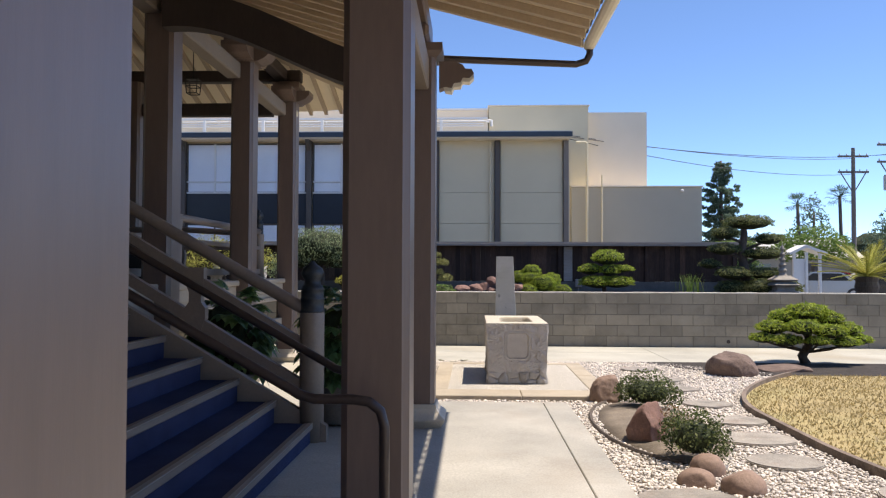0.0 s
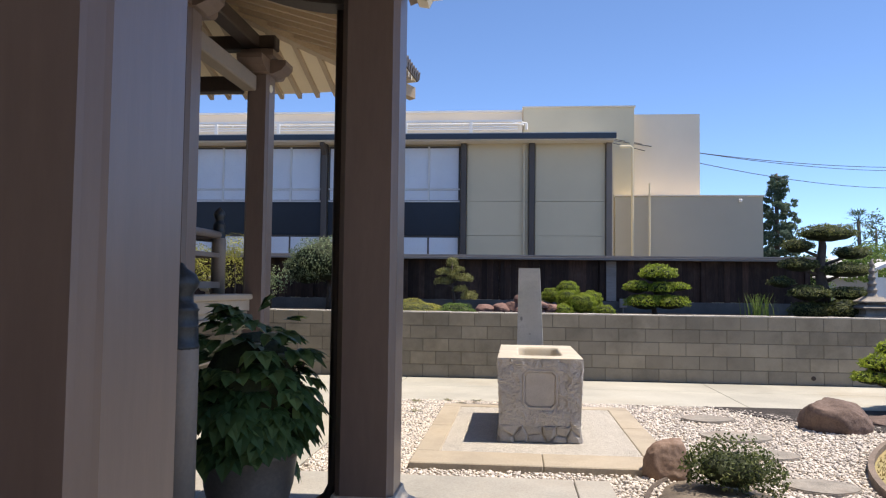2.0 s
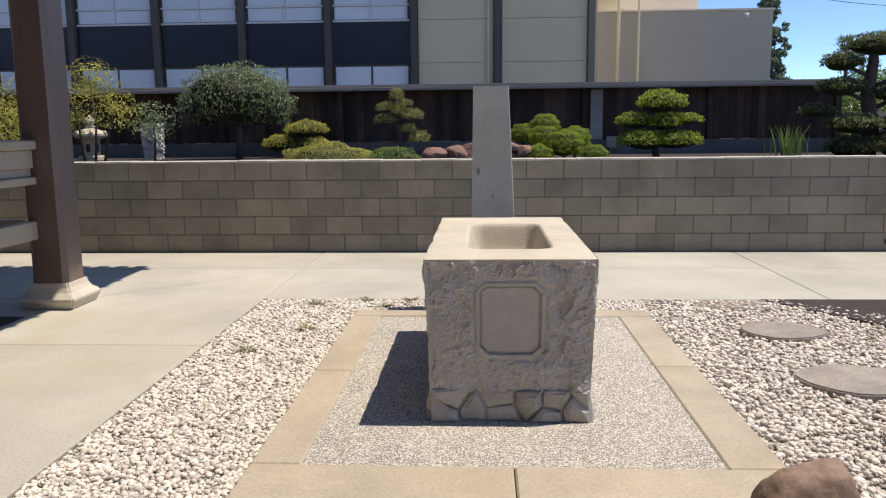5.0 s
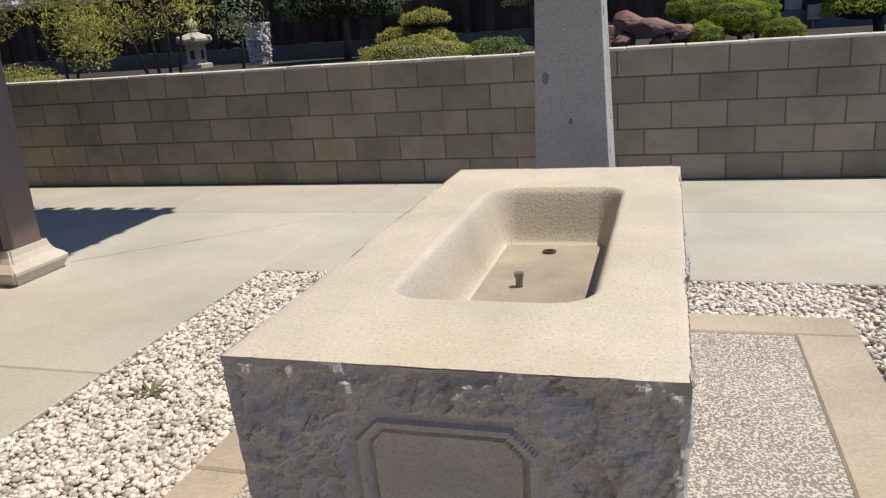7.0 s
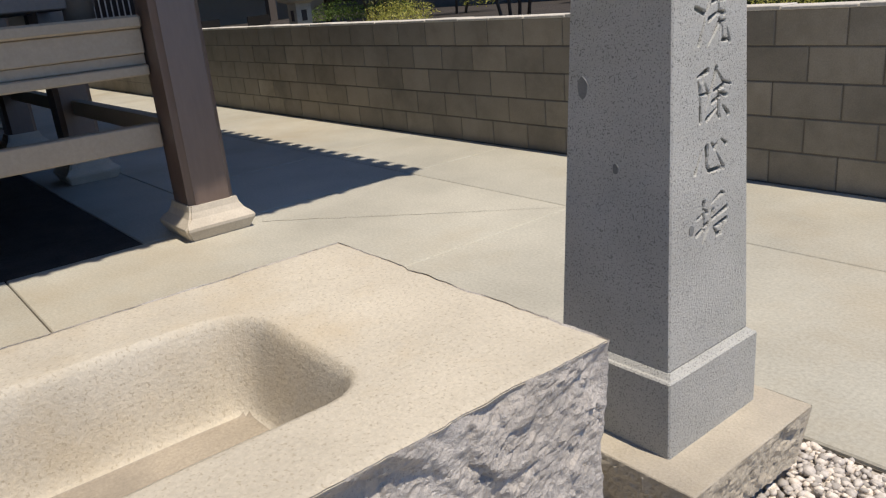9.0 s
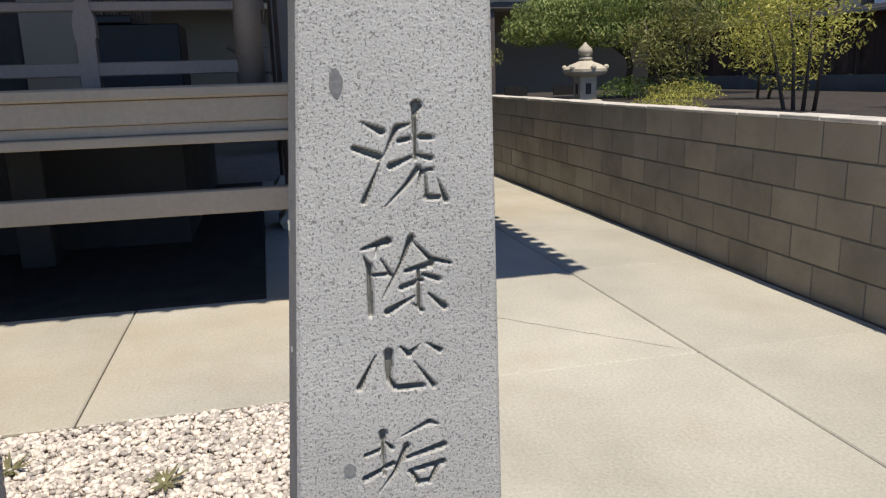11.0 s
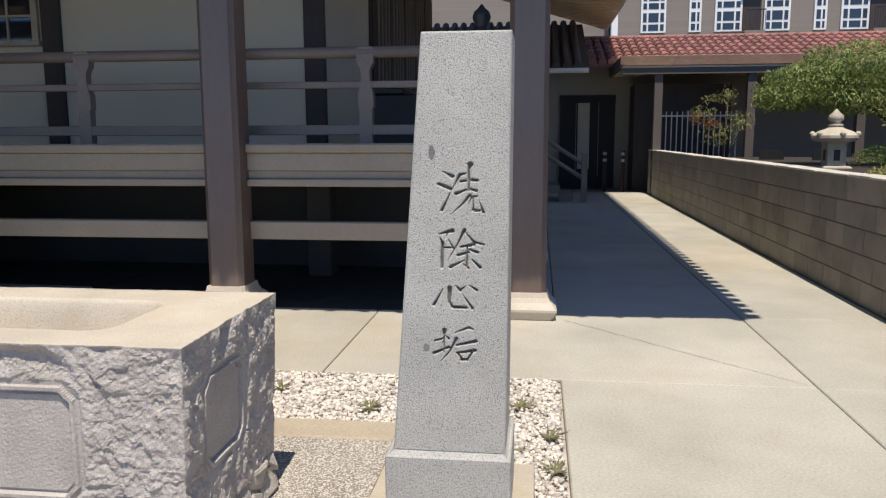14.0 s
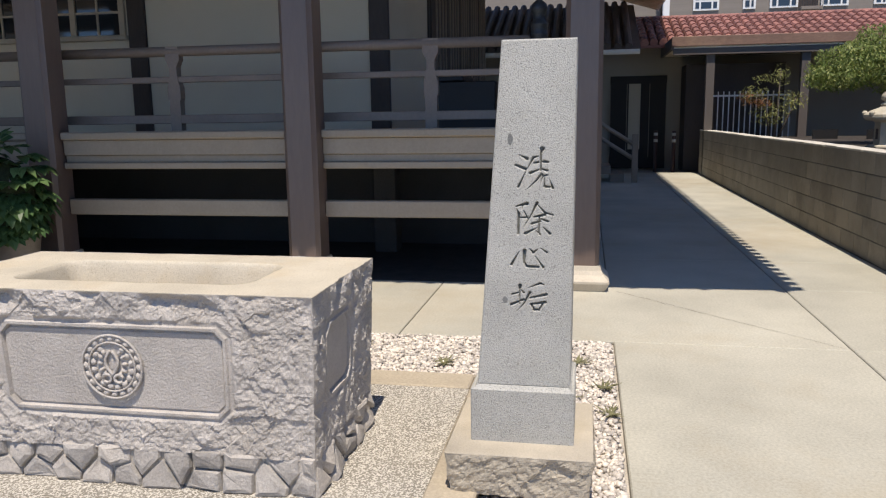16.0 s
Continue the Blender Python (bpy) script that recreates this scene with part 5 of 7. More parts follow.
limb(t, ((0, 0, 0), (-0.05, 0, 0.3), (0.06, 0, 0.6), (0.02, 0, 0.85)), 0.06, 0.03)
# small upright pine
t = thing("small_pine", (-1.33, 11.0, BED), "thin upright young pine with tufted branches", "tree")
crown(t, [((0.02, 0, 1.14), (0.15, 0.14, 0.14)), ((-0.16, 0, 0.92), (0.22, 0.2, 0.11)), ((0.16, 0, 0.98), (0.15, 0.14, 0.09)), ((-0.2, 0, 0.70), (0.22, 0.18, 0.11)), ((0.28, 0, 0.78), (0.24, 0.2, 0.12)), ((0.05, -0.05, 0.84), (0.18, 0.16, 0.11)), ((0.2, 0, 0.52), (0.18, 0.16, 0.10)), ((0.42, 0, 0.36), (0.2, 0.18, 0.14))], 19000, 0.07, 0.013, LEAF_OLIVE, 81, tilt=0.9, core=False, depth=0.6)
limb(t, ((0.1, 0, 0), (0.06, 0, 0.35), (0.0, 0, 0.7), (0.02, 0, 1.2)), 0.045, 0.014)
for z, x in ((0.5, 0.35), (0.68, -0.2), (0.76, 0.26), (0.9, -0.16)):
    limb(t, ((0.02, 0, z - 0.12), (x * 0.6, 0, z - 0.02), (x, 0, z)), 0.016, 0.008, "limb")
# weeping tree with a dense mop head
t = thing("weeping_tree", (-4.15, 10.5, BED), "small weeping tree with a dense drooping grey-green head", "tree")
crown(t, [((0, 0, 1.15), (0.95, 0.85, 0.55)), ((-0.5, 0, 0.95), (0.55, 0.5, 0.42)), ((0.5, 0, 0.95), (0.55, 0.5, 0.42))], 6500, 0.075, 0.024, LEAF_GREY, 91, low=-0.75, droop=1.6, depth=0.3)
limb(t, ((0, 0, 0), (0.03, 0, 0.4), (0, 0, 0.9)), 0.07, 0.05)
# low mounded shrubs along the wall
t = thing("mound_shrub", (-1.68, 6.3, BED), "low wide mounded yellow-green shrub", "shrub")
crown(t, [((0, 0, 0.10), (0.62, 0.42, 0.24))], 42000, 0.022, 0.012, LEAF_YELLOW, 101, low=-0.3, depth=0.15)
t = thing("mound_shrub", (-0.85, 6.3, BED), "low mounded green shrub with fine leaves", "shrub")
crown(t, [((0, 0, 0.10), (0.34, 0.3, 0.19))], 40000, 0.03, 0.014, LEAF_MID, 104, low=-0.3, depth=0.25)
t = thing("low_pine", (-3.2, 11.3, BED), "low yellow-tipped spreading pine", "shrub")
crown(t, [((0.12, 0, 0.52), (0.40, 0.34, 0.18)), ((-0.42, 0, 0.26), (0.3, 0.28, 0.17)), ((0.3, -0.1, 0.2), (0.34, 0.3, 0.18))], 14000, 0.08, 0.016, LEAF_YELLOW, 108, low=-0.3, tilt=0.9)
limb(t, ((0, 0, 0), (0.05, 0, 0.2), (0.1, 0, 0.4)), 0.04, 0.02)
t = thing("strap_leaf_clump", (5.05, 9.0, BED), "clump of upright strap-like grass leaves", "grass clump")
r = np.random.RandomState(5)
bm = bmesh.new()
for i in range(70):
    a, l, lean = r.uniform(0, 6.28), r.uniform(0.3, 0.55), r.uniform(0.1, 0.5)
    x, y = r.normal(0, 0.12, 2)
    pts = [Vector((x + math.cos(a) * lean * l * k * k, y + math.sin(a) * lean * l * k * k, l * k)) for k in (0, 0.4, 0.75, 1)]
    s = Vector((-math.sin(a), math.cos(a), 0)) * 0.009
    vs = [(bm.verts.new(p - s * (1 - 0.85 * j / 3)), bm.verts.new(p + s * (1 - 0.85 * j / 3))) for j, p in enumerate(pts)]
    for q, w in zip(vs, vs[1:]):
        bm.faces.new((q[0], q[1], w[1], w[0]))
part("foliage", bm, LEAF_MID, t)


def cloud_tree(name, loc, label, pads, trunk, material, seed, per=9000, girth=0.15):
    t = thing(name, loc, label, "tree")
    crown(t, pads, per, 0.07, 0.02, material, seed, low=-0.3, tilt=0.8, depth=0.18)
    limb(t, trunk, girth, 0.06)
    for i, (c, rad) in enumerate(pads[1:]):
        zt = max(0.2, c[2] - 0.25)
        limb(t, ((0.03, 0, zt), (c[0] * 0.6, c[1] * 0.6, c[2] - 0.12), (c[0], c[1], c[2] - 0.04)), 0.27 * girth, 0.14 * girth, "limb")
    return t


cloud_tree("cloud_pine", (6.45, 9.5, BED), "tall cloud-pruned pine with dark layered round pads",
           [((0.12, 0, 1.76), (0.60, 0.52, 0.20)), ((-0.46, 0, 1.50), (0.33, 0.32, 0.17)), ((0.60, 0, 1.36), (0.38, 0.34, 0.16)), ((-0.50, -0.1, 1.10), (0.40, 0.36, 0.16)), ((0.46, -0.1, 1.00), (0.52, 0.44, 0.17)), ((-0.82, 0, 0.74), (0.28, 0.26, 0.13)), ((-0.38, -0.35, 0.52), (0.42, 0.38, 0.18)), ((0.42, -0.25, 0.52), (0.42, 0.38, 0.16)), ((0.5, -0.5, 0.18), (0.72, 0.5, 0.25)), ((-0.36, -0.3, 0.16), (0.42, 0.38, 0.22))],
           ((0, 0, 0), (0.05, 0, 0.5), (-0.05, 0, 1.0), (0.02, 0, 1.5), (0, 0, 1.75)), LEAF_PINE, 131)
cloud_tree("low_cloud_pine", (5.05, 2.7, -0.02), "low spreading garden pine with dense green pads",
           [((0.02, 0, 0.82), (0.32, 0.3, 0.15)), ((-0.28, 0.1, 0.74), (0.25, 0.24, 0.13)), ((0.32, 0.05, 0.72), (0.27, 0.24, 0.13)), ((-0.52, -0.05, 0.58), (0.26, 0.24, 0.12)), ((0.56, 0.0, 0.56), (0.28, 0.26, 0.12)), ((-0.16, -0.30, 0.60), (0.28, 0.24, 0.13)), ((0.22, -0.30, 0.54), (0.28, 0.24, 0.12)), ((0.05, 0.32, 0.62), (0.32, 0.24, 0.13)), ((-0.70, -0.1, 0.42), (0.20, 0.2, 0.09)), ((-0.40, -0.28, 0.40), (0.24, 0.2, 0.10)), ((0.74, -0.1, 0.40), (0.22, 0.2, 0.09)), ((0.44, -0.34, 0.38), (0.22, 0.2, 0.09)), ((0.02, -0.4, 0.40), (0.2, 0.18, 0.08))],
           ((0, 0, 0), (-0.06, 0, 0.14), (0.06, 0, 0.34), (0, 0, 0.62)), LEAF_BRIGHT, 151, 17000, 0.085)

# sago palm
t = thing("sago_palm", (9.15, 9.0, 0.0), "sago palm with stiff yellow-green fronds on a dark trunk", "palm")
part("trunk", lathe(bmesh.new(), [(0.24 + 0.03 * (i % 2), 0.12 * i) for i in range(12)], 12), BARK, t)
r = np.random.RandomState(8)
for i in range(38):
    a, lift, l = i * 2.4, r.uniform(0.1, 1.25), r.uniform(1.0, 1.3)
    spine = [Vector((math.cos(a) * l * k * math.cos(lift) * (1 + 0.25 * k), math.sin(a) * l * k * math.cos(lift) * (1 + 0.25 * k), 1.32 + l * (math.sin(lift) * k - 0.22 * k * k))) for k in (j / 7 for j in range(8))]
    bm = bmesh.new()
    tube(bm, spine, 0.012, 5)
    side = Vector((-math.sin(a), math.cos(a), 0))
    for j in range(1, 8):
        for k in (0.0, 0.33, 0.66):
            p = spine[j - 1].lerp(spine[j], k)
            for s in (-1, 1):
                tip = p + side * s * 0.2 * math.sin(0.5 + 2.4 * j / 8) + (spine[j] - spine[j - 1]).normalized() * 0.1
                w = (spine[j] - spine[j - 1]).normalized() * 0.012
                bm.faces.new([bm.verts.new(q) for q in (p - w, p + w, tip)])
    part("frond", bm, LEAF_YELLOW, t)

# nandina and bamboo-like thin trees by the wall
def thin_tree(name, loc, label, stems, blobs, material, seed, length=0.075, width=0.024, per=2600):
    t = thing(name, loc, label, "tree")
    crown(t, blobs, per, length, width, material, seed, low=-1.0, tilt=1.0, core=False, depth=0.85)
    for s in stems:
        limb(t, s, 0.022, 0.008, "stem")
    return t


thin_tree("nandina", (-5.35, 7.5, BED), "airy nandina with many thin stems and yellow-green leaves",
          [((-0.1, 0, 0), (-0.15, 0, 0.6), (-0.3, 0, 1.2)), ((0.05, 0, 0), (0.1, 0, 0.6), (0.05, 0, 1.3)), ((0.15, 0.05, 0), (0.3, 0, 0.6), (0.45, 0, 1.0)), ((-0.25, 0, 0), (-0.5, 0, 0.7), (-0.8, 0, 1.1))],
          [((0.05, 0, 1.18), (0.45, 0.4, 0.36)), ((-0.75, 0, 1.0), (0.45, 0.4, 0.42)), ((0.42, 0, 0.82), (0.34, 0.3, 0.3)), ((-0.3, 0, 0.7), (0.4, 0.35, 0.25)), ((-1.2, 0.1, 0.7), (0.3, 0.3, 0.3))], LEAF_YELLOW, 171, 0.06, 0.02, 5200)
thin_tree("nandina", (-4.9, 8.6, BED), "rounded green shrub on thin stems near the lantern",
          [((0, 0, 0), (0.03, 0, 0.4), (0, 0, 0.7))], [((0, 0, 0.68), (0.42, 0.36, 0.34))], LEAF_GREY, 181, 0.06, 0.026, 3600)
thin_tree("nandina", (-12.0, 5.85, BED), "slender nandina with bronze and yellow-green leaf tufts",
          [((0, 0, 0), (0, -0.1, 0.6), (0, -0.2, 0.9)), ((0.05, 0.05, 0), (0, 0.1, 0.6), (0, 0.12, 1.3)), ((0, 0.1, 0), (0, 0.3, 0.5), (0, 0.4, 0.8))],
          [((0, 0.12, 1.2), (0.2, 0.2, 0.22)), ((0, -0.3, 0.9), (0.22, 0.3, 0.13)), ((0, 0.3, 0.75), (0.25, 0.34, 0.2)), ((0, -0.05, 0.5), (0.25, 0.35, 0.2)), ((0, -0.2, 1.15), (0.14, 0.16, 0.1))], LEAF_OLIVE, 191, 0.075, 0.02, 3000)
t = bpy.data.objects["nandina.002"]
crown(t, [((0, -0.42, 0.80), (0.2, 0.22, 0.14)), ((0, -0.2, 0.72), (0.2, 0.2, 0.1))], 3000, 0.08, 0.025, LEAF_RED, 193, low=-1.0, core=False, depth=0.85, name="bronze_foliage")
# broad weeping maple
t = thing("weeping_maple", (-10.9, 8.3, BED), "broad weeping maple with a domed layered green canopy", "tree")
crown(t, [((0, -0.3, 1.55), (1.0, 1.3, 0.48)), ((0, -1.25, 1.28), (0.85, 0.85, 0.42)), ((0.15, -1.75, 1.10), (0.6, 0.48, 0.26)), ((0.1, 0.9, 1.45), (1.0, 1.0, 0.5)), ((0, 1.9, 1.85), (1.1, 1.0, 0.65)), ((0.4, -0.6, 1.05), (0.6, 0.7, 0.3)), ((0.5, 0.3, 1.3), (0.6, 0.7, 0.4))], 9500, 0.085, 0.028, LEAF_MAPLE, 201, low=-0.85, droop=1.6, depth=0.5, core=False)
limb(t, ((0, 0, 0), (0.08, 0.05, 0.5), (-0.05, 0.0, 1.0), (0, 0, 1.5)), 0.06, 0.04)
limb(t, ((0, 0, 0.7), (0.1, -0.6, 1.1), (0.1, -1.3, 1.15)), 0.04, 0.02, "limb")
thin_tree("nandina", (-9.5, 8.35, BED), "tall nandina with yellow-tipped foliage",
          [((0, 0, 0), (0.05, 0, 0.8), (0.1, 0, 1.5)), ((0.1, 0.1, 0), (0.2, 0.2, 0.8), (0.3, 0.3, 1.4)), ((0, -0.1, 0), (-0.1, -0.3, 0.8), (-0.1, -0.4, 1.2))],
          [((0.1, 0.1, 1.35), (0.55, 0.5, 0.45)), ((0.2, 0.4, 1.0), (0.5, 0.5, 0.4)), ((0, -0.35, 0.85), (0.4, 0.42, 0.4)), ((0.1, 0.05, 0.55), (0.35, 0.5, 0.32))], LEAF_OLIVE, 211, 0.075, 0.024, 5200)
thin_tree("nandina", (-8.2, 9.0, BED), "leafy nandina with bright yellow-green foliage",
          [((0, 0, 0), (0.05, 0, 0.6), (0.1, 0, 1.2)), ((0.1, 0.1, 0), (0.2, 0.2, 0.6), (0.3, 0.3, 1.1))],
          [((0.1, 0, 1.2), (0.6, 0.6, 0.5)), ((0.2, 0.3, 0.6), (0.6, 0.6, 0.5))], LEAF_YELLOW, 215, 0.075, 0.024, 4200)
t = thing("flower_clump", (-7.2, 6.7, BED), "straggly low flowering ground cover along the wall", "shrub")
crown(t, [((-0.6, 0.9, 0.10), (0.6, 0.5, 0.2)), ((0.6, 0, 0.03), (0.6, 0.35, 0.14))], 7000, 0.045, 0.014, LEAF_YELLOW, 221, low=-0.2, core=False, tilt=1.2, depth=0.7)
t = thing("flower_clump", (-9.9, 8.2, BED), "low leafy ground cover under the maple", "shrub")
crown(t, [((0, -0.3, 0.1), (0.5, 0.5, 0.26)), ((0.2, 0.5, 0.1), (0.5, 0.5, 0.26))], 7000, 0.05, 0.018, LEAF_MID, 223, low=-0.2, core=False, tilt=1.2, depth=0.7)
# leafy plant in a pot by the stairs
t = thing("potted_aralia", (-1.35, -2.68, PZ + 0.02), "large glossy dark-leaved aralia in a grey-brown pot", "potted plant")
part("pot", lathe(bmesh.new(), ((0.17, 0), (0.20, 0.02), (0.25, 0.2), (0.27, 0.36), (0.29, 0.37), (0.29, 0.40), (0.24, 0.40), (0.23, 0.34)), 24), mat("grey_glazed_pot", (0.17, 0.148, 0.125), 0.45, 0.12, 3, 40, 0.08), t, "grey-brown glazed pot", smooth=True)
r = np.random.RandomState(31)
for i in range(9):
    a = i * 2.4
    limb(t, ((0.05 * math.cos(a), 0.05 * math.sin(a), 0.36), (0.16 * math.cos(a), 0.16 * math.sin(a), 0.65), (0.30 * math.cos(a), 0.30 * math.sin(a), 0.78 + 0.05 * (i % 3))), 0.014, 0.008, "stem")
bm = bmesh.new()
for i in range(165):
    q = Vector(r.normal(0, 1, 3)).normalized()
    if q.z < -0.55:
        q.z *= -0.4
    c = Vector((q.x * 0.34, q.y * 0.34, 0.72 + q.z * 0.50))
    c *= 1 - 0.3 * r.uniform(0, 1) ** 2
    c.z = max(c.z, 0.3)
    out = (Vector((q.x, q.y, q.z * 0.5 - 0.25))).normalized()
    up = (q + Vector((0, 0, 0.6))).normalized()
    side = out.cross(up).normalized()
    up = side.cross(out)
    size = r.uniform(0.7, 1.3)
    # a fan of five broad drooping leaflets
    r_droop = r.uniform(0.15, 0.6)
    for j in range(5):
        ang = (j - 2) * 0.58 + r.uniform(-0.12, 0.12)
        d = (out * math.cos(ang) + side * math.sin(ang)).normalized()
        s = d.cross(up)
        l = size * (0.165 - 0.014 * abs(j - 2))
        w = size * 0.05
        spine = [c + d * l * k - up * l * (r_droop * k * k) for k in (0.12, 0.4, 0.7, 1.0)]
        wide = (0.35, 1.0, 0.75)
        left = [bm.verts.new(p + s * w * q + up * w * q * 0.3) for p, q in zip(spine, wide)]
        right = [bm.verts.new(p - s * w * q + up * w * q * 0.3) for p, q in zip(spine, wide)]
        mid = [bm.verts.new(p) for p in spine]
        for k in range(2):
            bm.faces.new((left[k], left[k + 1], mid[k + 1], mid[k]))
            bm.faces.new((mid[k], mid[k + 1], right[k + 1], right[k]))
        bm.faces.new((left[2], mid[3], mid[2]))
        bm.faces.new((mid[2], mid[3], right[2]))
# dark hull in place of the shaded inside of the plant
part("inner_crown", core_mesh([((0, 0, 0.7), (0.29, 0.29, 0.40))], 0.9), CORE_SHADE, t)
part("foliage", bm, LEAF_DARK, t, "glossy dark green leaflets")
copy_thing(t, pose(-2.5, -2.35, PZ + 0.0, 0, 0, 140))

# shrubs among the pebbles
for x, y, rr, h, lab, seed in ((1.66, -1.45, 0.31, 0.31, "small open dark-leaved shrub between boulders", 241), (1.52, -3.65, 0.235, 0.32, "small glossy rounded shrub in gravel", 251)):
    t = thing("small_shrub", (x, y, -0.01), lab, "shrub")
    crown(t, [((0, 0, h * 0.7), (rr, rr, h * 0.62)), ((rr * 0.5, -0.1, h * 0.5), (rr * 0.6, rr * 0.6, h * 0.5)), ((-rr * 0.45, 0.1, h * 0.6), (rr * 0.6, rr * 0.6, h * 0.5))], 20000, 0.034, 0.018, LEAF_SHRUB, seed, low=-0.8, tilt=1.0, core=False, depth=0.6)
    # dark hull painted as the shrub's inner shade
    core_ob = part("inner_crown", core_mesh([((0, 0, h * 0.6), (rr * 0.8, rr * 0.8, h * 0.45))]), CORE_SHADE, t)
t = thing("bronze_grass", (1.53, -3.02, 0.03), "dry bronze seedheads beside a red boulder", "grass clump")
crown(t, [((0, 0, 0.12), (0.16, 0.16, 0.16))], 14000, 0.05, 0.008, LEAF_RED, 261, low=-0.5, core=False, depth=0.9, tilt=1.2, name="stalks")

# ---- rocks, stepping stones, lawn ----
LAVA = mat("dark_brown_boulder", (0.15, 0.105, 0.085), 0.9, 0.2, 4, 50, 0.7, 30, stain=(0.27, 0.2, 0.16), stain_amt=0.5)
RED_ROCK = mat("reddish_boulder", (0.21, 0.12, 0.095), 0.85, 0.18, 4, 60, 0.5, 40, stain=(0.34, 0.26, 0.22), stain_amt=0.4)
TAN_ROCK = mat("tan_boulder", (0.25, 0.17, 0.125), 0.8, 0.12, 3, 60, 0.3, 40, stain=(0.2, 0.12, 0.08), stain_amt=0.4)
FLAT_STONE = mat("grey_flagstone", (0.30, 0.275, 0.235), 0.9, 0.16, 5, 60, 0.7, 45, each=0.15, stain=(0.36, 0.25, 0.19), stain_amt=0.35)


def boulder(loc, size, material, label, seed, rough=0.22, rz=0.0, facets=10):
    """A rock: a lumpy ball trimmed by random planes."""
    rr = random.Random(int(seed * 10))
    bm = bmesh.new()
    bmesh.ops.create_icosphere(bm, subdivisions=5 if size[0] > 0.16 else 4, radius=1)
    planes = []
    for _ in range(facets):
        n = Vector((rr.gauss(0, 1), rr.gauss(0, 1), rr.gauss(0.2, 0.8))).normalized()
        planes.append((n, rr.uniform(0.68, 0.9)))
    for v in bm.verts:
        p = v.co + Vector((seed, seed * 0.7, 0))
        c = v.co * (1 + rough * 0.6 * noise.noise(p * 1.2))
        for n, d in planes:
            over = c.dot(n) - d
            if over > 0:
                c = c - n * over * 0.93
        c = c * (1 + 0.035 * noise.noise(p * 5) + 0.02 * noise.noise(p * 13) - 0.03 * abs(noise.noise(p * 8)))
        v.co = Vector((c.x * size[0], c.y * size[1], c.z * size[2])) * 1.04
        if v.co.z < -size[2] * 0.35:
            v.co.z = -size[2] * 0.35
    m = part("boulder", bm, material, smooth=True)
    m.location = (loc[0], loc[1], loc[2] + size[2] * 0.3)
    m.rotation_euler = (0, 0, rz)
    return tagged(m, label, "boulder", "garden boulders")


boulder((3.46, 1.35, -0.03), (0.33, 0.3, 0.31), LAVA, "large dark brown rounded lava boulder", 2.2)
boulder((4.35, 1.75, -0.03), (0.5, 0.2, 0.10), LAVA, "long low dark rock at the mulch edge", 6.2, 0.3)
boulder((1.33, -0.95, -0.02), (0.185, 0.17, 0.235), TAN_ROCK, "upright brown boulder at the pad corner", 3.9)
boulder((1.33, -2.95, 0.02), (0.19, 0.18, 0.27), RED_ROCK, "pointed reddish boulder on bare soil", 5.1, 0.45, 0.6, 18)
boulder((1.36, -4.25, -0.02), (0.125, 0.115, 0.09), TAN_ROCK, "smooth tan river boulder", 7.3, 0.15, 0, 2)
boulder((1.62, -4.42, -0.02), (0.14, 0.13, 0.12), TAN_ROCK, "smooth brown river boulder", 8.8, 0.15, 0, 2)
boulder((1.52, -3.98, -0.02), (0.12, 0.115, 0.12), TAN_ROCK, "smooth reddish river boulder", 9.6, 0.15, 0, 2)
for i, (x, z, s) in enumerate(((-0.40, 1.02, 0.15), (-0.1, 1.03, 0.16), (0.30, 1.17, 0.185), (0.55, 1.12, 0.165), (0.82, 1.04, 0.155), (0.10, 1.06, 0.15), (0.64, 0.97, 0.10), (0.25, 0.99, 0.13))):
    boulder((x, 7.5 + 0.1 * (i % 3), z - s * 0.35), (s * 1.3, s, s * 0.8), RED_ROCK, "piled reddish-brown garden rock", 11.3 + i * 2.1, 0.3, i * 1.1)
for i, (x, y, a, b) in enumerate(((2.19, -3.68, 0.28, 0.24), (2.25, -2.88, 0.34, 0.27), (2.37, -2.09, 0.28, 0.22), (2.35, -1.17, 0.26, 0.22), (2.30, -0.12, 0.3, 0.22), (2.28, 0.69, 0.33, 0.25), (2.25, 1.71, 0.28, 0.22), (1.2, -4.75, 0.36, 0.3), (2.75, -4.6, 0.32, 0.3))):
    pts = [(a * math.cos(k) * (1 + 0.12 * noise.noise(Vector((math.cos(k), math.sin(k), i)) * 1.4)), b * math.sin(k) * (1 + 0.14 * noise.noise(Vector((math.cos(k), math.sin(k), i + 20)) * 1.4))) for k in (q * math.pi / 11 for q in range(22))]
    bm = prism(bmesh.new(), pts, -0.04, 0.022, "z")
    bmesh.ops.bevel(bm, geom=[e for e in bm.edges if e.verts[0].co.z > 0 and e.verts[1].co.z > 0], offset=0.008, segments=2, affect="EDGES")
    ob = tagged(part("stepping_stone", bm, FLAT_STONE), "flat grey-brown stepping stone set in pebbles", "stepping stone", "stepping stones")
    ob.location = (x, y, 0)
bm = bmesh.new()
lathe(bm, ((1.0, -0.06), (0.97, 0.0), (0.7, 0.035), (0.3, 0.05), (0.02, 0.055)), 40)
mound = part("soil_mound", bm, SOIL, smooth=True)
mound.scale = (0.52, 1.38, 1)
mound.location = (1.55, -2.35, 0)
tagged(mound, "low mound of bare dry soil among pebbles", "soil", kind="structure")
pts = [(1.55 + 0.56 * math.cos(a) - 0.02, -2.35 + 1.4 * math.sin(a), 0.01) for a in (math.pi * 0.55 + k * math.pi * 0.9 / 20 for k in range(21))]
tagged(part("edging", tube(bmesh.new(), pts, 0.018, 6), BARK), "thin dark bender-board edging round the soil mound", "edging", kind="structure")


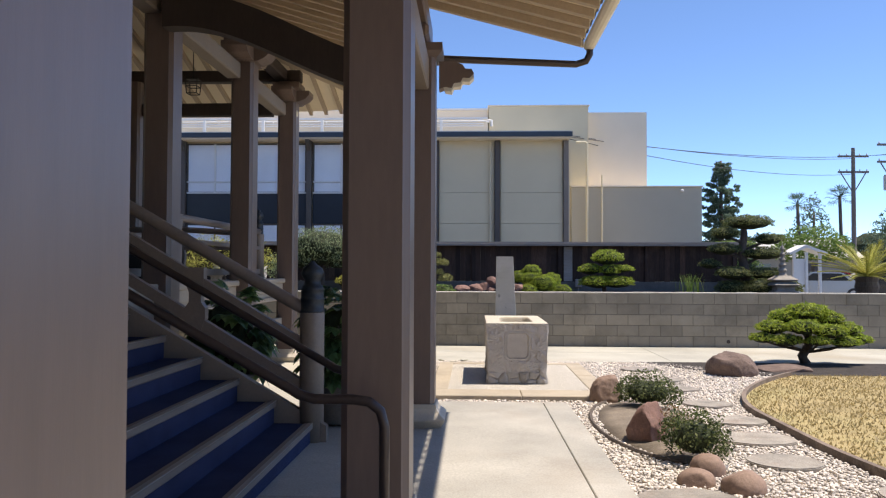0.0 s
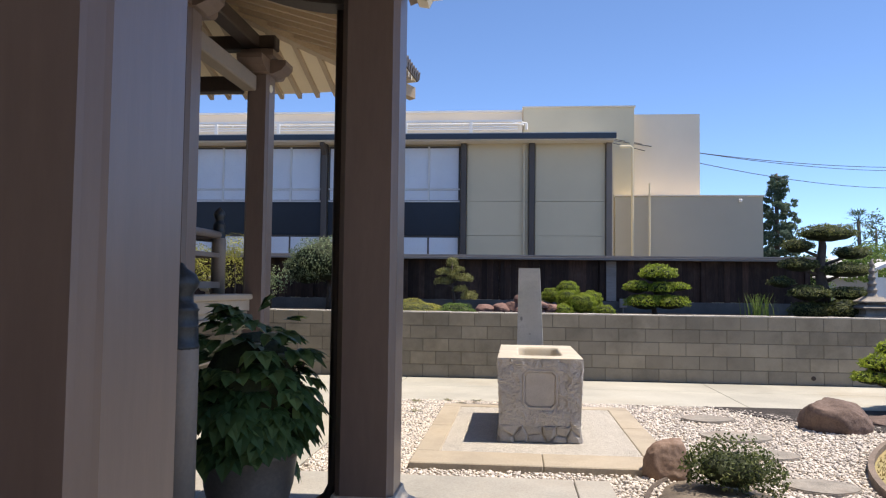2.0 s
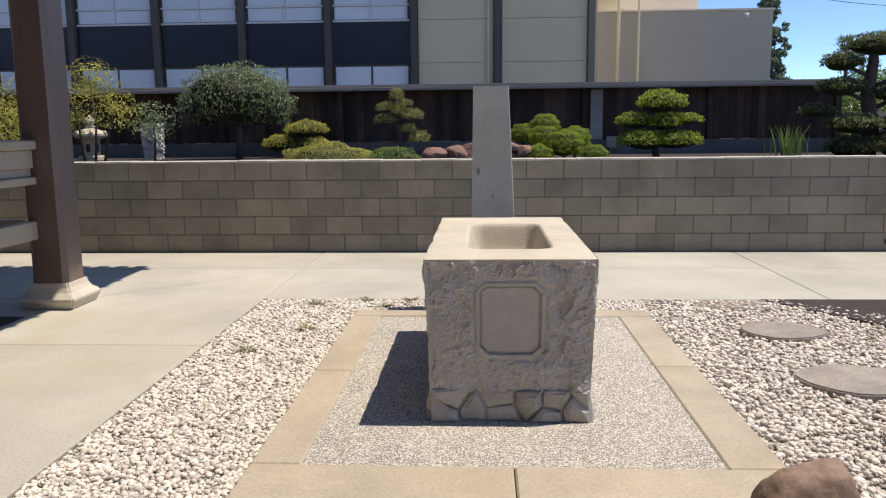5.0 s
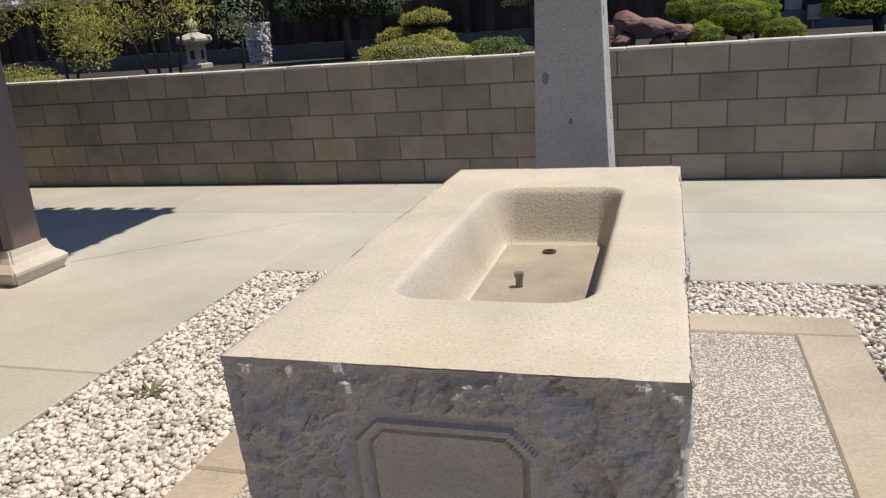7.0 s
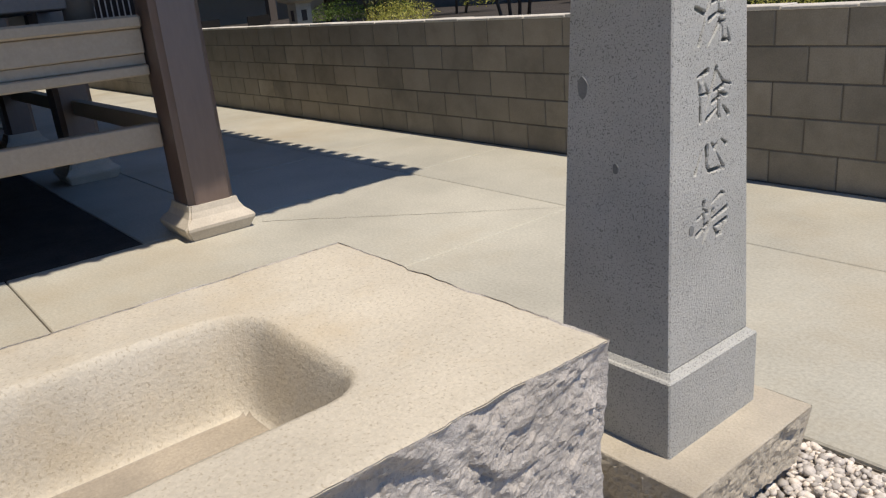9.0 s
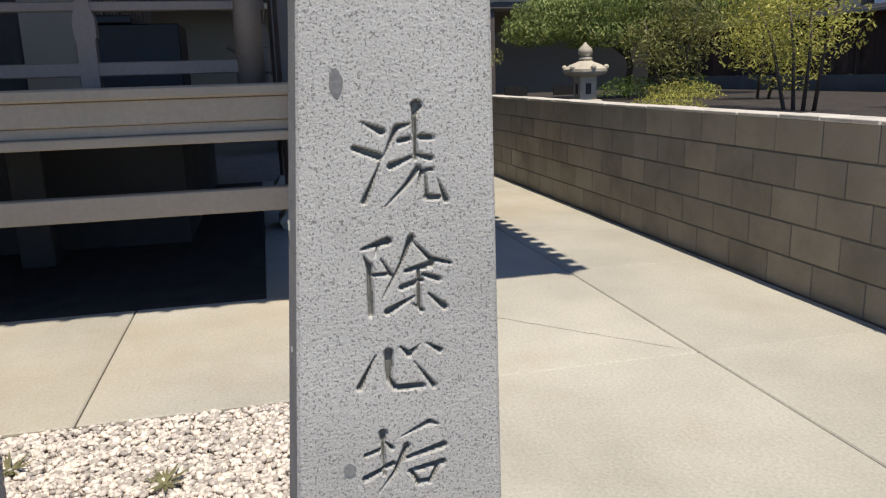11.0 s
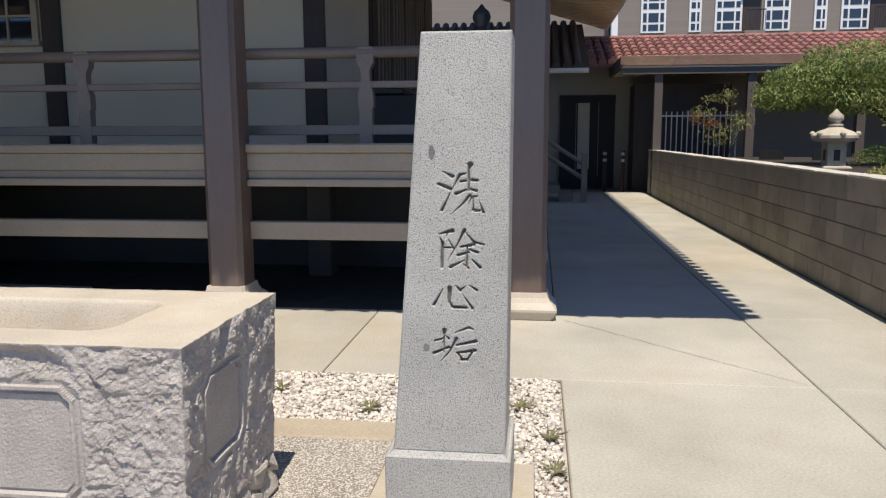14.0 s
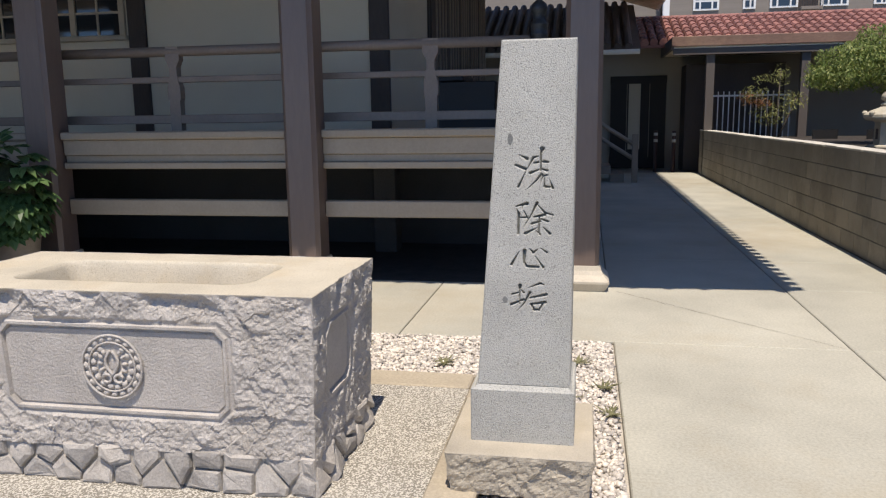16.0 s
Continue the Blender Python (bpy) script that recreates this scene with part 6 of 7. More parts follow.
ys = [-8 + 0.25 * i for i in range(38)]
curve_pts = [(lawn_edge(y), y) for y in ys if y < 1.3]
lawn = part("lawn", prism(bmesh.new(), curve_pts + [(14, 1.2), (14, -8)], -0.1, 0.004, "z"), mat("lawn_thatch", (0.36, 0.285, 0.135), 0.95, 0.12, 0.9, 40, 0.5, stain=(0.22, 0.23, 0.09), stain_amt=0.5))
tagged(lawn, "dry yellowed lawn", "lawn", kind="structure")
r = np.random.RandomState(77)
gp = np.column_stack((r.uniform(2.6, 7.5, 26000), r.uniform(-5.5, 1.25, 26000)))
gp = gp[np.array([x > lawn_edge(y) + 0.03 for x, y in gp])]
d = r.normal(0, 0.5, (len(gp), 2))
h = r.uniform(0.02, 0.045, len(gp))
p0 = np.column_stack((gp, np.zeros(len(gp))))
tip = p0 + np.column_stack((d * h[:, None], h))
wv = np.column_stack((-d[:, 1], d[:, 0], np.zeros(len(gp)))) * 0.012 + 0.002
gv = np.stack((p0 - wv, p0 + wv, tip), 1).reshape(-1, 3)
tagged(part("lawn_grass", raw("lawn_grass", gv, np.arange(len(gv)).reshape(-1, 3)), GRASS_DRY), "short dry yellow lawn grass", "grass", kind="stuff")
EDGE_WOOD = mat("weathered_edging", (0.20, 0.155, 0.12), 0.9, 0.2, 5, 50, 0.4)
bm = bmesh.new()
inner = [(x - 0.05, y) for x, y in curve_pts]
prism(bm, curve_pts + inner[::-1], -0.08, 0.055, "z")
tagged(part("edging", bm, EDGE_WOOD), "weathered brown timber lawn edging", "edging", kind="structure")
mulch = part("mulch_bed", prism(bmesh.new(), [(2.45, 2.70), (3.1, 1.75), (3.7, 1.25), (14, 1.25), (14, 2.70)], -0.1, 0.006, "z"), MULCH)
tagged(mulch, "dark bark mulch bed under the garden pine", "mulch", kind="structure")
part("soil_patch", prism(bmesh.new(), [(1.8, 2.69), (1.75, 2.5), (2.1, 2.38), (2.9, 2.4), (3.1, 2.69)], -0.03, -0.001, "z"), SOIL, mulch)

# ---- stone lanterns and pillar ----
LANTERN_STONE = mat("pale_lantern_stone", (0.46, 0.42, 0.33), 0.85, 0.1, 6, 90, 0.3, stain=(0.3, 0.27, 0.21), stain_amt=0.4)
t = thing("stone_lantern", (-9.5, 6.95, BED - 0.05), "pale stone garden lantern with a jewel finial and scrolled roof", "stone lantern")
part("base", lathe(bmesh.new(), ((0.20, 0), (0.20, 0.07), (0.17, 0.09)), square=True), LANTERN_STONE, t)
bm = lathe(bmesh.new(), ((0.13, 0.09), (0.13, 0.42), (0.15, 0.44)), square=True)
part("firebox", bm, LANTERN_STONE, t)
for a in range(4):
    part("opening", bx(-0.045, 0.045, 0.128, 0.134, 0.17, 0.33), DARK_TIMBER, t, "dark lantern opening").rotation_euler = (0, 0, a * math.pi / 2)
part("roof", lathe(bmesh.new(), ((0.15, 0.43), (0.30, 0.46), (0.33, 0.50), (0.33, 0.54), (0.24, 0.60), (0.13, 0.64), (0.1, 0.66)), 12), LANTERN_STONE, t, smooth=False)
for a in range(6):
    part("scroll", lathe(bmesh.new(), ((0.01, -0.03), (0.04, -0.01), (0.045, 0.02), (0.02, 0.05)), 8, (0.31 * math.cos(a * math.pi / 3), 0.31 * math.sin(a * math.pi / 3), 0.55)), LANTERN_STONE, t)
part("finial", lathe(bmesh.new(), ((0.08, 0.66), (0.11, 0.69), (0.07, 0.72), (0.06, 0.73), (0.11, 0.77), (0.10, 0.83), (0.03, 0.90), (0.005, 0.93)), 16), LANTERN_STONE, t, smooth=True)
copy_thing(t, Matrix.Translation((-7.05, 10.8, BED)) @ Matrix.Scale(0.9, 4))
t = thing("stone_pagoda", (6.99, 8.5, BED), "grey stone pagoda lantern with stacked eaves and spire", "stone lantern")
part("base", lathe(bmesh.new(), ((0.26, 0), (0.26, 0.12), (0.2, 0.14), (0.2, 0.24)), square=True), FLAT_STONE, t)
for z, rr in ((0.24, 0.27), (0.36, 0.24)):
    part("eave", lathe(bmesh.new(), ((rr, z), (rr + 0.02, z + 0.03), (rr * 0.7, z + 0.09), (rr * 0.55, z + 0.12)), square=True), FLAT_STONE, t)
part("spire", lathe(bmesh.new(), [(0.11 - 0.006 * i - (0.035 if i % 2 else 0), 0.48 + 0.062 * i) for i in range(11)] + [(0.01, 1.2)], 12), FLAT_STONE, t)
t = thing("stone_pillar", (-5.95, 11.0, BED - 0.02), "rough-split white granite pillar stub", "stone pillar")
bm = bmesh.new()
for o, du, n in (((-0.13, -0.12, 0), (1, 0, 0), (0, -1, 0)), ((0.13, -0.12, 0), (0, 1, 0), (1, 0, 0)), ((0.13, 0.12, 0), (-1, 0, 0), (0, 1, 0)), ((-0.13, 0.12, 0), (0, -1, 0), (-1, 0, 0))):
    side_face(bm, o, du, (0, 0, 1), n, 0.26 if du[0] else 0.24, 0.66, 18, 40, (9, 9, 0.01, 0.01), 0.05, 2.0)
bm.faces.new([bm.verts.new(q) for q in ((-0.13, -0.12, 0.655), (0.13, -0.12, 0.655), (0.13, 0.12, 0.655), (-0.13, 0.12, 0.655))])
part("shaft", bm, mat("white_split_granite", (0.52, 0.50, 0.48), 0.85, 0.2, 8, 90, 0.4, stain=(0.2, 0.2, 0.2), stain_amt=0.5), t)
t.scale = (1.3, 1.3, 1.05)

# ---- dark board fence ----
FENCE_WOOD = mat("dark_stained_boards", (0.054, 0.031, 0.022), 0.85, 0.3, 2.5, 30, 0.3, 40, grain=(1, 1, 0.12), each=0.5, stain=(0.15, 0.115, 0.095), stain_amt=0.45)
FENCE_CAP = mat("weathered_cap_board", (0.34, 0.31, 0.28), 0.85, 0.12, 1.5, 40, 0.2, grain=(0.1, 1, 1))
LOW_WALL = mat("grey_retaining_wall", (0.13, 0.13, 0.125), 0.9, 0.15, 2, 60, 0.3)
FY, FX0, FX1 = 12.0, -17.0, 7.1
fence = thing("board_fence", ((FX0 + FX1) / 2, FY, 0.8), "tall dark-stained vertical board fence with a grey capped top", "fence", kind="structure")
fence.location = (0, 0, 0)
rng = random.Random(21)
x = FX0
plank = mesh_of(bx(-0.0706, 0.0706, 0, 0.025, 1.14, 2.14, bevel=0.004), "plank")
while x < FX1:
    ob = part("plank", plank, FENCE_WOOD, fence)
    ob.location = (x + 0.07, FY + rng.uniform(-0.004, 0.004), rng.uniform(-0.02, 0.0))
    x += 0.142
for i in range(11):
    part("fence_post", bx(FX0 + 2.4 * i, FX0 + 2.4 * i + 0.1, FY - 0.06, FY - 0.006, 1.1, 2.12), FENCE_WOOD, fence)
part("fence_post", bx(2.36, 2.60, FY - 0.03, FY - 0.006, 1.14, 2.1, bevel=0.004), FENCE_CAP, fence, "paler weathered board")
for z0, dy in ((2.125, 0.14), (2.165, 0.10), (2.205, 0.06)):
    part("cap_board", bx(FX0 - 0.1, FX1 + 0.15, FY - dy - 0.12, FY + 0.25 - dy * 0.5, z0, z0 + 0.03), FENCE_CAP, fence, "grey stepped cap board")
tagged(part("wall_retaining", bx(FX0, FX1 + 1.5, FY - 0.08, FY + 0.12, -0.1, 1.13), LOW_WALL), "low grey retaining wall under the fence", "wall", kind="structure")
for xx in (2.15, 2.75):
    t = thing("utility_box", (xx, 11.86, BED), "small grey electrical box on a garden stake", "utility box")
    part("box", bx(-0.09, 0.09, -0.05, 0.05, 0.12, 0.34, bevel=0.01), FENCE_CAP, t)
    part("stake", bx(-0.015, 0.015, -0.01, 0.01, 0, 0.12), FENCE_CAP, t)

# ---- neighbouring two-storey building ----
BLD_CREAM = mat("cream_stucco", (0.72, 0.63, 0.44), 0.9, 0.03, 0.5, 50, 0.08)
BLD_PALE = mat("pale_stucco", (0.80, 0.71, 0.57), 0.9, 0.03, 0.5, 50, 0.08)
# stucco darkened so its colour carries the shade under the west canopy
SHADE_STUCCO = mat("shade_dulled_stucco", (0.34, 0.31, 0.26), 0.9, 0.04, 0.6, 50, 0.08)
BLD_TAUPE = mat("taupe_stucco", (0.48, 0.435, 0.345), 0.9, 0.03, 0.5, 50, 0.08)
BLD_FRAME = mat("dark_brown_mullion", (0.10, 0.085, 0.075), 0.6, 0.06, 1, 40, 0.03)
NAVY = mat("dark_blue_panel", (0.016, 0.022, 0.032), 0.35, 0.1, 1, 30, 0.02)
BLIND = mat("white_roller_blind", (0.80, 0.80, 0.82), 0.8, 0.03, 0.8, 40, 0.03)
ROOF_GREY = mat("pale_roof_sheet", (0.50, 0.49, 0.46), 0.7, 0.05, 0.5, 30, 0.05)
WHITE_PAINT = mat("white_paint", (0.78, 0.77, 0.74), 0.6, 0.03, 1, 30, 0.02)
BLUE_FASCIA = mat("blue_grey_fascia", (0.045, 0.06, 0.08), 0.5, 0.08, 1, 30, 0.03)
pane_mat = bpy.data.materials.new("clear_pane")
pane_mat.use_nodes = True
pn = pane_mat.node_tree
pb = pn.nodes["Principled BSDF"]
pb.inputs["Base Color"].default_value = (1, 1, 1, 1)
pb.inputs["Roughness"].default_value = 0.03
pb.inputs["Transmission Weight"].default_value = 1.0
pb.inputs["IOR"].default_value = 1.1

BY = 16.0
bld = thing("office_building", (-6, BY, 0), "cream two-storey institutional building with blind-covered window bays", "building")
bld.location = (0, 0, 0)
part("wall", bx(-15.4, 3.05, BY + 0.12, BY + 7, -0.03, 5.82), BLD_CREAM, bld, "cream stucco wall")
part("roof", prism(bmesh.new(), [(BY - 0.55, 5.99), (BY + 7, 6.6), (BY + 7, 6.5), (BY - 0.55, 5.83)], -15.7, 3.05, "x"), ROOF_GREY, bld, "pale low roof")
part("eave_fascia", bx(-15.7, 3.05, BY - 0.6, BY - 0.55, 5.80, 5.955), BLUE_FASCIA, bld, "dark blue eave fascia")
part("soffit", bx(-15.6, 3.0, BY - 0.55, BY + 0.12, 5.76, 5.82), BLD_PALE, bld)
cols = [2.9, 0.63, -1.41, -3.53] + [-3.53 - 2.15 * k for k in range(1, 6)]
for c in cols:
    part("column", bx(c - 0.085, c + 0.085, BY - 0.12, BY + 0.11, -0.03, 5.76, bevel=0.01), BLD_FRAME if c < 2.8 else TAUPE, bld, "dark steel bay column")
for c in cols[3:]:
    part("eave_bracket", prism(bmesh.new(), [(BY - 0.12, 5.42), (BY - 0.45, 5.68), (BY - 0.45, 5.76), (BY - 0.12, 5.76)], c - 0.06, c + 0.06, "x"), BLD_FRAME, bld)
for a, b in zip(cols[1:3], cols[:2]):
    for z0, z1 in ((-0.03, 2.985), (2.995, 4.015), (4.025, 5.76)):
        part("wall_panel", bx(a + 0.11, b - 0.11, BY + 0.0, BY + 0.11, z0, z1), BLD_CREAM, bld)
part("drain_pipe", tube(bmesh.new(), ((0.40, BY - 0.05, 0), (0.40, BY - 0.05, 5.7)), 0.04, 8), BLD_CREAM, bld)
for a, b in zip(cols[3:], cols[2:]):
    x0, x1 = a + 0.11, b - 0.11
    xm = (x0 + x1) / 2
    w = part("window", bx(x0, x1, BY + 0.05, BY + 0.115, 4.0, 5.7), BLD_FRAME, bld, "window bay with white blinds behind glass")
    part("spandrel", bx(x0, x1, BY + 0.03, BY + 0.118, 2.98, 3.995), NAVY, bld, "dark blue spandrel panel")
    w2 = part("window", bx(x0, x1, BY + 0.05, BY + 0.116, 1.6, 2.975), BLD_FRAME, bld, "lower window with pale blinds")
    for q, z0, z1 in ((w, 4.06, 4.36), (w, 4.42, 5.64), (w2, 1.7, 2.92)):
        for u0, u1 in ((x0 + 0.05, xm - 0.03), (xm + 0.03, x1 - 0.05)):
            part("blind", bx(u0, u1, BY + 0.04, BY + 0.049, z0, z1), BLIND, q, "white roller blind")
            pn_ = part("pane", bx(u0, u1, BY + 0.012, BY + 0.018, z0, z1), pane_mat, q)
            pn_.visible_shadow = False
    part("frame", bx(xm - 0.025, xm + 0.025, BY + 0.0, BY + 0.05, 4.02, 5.68), WHITE_PAINT, w)
    part("frame", bx(x0, x1, BY + 0.0, BY + 0.05, 4.37, 4.41), WHITE_PAINT, w)
    part("frame", bx(x0, x1, BY + 0.0, BY + 0.05, 3.998, 4.04), WHITE_PAINT, w)
up = thing("upper_block", (0, 19, 0), "stepped cream and pale stucco upper storeys behind the offices", "building")
up.location = (0, 0, 0)
part("parapet", bx(-16.5, 0.36, 19.0, 26, 6.0, 7.40), BLD_PALE, up, "pale long parapet")
part("parapet_cap", bx(-16.5, 0.36, 18.94, 19.1, 7.405, 7.47), WHITE_PAINT, up)
part("tower", bx(0.40, 4.08, 18.9, 26, -0.03, 7.52), BLD_CREAM, up, "cream stucco tower")
part("tower_cap", bx(0.36, 4.12, 18.86, 26, 7.525, 7.57), BLD_PALE, up)
part("rear_block", bx(4.09, 6.37, 19.6, 26, -0.03, 7.43), BLD_PALE, up, "pale stucco rear block")
part("side_annex", bx(3.42, 8.12, 18.6, 19.55, -0.03, 4.48), BLD_TAUPE, up, "grey-taupe flat-roofed annex")
part("annex_cap", bx(3.40, 8.16, 18.55, 19.6, 4.485, 4.53), BLD_PALE, up)
part("parapet_band", bx(-16.5, 0.36, 18.7, 18.995, 6.0, 7.07), BLD_PALE, up, "lower step of the pale parapet")
part("band_flashing", bx(-16.5, 0.36, 18.64, 18.7, 7.0, 7.075), WHITE_PAINT, up)
for z in (6.72, 6.80, 6.90):
    part("roof_rail", tube(bmesh.new(), ((-15, 18.45, z), (0.2, 18.45, z)), 0.022, 6), WHITE_PAINT, up, "white roof pipe run")
for k in range(7):
    part("pipe_stand", bx(-14.6 + 2.2 * k, -14.5 + 2.2 * k, 18.4, 18.5, 6.1, 6.95), WHITE_PAINT, up)
for k in range(8):
    part("vent_arm", tube(bmesh.new(), ((-14 + 2 * k, 18.7, 7.0), (-13.6 + 2 * k, 18.55, 6.88)), 0.03, 6), WHITE_PAINT, up)
part("conduit", tube(bmesh.new(), ((3.55, 18.4, 6.1), (3.9, 18.4, 6.1), (3.95, 18.4, 6.05), (3.95, 18.4, 0.0)), 0.045, 8), BLD_CREAM, up, "cream wall conduit")
part("conduit", tube(bmesh.new(), ((4.5, 18.45, 4.9), (4.5, 18.45, 0.0)), 0.03, 8), BLD_CREAM, up)
part("conduit", tube(bmesh.new(), ((0.5, 18.7, 6.75), (0.5, 18.7, 6.95), (0.3, 18.75, 7.0)), 0.05, 8), WHITE_PAINT, up)
t = thing("roof_air_unit", (-13.3, 19.6, 7.4), "white louvred rooftop air unit", "air unit")
part("casing", bx(-0.9, 0.9, -0.3, 1.2, 0, 0.62, bevel=0.02), WHITE_PAINT, t)
for k in range(5):
    part("louvre", bx(-0.86, 0.86, -0.33, -0.305, 0.1 + 0.1 * k, 0.15 + 0.1 * k), ROOF_GREY, t)
t = thing("wall_camera", (7.4, 18.54, 4.3), "small white wall-mounted camera", "camera")
part("housing", lathe(bmesh.new(), ((0.03, 0), (0.06, 0.02), (0.06, 0.08), (0.03, 0.1)), 10), WHITE_PAINT, t)

# ---- street side, north-east ----
WIRE = mat("black_cable", (0.02, 0.02, 0.022), 0.6, 0.05, 2, 20, 0.0)
WOODPOLE = mat("utility_pole_wood", (0.19, 0.165, 0.145), 0.9, 0.15, 2, 30, 0.3, grain=(1, 1, 0.2))
for x, y, h in ((23.9, 40.0, 9.3), (24.3, 36.0, 9.4)):
    t = thing("utility_pole", (x, y, -0.03), "weathered wooden utility pole with crossarms", "utility pole")
    part("pole", tube(bmesh.new(), ((0, 0, 0), (0, 0, h)), [0.17, 0.11], 10), WOODPOLE, t)
    for z in (h - 0.6, h - 1.6):
        part("crossarm", bx(-0.95, 0.95, -0.06, 0.06, z, z + 0.12), WOODPOLE, t)
        for k in (-0.85, -0.4, 0.4, 0.85):
            part("insulator", lathe(bmesh.new(), ((0.03, 0), (0.05, 0.05), (0.03, 0.12)), 8, (k, 0, z + 0.12)), WHITE_PAINT, t)
    for s in (-1, 1):
        part("brace", tube(bmesh.new(), ((0, 0, h - 2.9), (s * 0.8, 0, h - 1.55)), 0.035, 6), WOODPOLE, t)
part("transformer", lathe(bmesh.new(), ((0.22, 0), (0.25, 0.05), (0.25, 0.8), (0.2, 0.9)), 14, (-0.35, 0, 6.2)), ROOF_GREY, t, "grey transformer can")


def cable(a, b, sag, name="overhead_cable"):
    a, b = Vector(a), Vector(b)
    pts = [a.lerp(b, k / 16) - Vector((0, 0, sag * 4 * (k / 16) * (1 - k / 16))) for k in range(17)]
    return tagged(part(name, tube(bmesh.new(), pts, 0.014, 5), WIRE), "sagging black overhead cable", "cable")


cable((3.2, 18.3, 6.35), (23.9, 40, 8.6), 0.35)
cable((3.2, 18.3, 6.30), (24.3, 36, 8.3), 0.45)
cable((3.3, 18.3, 6.2), (23.9, 40, 7.6), 0.5)
cable((23.9, 40, 8.75), (60, 20, 9.5), 0.6)
cable((24.3, 36, 8.9), (60, 16, 9.8), 0.6)
cable((24.3, 36, 6.6), (60, 60, 8.0), 0.6)


def far_tree(name, loc, label, blobs, material, seed, trunk, per=26, length=0.5, width=0.2, core=True):
    t = thing(name, loc, label, "tree", "far trees")
    crown(t, blobs, per, length, width, material, seed, low=-0.9, tilt=0.9, core=core, depth=0.45)
    limb(t, trunk, 0.25, 0.08)
    return t


bl = []
rs = random.Random(12)
for k in range(150):
    z = 1.6 + 7.5 * (k / 150) ** 0.85
    rr = (2.2 * (1 - (z - 1.4) / 8.4) ** 0.75 + 0.12) * rs.uniform(0.25, 1.15)
    a = k * 2.4 + rs.uniform(-0.5, 0.5)
    w = rs.uniform(0.28, 0.5) * (1.1 - 0.07 * z)
    bl.append(((rr * math.cos(a), rr * math.sin(a), z - 0.22 * rr), (w, w, 0.6 * w)))
far_tree("spruce_tree", (17.2, 45, -0.03), "tall blue-green conifer with ragged drooping branches", bl, LEAF_SPRUCE, 301, ((0, 0, 0), (0, 0, 5), (0, 0, 9.2)), 1500, 0.30, 0.10, core=False)
far_tree("street_tree", (19.6, 36, -0.03), "rounded bright green street tree", [((0, 0, 3.0), (2.0, 1.8, 1.1)), ((-1.1, 0, 2.7), (1.2, 1.2, 0.8)), ((1.2, 0, 2.7), (1.2, 1.2, 0.8))], LEAF_STREET, 311, ((0, 0, 0), (0, 0, 2)), 700, 0.26, 0.09, core=False)
far_tree("street_tree", (33, 62, -0.03), "loose dark street tree beyond the palms", [((-2.2, 0, 5.4), (1.6, 1.5, 1.8)), ((-2.0, 0, 7.3), (0.9, 0.9, 1.2)), ((-3.6, 0, 4), (1.6, 1.5, 1.3))], LEAF_SPRUCE, 321, ((-2, 0, 0), (-2, 0, 7)), 160, 0.42, 0.13, core=False)
far_tree("street_tree", (32, 48, -0.03), "broad dark street tree behind the utility poles", [((0, 0, 4.4), (2.6, 2.2, 2.0)), ((-1.6, 0, 3.4), (1.8, 1.6, 1.5)), ((1.9, 0, 3.6), (2.0, 1.6, 1.6))], LEAF_SPRUCE, 331, ((0, 0, 0), (0, 0, 4)), 300, 0.36, 0.13, core=False)
far_tree("hedge_trees", (19, 56, -0.03), "dense line of dark trees along the street", [((-6, 0, 2.2), (3, 1.5, 1.8)), ((-1, 0, 2.4), (3, 1.5, 2.0)), ((4, 0, 2.4), (3, 1.5, 2.2)), ((9, 0, 2.6), (3.2, 1.5, 2.2)), ((15, 0, 2.8), (4, 1.5, 2.4)), ((22, 0, 2.8), (4, 1.5, 2.6))], LEAF_FAR, 341, ((0, 0, 0), (0, 0, 2)), 26, 0.5, 0.2)
t = thing("clipped_hedge", (8.7, 17.0, -0.03), "flat layered clipped hedge behind the fence end", "hedge")
limb(t, ((0, 0, 0), (0, 0, 2.0)), 0.08, 0.05)
crown(t, [((0, 0, 2.35), (0.9, 0.7, 0.16)), ((0.1, 0, 2.05), (1.0, 0.8, 0.18)), ((0, 0, 1.4), (1.0, 0.8, 0.6))], 3000, 0.09, 0.04, LEAF_MID, 345)
for x, y, h in ((28.7, 60, 7.4), (32.4, 60, 8.1)):
    t = thing("fan_palm", (x, y, -0.03), "tall thin fan palm with a ragged crown", "palm", "fan palms")
    limb(t, ((0, 0, 0), (0.1, 0, h * 0.5), (0, 0, h)), 0.2, 0.14)
    r = np.random.RandomState(int(x))
    for k in range(16):
        a, e = k * 2.4, r.uniform(-0.7, 1.2)
        d = Vector((math.cos(a) * math.cos(e), math.sin(a) * math.cos(e), math.sin(e)))
        s = d.cross(Vector((0, 0, 1))).normalized()
        c = Vector((0, 0, h)) + d * 0.55
        bm = bmesh.new()
        tube(bm, ((0, 0, h), c), 0.03, 4)
        for j in range(9):
            ang = (j - 4) * 0.33
            v = d * math.cos(ang) + s * math.sin(ang)
            bm.faces.new([bm.verts.new(q) for q in (c, c + v * 0.5 + s * 0.05, c + v * 0.85 - Vector((0, 0, 0.12)), c + v * 0.5 - s * 0.05)])
        part("fan_leaf", bm, LEAF_FAR, t)
gate = thing("white_gate_shelter", (9.8, 14.0, -0.03), "small white gabled garden gate shelter", "gate")
part("roof", prism(bmesh.new(), [(-0.75, 2.1), (-0.1, 2.33), (0.75, 2.1), (0.75, 2.02), (-0.1, 2.24), (-0.75, 2.02)], -0.5, 0.5, "y"), WHITE_PAINT, gate)
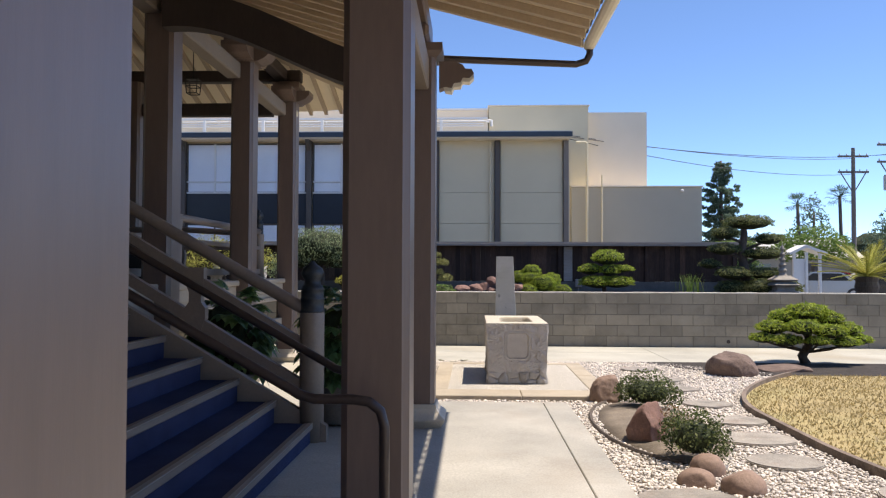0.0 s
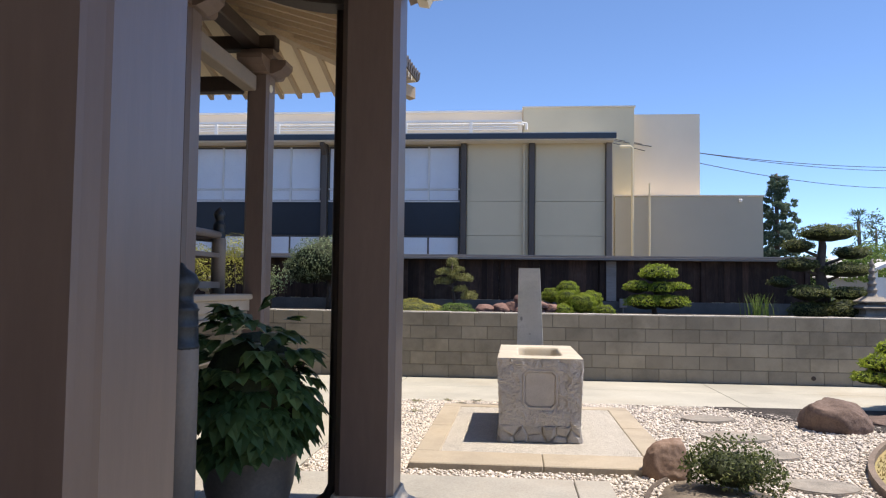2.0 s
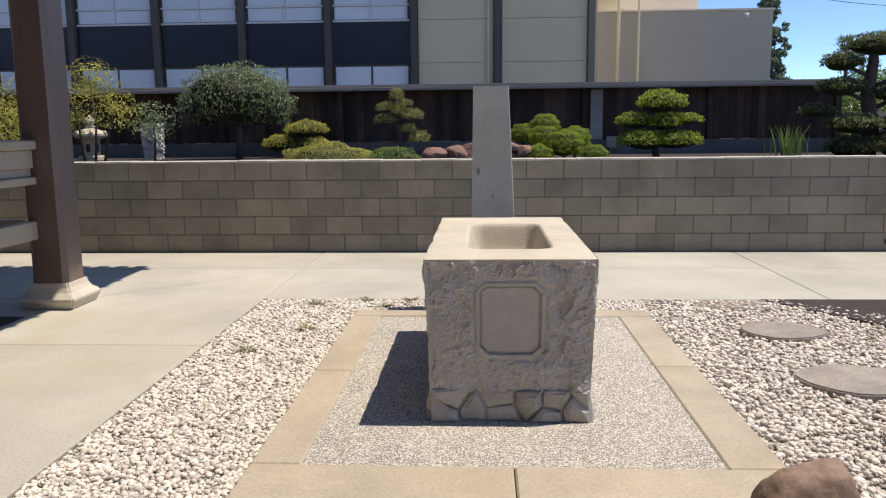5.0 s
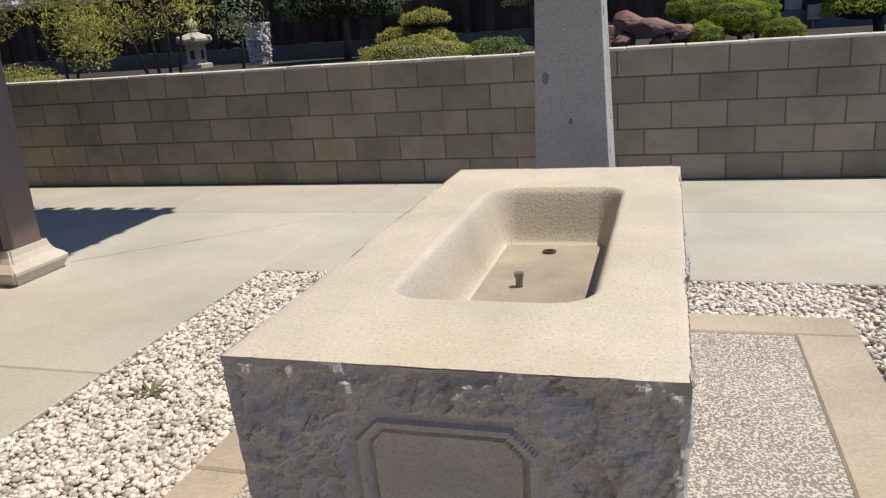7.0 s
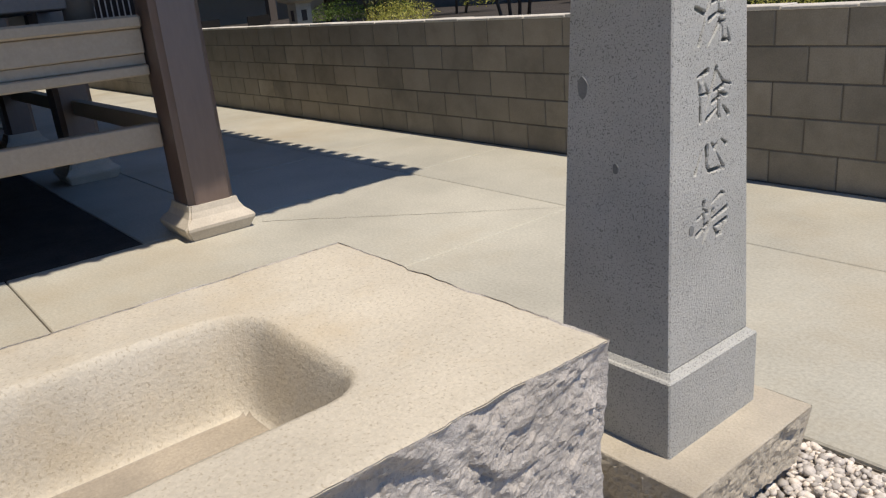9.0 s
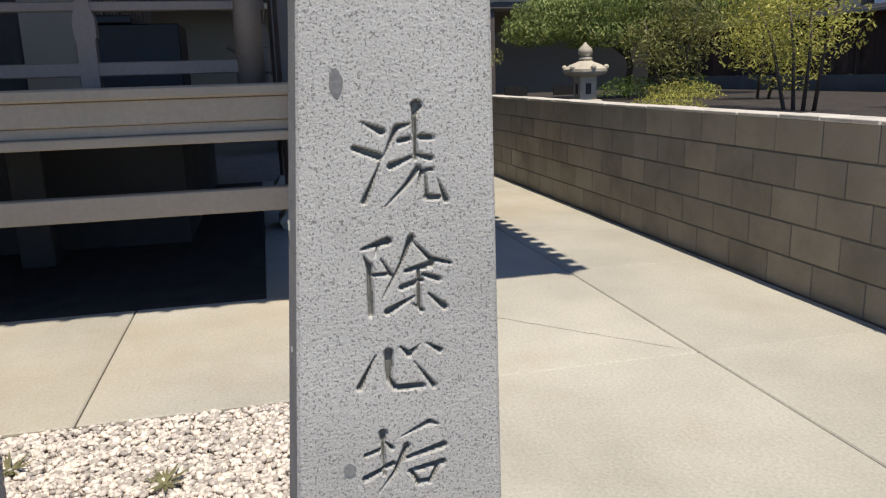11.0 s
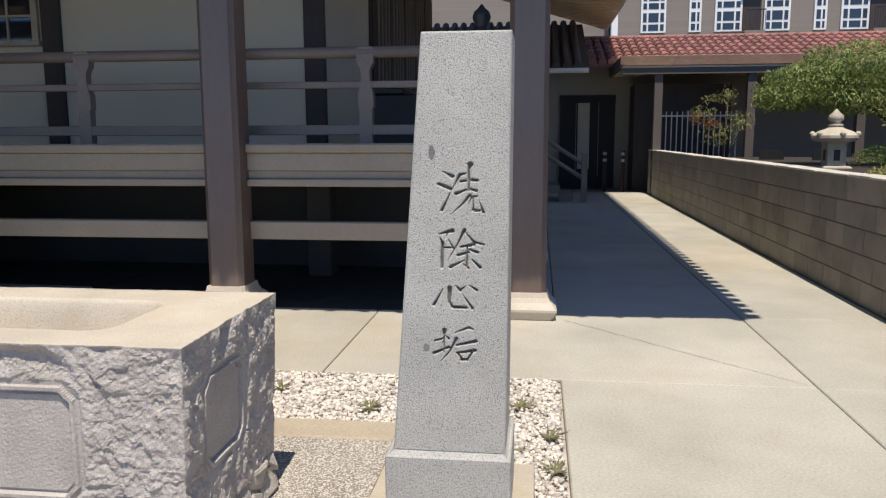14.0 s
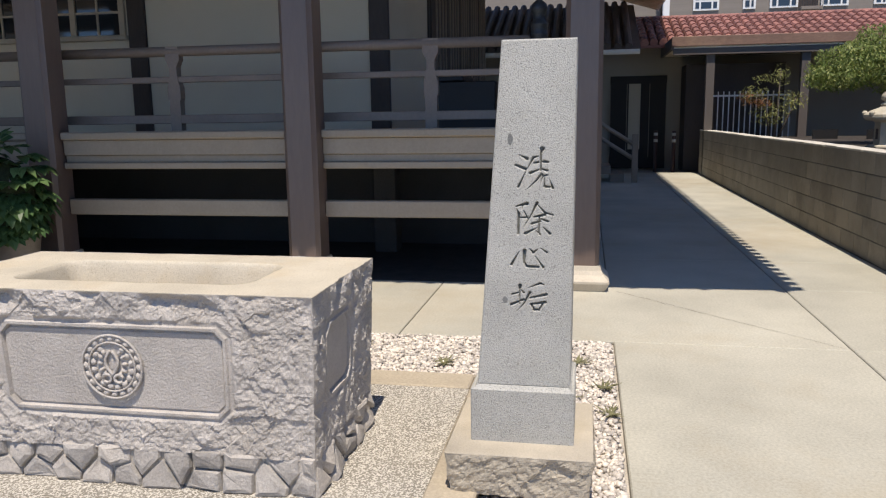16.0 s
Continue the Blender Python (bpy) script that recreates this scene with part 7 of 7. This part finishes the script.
for xx in (-0.55, -0.05, 0.5):
    part("post", bx(xx - 0.05, xx + 0.05, -0.4, -0.3, 0, 2.1), WHITE_PAINT, gate)
part("panel", bx(-0.5, -0.1, -0.34, -0.31, 0.2, 1.9), WHITE_PAINT, gate)
gate.scale = (0.72, 0.72, 0.97)
t = thing("pale_house", (24, 52, -0.03), "low dull beige house with a gable roof along the street", "house")
part("wall", bx(-5, 5, -2, 4, 0, 2.6), SHADE_STUCCO, t)
part("roof", prism(bmesh.new(), [(-2.4, 2.5), (1, 4.0), (4.4, 2.5)], -5.4, 5.4, "x"), ROOF_GREY, t)
part("window", bx(-3, -1.5, -2.03, -2.005, 1, 2), GLASS, t)
part("door", bx(1, 2, -2.03, -2.005, 0, 2.05), BLD_FRAME, t)


def parked_car(loc, rz, paint, label):
    t = thing("parked_car", loc, label, "car", "parked cars")
    t.rotation_euler = (0, 0, rz)
    prof = [(-2.2, 0.35), (-2.25, 0.75), (-2.05, 0.92), (-1.45, 0.98), (-0.85, 1.42), (0.55, 1.44), (1.25, 0.98), (2.05, 0.85), (2.22, 0.6), (2.2, 0.35)]
    bm = prism(bmesh.new(), prof, -0.86, 0.86, "y")
    bmesh.ops.bevel(bm, geom=bm.edges[:], offset=0.07, segments=2, affect="EDGES")
    part("body", bm, paint, t, smooth=False)
    for s in (-1, 1):
        part("side_window", prism(bmesh.new(), [(-1.2, 1.0), (-0.78, 1.36), (0.5, 1.37), (1.02, 1.0)], s * 0.862 - 0.004, s * 0.862 + 0.004, "y"), GLASS, t)
        part("headlight", bx(2.08, 2.2, s * 0.65 - 0.16, s * 0.65 + 0.16, 0.62, 0.76, bevel=0.02), WHITE_PAINT, t)
        part("tail_light", bx(-2.24, -2.14, s * 0.66 - 0.14, s * 0.66 + 0.14, 0.68, 0.88, bevel=0.02), RED_LAMP, t, "red tail light")
        for xx in (-1.35, 1.35):
            wl = part("wheel", tube(bmesh.new(), ((xx, s * 0.66, 0.32), (xx, s * 0.88, 0.32)), 0.32, 18), IRON, t)
            part("rim", tube(bmesh.new(), ((xx, s * 0.87, 0.32), (xx, s * 0.89, 0.32)), 0.2, 14), ROOF_GREY, wl)
    part("windscreen", prism(bmesh.new(), [(0.62, 1.41), (1.22, 1.0), (1.24, 1.02), (0.64, 1.43)], -0.72, 0.72, "y"), GLASS, t)
    part("rear_window", prism(bmesh.new(), [(-0.92, 1.39), (-1.42, 1.02), (-1.44, 1.04), (-0.94, 1.41)], -0.72, 0.72, "y"), GLASS, t)
    return t


RED_LAMP = mat("red_lamp_plastic", (0.45, 0.02, 0.02), 0.3, 0.05, 3, 20, 0.0)
parked_car((17.6, 30.5, -0.03), 2.9, mat("silver_car_paint", (0.42, 0.46, 0.50), 0.25, 0.02, 1, 20, 0.0, metal=0.5, coat=0.6), "silver sedan parked beyond the garden")
parked_car((20.6, 31.5, -0.03), 2.8, mat("black_car_paint", (0.02, 0.022, 0.026), 0.2, 0.02, 1, 20, 0.0, coat=0.8), "dark sedan parked beyond the garden")
parked_car((20.2, 35.5, -0.03), 3.0, mat("red_car_paint", (0.42, 0.03, 0.03), 0.25, 0.02, 1, 20, 0.0, coat=0.6), "red car parked further back")
parked_car((24.5, 31.0, -0.03), 2.8, bpy.data.materials["black_car_paint"], "black car parked at the street")

# ---- west court: canopy, tiled hall, flats ----
TILE_RED = mat("red_clay_tile", (0.27, 0.125, 0.105), 0.75, 0.12, 1.2, 40, 0.15, each=0.28)
COPPER = mat("weathered_canopy_edge", (0.20, 0.12, 0.085), 0.6, 0.15, 1.2, 30, 0.1, stain=(0.42, 0.30, 0.2), stain_amt=0.5, grain=(1, 0.3, 1))
canopy = thing("canopy", (-15.3, 8, 0), "flat brown entrance canopy on square posts", "canopy")
canopy.location = (0, 0, 0)
part("roof", bx(-20.5, -15.34, 4.42, 17, 2.86, 3.06), BLD_PALE, canopy, "pale canopy underside")
part("edge_band", bx(-15.34, -15.28, 4.36, 17, 2.90, 3.12, bevel=0.01), COPPER, canopy, "weathered copper-brown edge band")
part("edge_band", bx(-20.5, -15.34, 4.36, 4.42, 2.84, 3.10), BLD_FRAME, canopy)
part("edge_trim", bx(-15.4, -15.345, 4.4, 17, 2.72, 2.90), BLD_FRAME, canopy)
for yy in (5.24, 7.26, 9.6, 12.0):
    part("post", bx(-15.6, -15.42, yy - 0.09, yy + 0.09, -0.03, 2.86), BLD_FRAME, canopy)
for yy in (5.0, 7.0, 9.0):
    part("downlight", lathe(bmesh.new(), ((0.16, 2.84), (0.17, 2.858)), 14, (-17.0, yy, 0)), WHITE_PAINT, canopy)
# the canopy's shade is put into this wall's darker colour
hall2 = tagged(part("wall_west", bx(-26, -18.0, -2.0, 18, -0.03, 3.3), SHADE_STUCCO), "cream plaster wall of the west hall, coloured darker for canopy shade", "wall", kind="structure")
tiles = thing("tile_roof", (-17, 8, 3.2), "red clay barrel-tile roof over the west hall", "roof", kind="structure")
tiles.location = (0, 0, 0)
part("deck", prism(bmesh.new(), [(-17.0, 3.10), (-19.9, 4.03), (-19.9, 3.95), (-17.0, 3.02)], 3.75, 18, "y"), TILE_RED, tiles)
bm = tube(bmesh.new(), ((0.02, 0, 0.02), (-0.40, 0, 0.140)), [0.105, 0.085], 8)
tile_me = mesh_of(bm, "roof_tile")
rng = random.Random(3)
for row in range(7):
    for k in range(42):
        ob = part("roof_tile", tile_me, TILE_RED, tiles)
        ob.location = (-17.0 - 0.40 * row, 3.88 + 0.225 * k, 3.13 + 0.128 * row + rng.uniform(-0.006, 0.006))
part("ridge", tube(bmesh.new(), ((-19.85, 3.75, 4.06), (-19.85, 18, 4.06)), 0.06, 10), TILE_RED, tiles)
dark_roof = thing("grey_tile_roof", (-17, 2, 3.0), "dark grey tile roof in the temple's shade", "roof", kind="structure")
dark_roof.location = (0, 0, 0)
part("deck", prism(bmesh.new(), [(-15.9, 2.95), (-19.5, 4.4), (-19.5, 4.3), (-15.9, 2.87)], -3, 3.72, "y"), TILE_DARK, dark_roof)
for k in range(26):
    part("tile_row", tube(bmesh.new(), ((-15.88, -2.8 + 0.25 * k, 2.98), (-19.4, -2.8 + 0.25 * k, 4.42)), 0.09, 8), TILE_DARK, dark_roof)
part("gutter", tube(bmesh.new(), ((-15.82, -3, 2.86), (-15.82, 3.7, 2.86)), 0.06, 8), WHITE_PAINT, dark_roof)
BLACK_LEAF = mat("black_brown_door", (0.016, 0.013, 0.012), 0.7, 0.1, 2, 40, 0.04)
dd = thing("double_door", (-17.98, 3.82, 0.0), "dark wooden double entrance door with a narrow reflection-grey glass light", "door", kind="structure")
part("frame", bx(0, 0.05, -0.72, 0.72, 0, 2.40), BLACK_LEAF, dd)
for s in (-0.5, 0.5):
    lf = part("leaf", bx(0.05, 0.07, s - 0.2, s + 0.2, 0.1, 2.25), BLACK_LEAF, dd)
    part("leaf_trim", bx(0.07, 0.08, s - 0.22, s - 0.205, 0.3, 2.2), TAUPE, lf)
    part("leaf_trim", bx(0.07, 0.08, s + 0.205, s + 0.22, 0.3, 2.2), TAUPE, lf)
# opaque grey panel imitates the pale reflection in the door's glass
part("glass_panel", bx(0.05, 0.06, -0.24, 0.06, 0.5, 2.2), BLD_TAUPE, dd, "grey panel painted as a reflection in the door glass")
st2 = thing("side_stairs", (-13.6, 2.55, 0.0), "grey wooden side stairs with a sloping handrail", "stairs")
for k in range(6):
    part("step", bx(-1.0, 0.2, 0.75 - 0.28 * (k + 1), 0.75 - 0.28 * k, 0.17 * k, 0.17 * (k + 1)), TAUPE, st2)
for z0 in (0.9, 0.6):
    part("rail", tube(bmesh.new(), ((0.22, 0.95, z0 - 0.12), (0.22, -0.9, z0 + 1.05)), 0.045, 8), TAUPE, st2)
part("newel", bx(0.16, 0.28, 0.9, 1.02, 0, 1.0), TAUPE, st2)
for k in range(2):
    t = thing("bollard", (-16.6 - 0.4 * k, 4.62 - 0.4 * k, 0.0), "dark red bollard with white bands", "bollard", "bollards")
    part("post", tube(bmesh.new(), ((0, 0, -0.03), (0, 0, 1.0)), 0.048, 12), mat("dark_red_paint", (0.03, 0.009, 0.009), 0.5, 0.1, 3, 20, 0.03) if k == 0 else bpy.data.materials["dark_red_paint"], t)
    for z in (0.72, 0.88):
        part("band", tube(bmesh.new(), ((0, 0, z), (0, 0, z + 0.07)), 0.05, 12), ROOF_GREY, t)
bars = thing("bar_fence", (-16.5, 6.3, 0.0), "white steel picket fence beside the canopy", "fence")
for k in range(16):
    part("picket", bx(-0.012, 0.012, -0.95 + 0.125 * k - 0.012, -0.95 + 0.125 * k + 0.012, 0.0, 1.92), WHITE_PAINT, bars)
for z in (0.3, 1.8):
    part("rail", bx(-0.015, 0.015, -0.97, 0.95, z, z + 0.04), WHITE_PAINT, bars)
tagged(part("wall_back", bx(-18.0, -17.0, 4.9, 7.2, -0.03, 2.6), DARK_TIMBER), "dark recessed entrance wall", "wall", kind="structure")
for k, (x, y) in enumerate(((-13.6, 7.3), (-13.2, 8.2))):
    t = thing("patio_chair", (x, y, 0.0), "dark metal patio chair behind the wall", "chair", "patio chairs")
    for sx in (-0.22, 0.22):
        for sy in (-0.22, 0.22):
            part("leg", tube(bmesh.new(), ((sx, sy, -0.03), (sx, sy, 0.72)), 0.013, 6), IRON, t)
        part("armrest", tube(bmesh.new(), ((sx, -0.22, 0.72), (sx, 0.24, 0.72)), 0.014, 6), IRON, t)
    part("seat", bx(-0.22, 0.22, -0.22, 0.22, 0.43, 0.46), IRON, t)
    part("backrest", bx(-0.24, -0.21, -0.24, 0.24, 0.55, 1.05), IRON, t)

apt = thing("apartment_building", (-40, 20, 0), "grey-brown clad apartment building with white-framed windows", "building")
apt.location = (0, 0, 0)
SIDING = mat("grey_brown_siding", (0.235, 0.205, 0.175), 0.85, 0.06, 0.6, 20, 0.1, grain=(1, 0.1, 8))
part("wall", bx(-52, -40.0, 6.6, 46, -0.03, 16), SIDING, apt)
part("corner_trim", bx(-40.5, -39.9, 6.3, 6.62, -0.03, 16), WHITE_PAINT, apt)
part("wall", bx(-52, -41.5, -14, 6.3, -0.03, 12), SIDING, apt, "grey-brown rear wing")
for base in range(6):
    y0 = 7.8 + 6.2 * base
    for zf in (3.4, 6.69, 9.98):
        for off, wd, bal in ((0.0, 1.28, False), (2.45, 0.62, False), (3.75, 1.35, True)):
            w = part("window", bx(-39.99, -39.90, y0 + off, y0 + off + wd, zf, zf + 2.45), WHITE_PAINT, apt, "white-framed window")
            cols_n = 3 if wd > 1 else 2
            for i in range(cols_n):
                for j, (a, b) in enumerate(((0.10, 0.42), (0.54, 1.0), (1.2, 1.5), (1.62, 2.32))):
                    fr = (0.0, 0.24, 0.76, 1.0) if cols_n == 3 else (0.0, 0.6, 1.0)
                    part("pane", bx(-39.9, -39.885, y0 + off + 0.06 + fr[i] * (wd - 0.12) + 0.045, y0 + off + 0.06 + fr[i + 1] * (wd - 0.12) - 0.045, zf + a, zf + b), GLASS, w)
            if bal:
                bc = part("balcony", bx(-40.0, -39.95, y0 + 5.15, y0 + 6.05, zf - 0.2, zf + 2.4), DARK_TIMBER, apt, "recessed balcony with dark railing")
                part("slab", bx(-39.94, -39.2, y0 + 5.1, y0 + 6.1, zf - 0.2, zf - 0.05), TAUPE, bc)
                for i in range(9):
                    part("bar", bx(-39.25, -39.22, y0 + 5.12 + 0.12 * i, y0 + 5.14 + 0.12 * i, zf - 0.05, zf + 0.95), IRON, bc)
                part("rail", bx(-39.27, -39.2, y0 + 5.1, y0 + 6.1, zf + 0.95, zf + 1.0), IRON, bc)
# added unseen wall closes the court southwards and blocks low sky light
tagged(part("wall_south", bx(-12, 20, -22.3, -22, -0.03, 7.0), BLD_TAUPE), "plain taupe wall out of view, added to block low southern sky light", "wall", kind="structure")
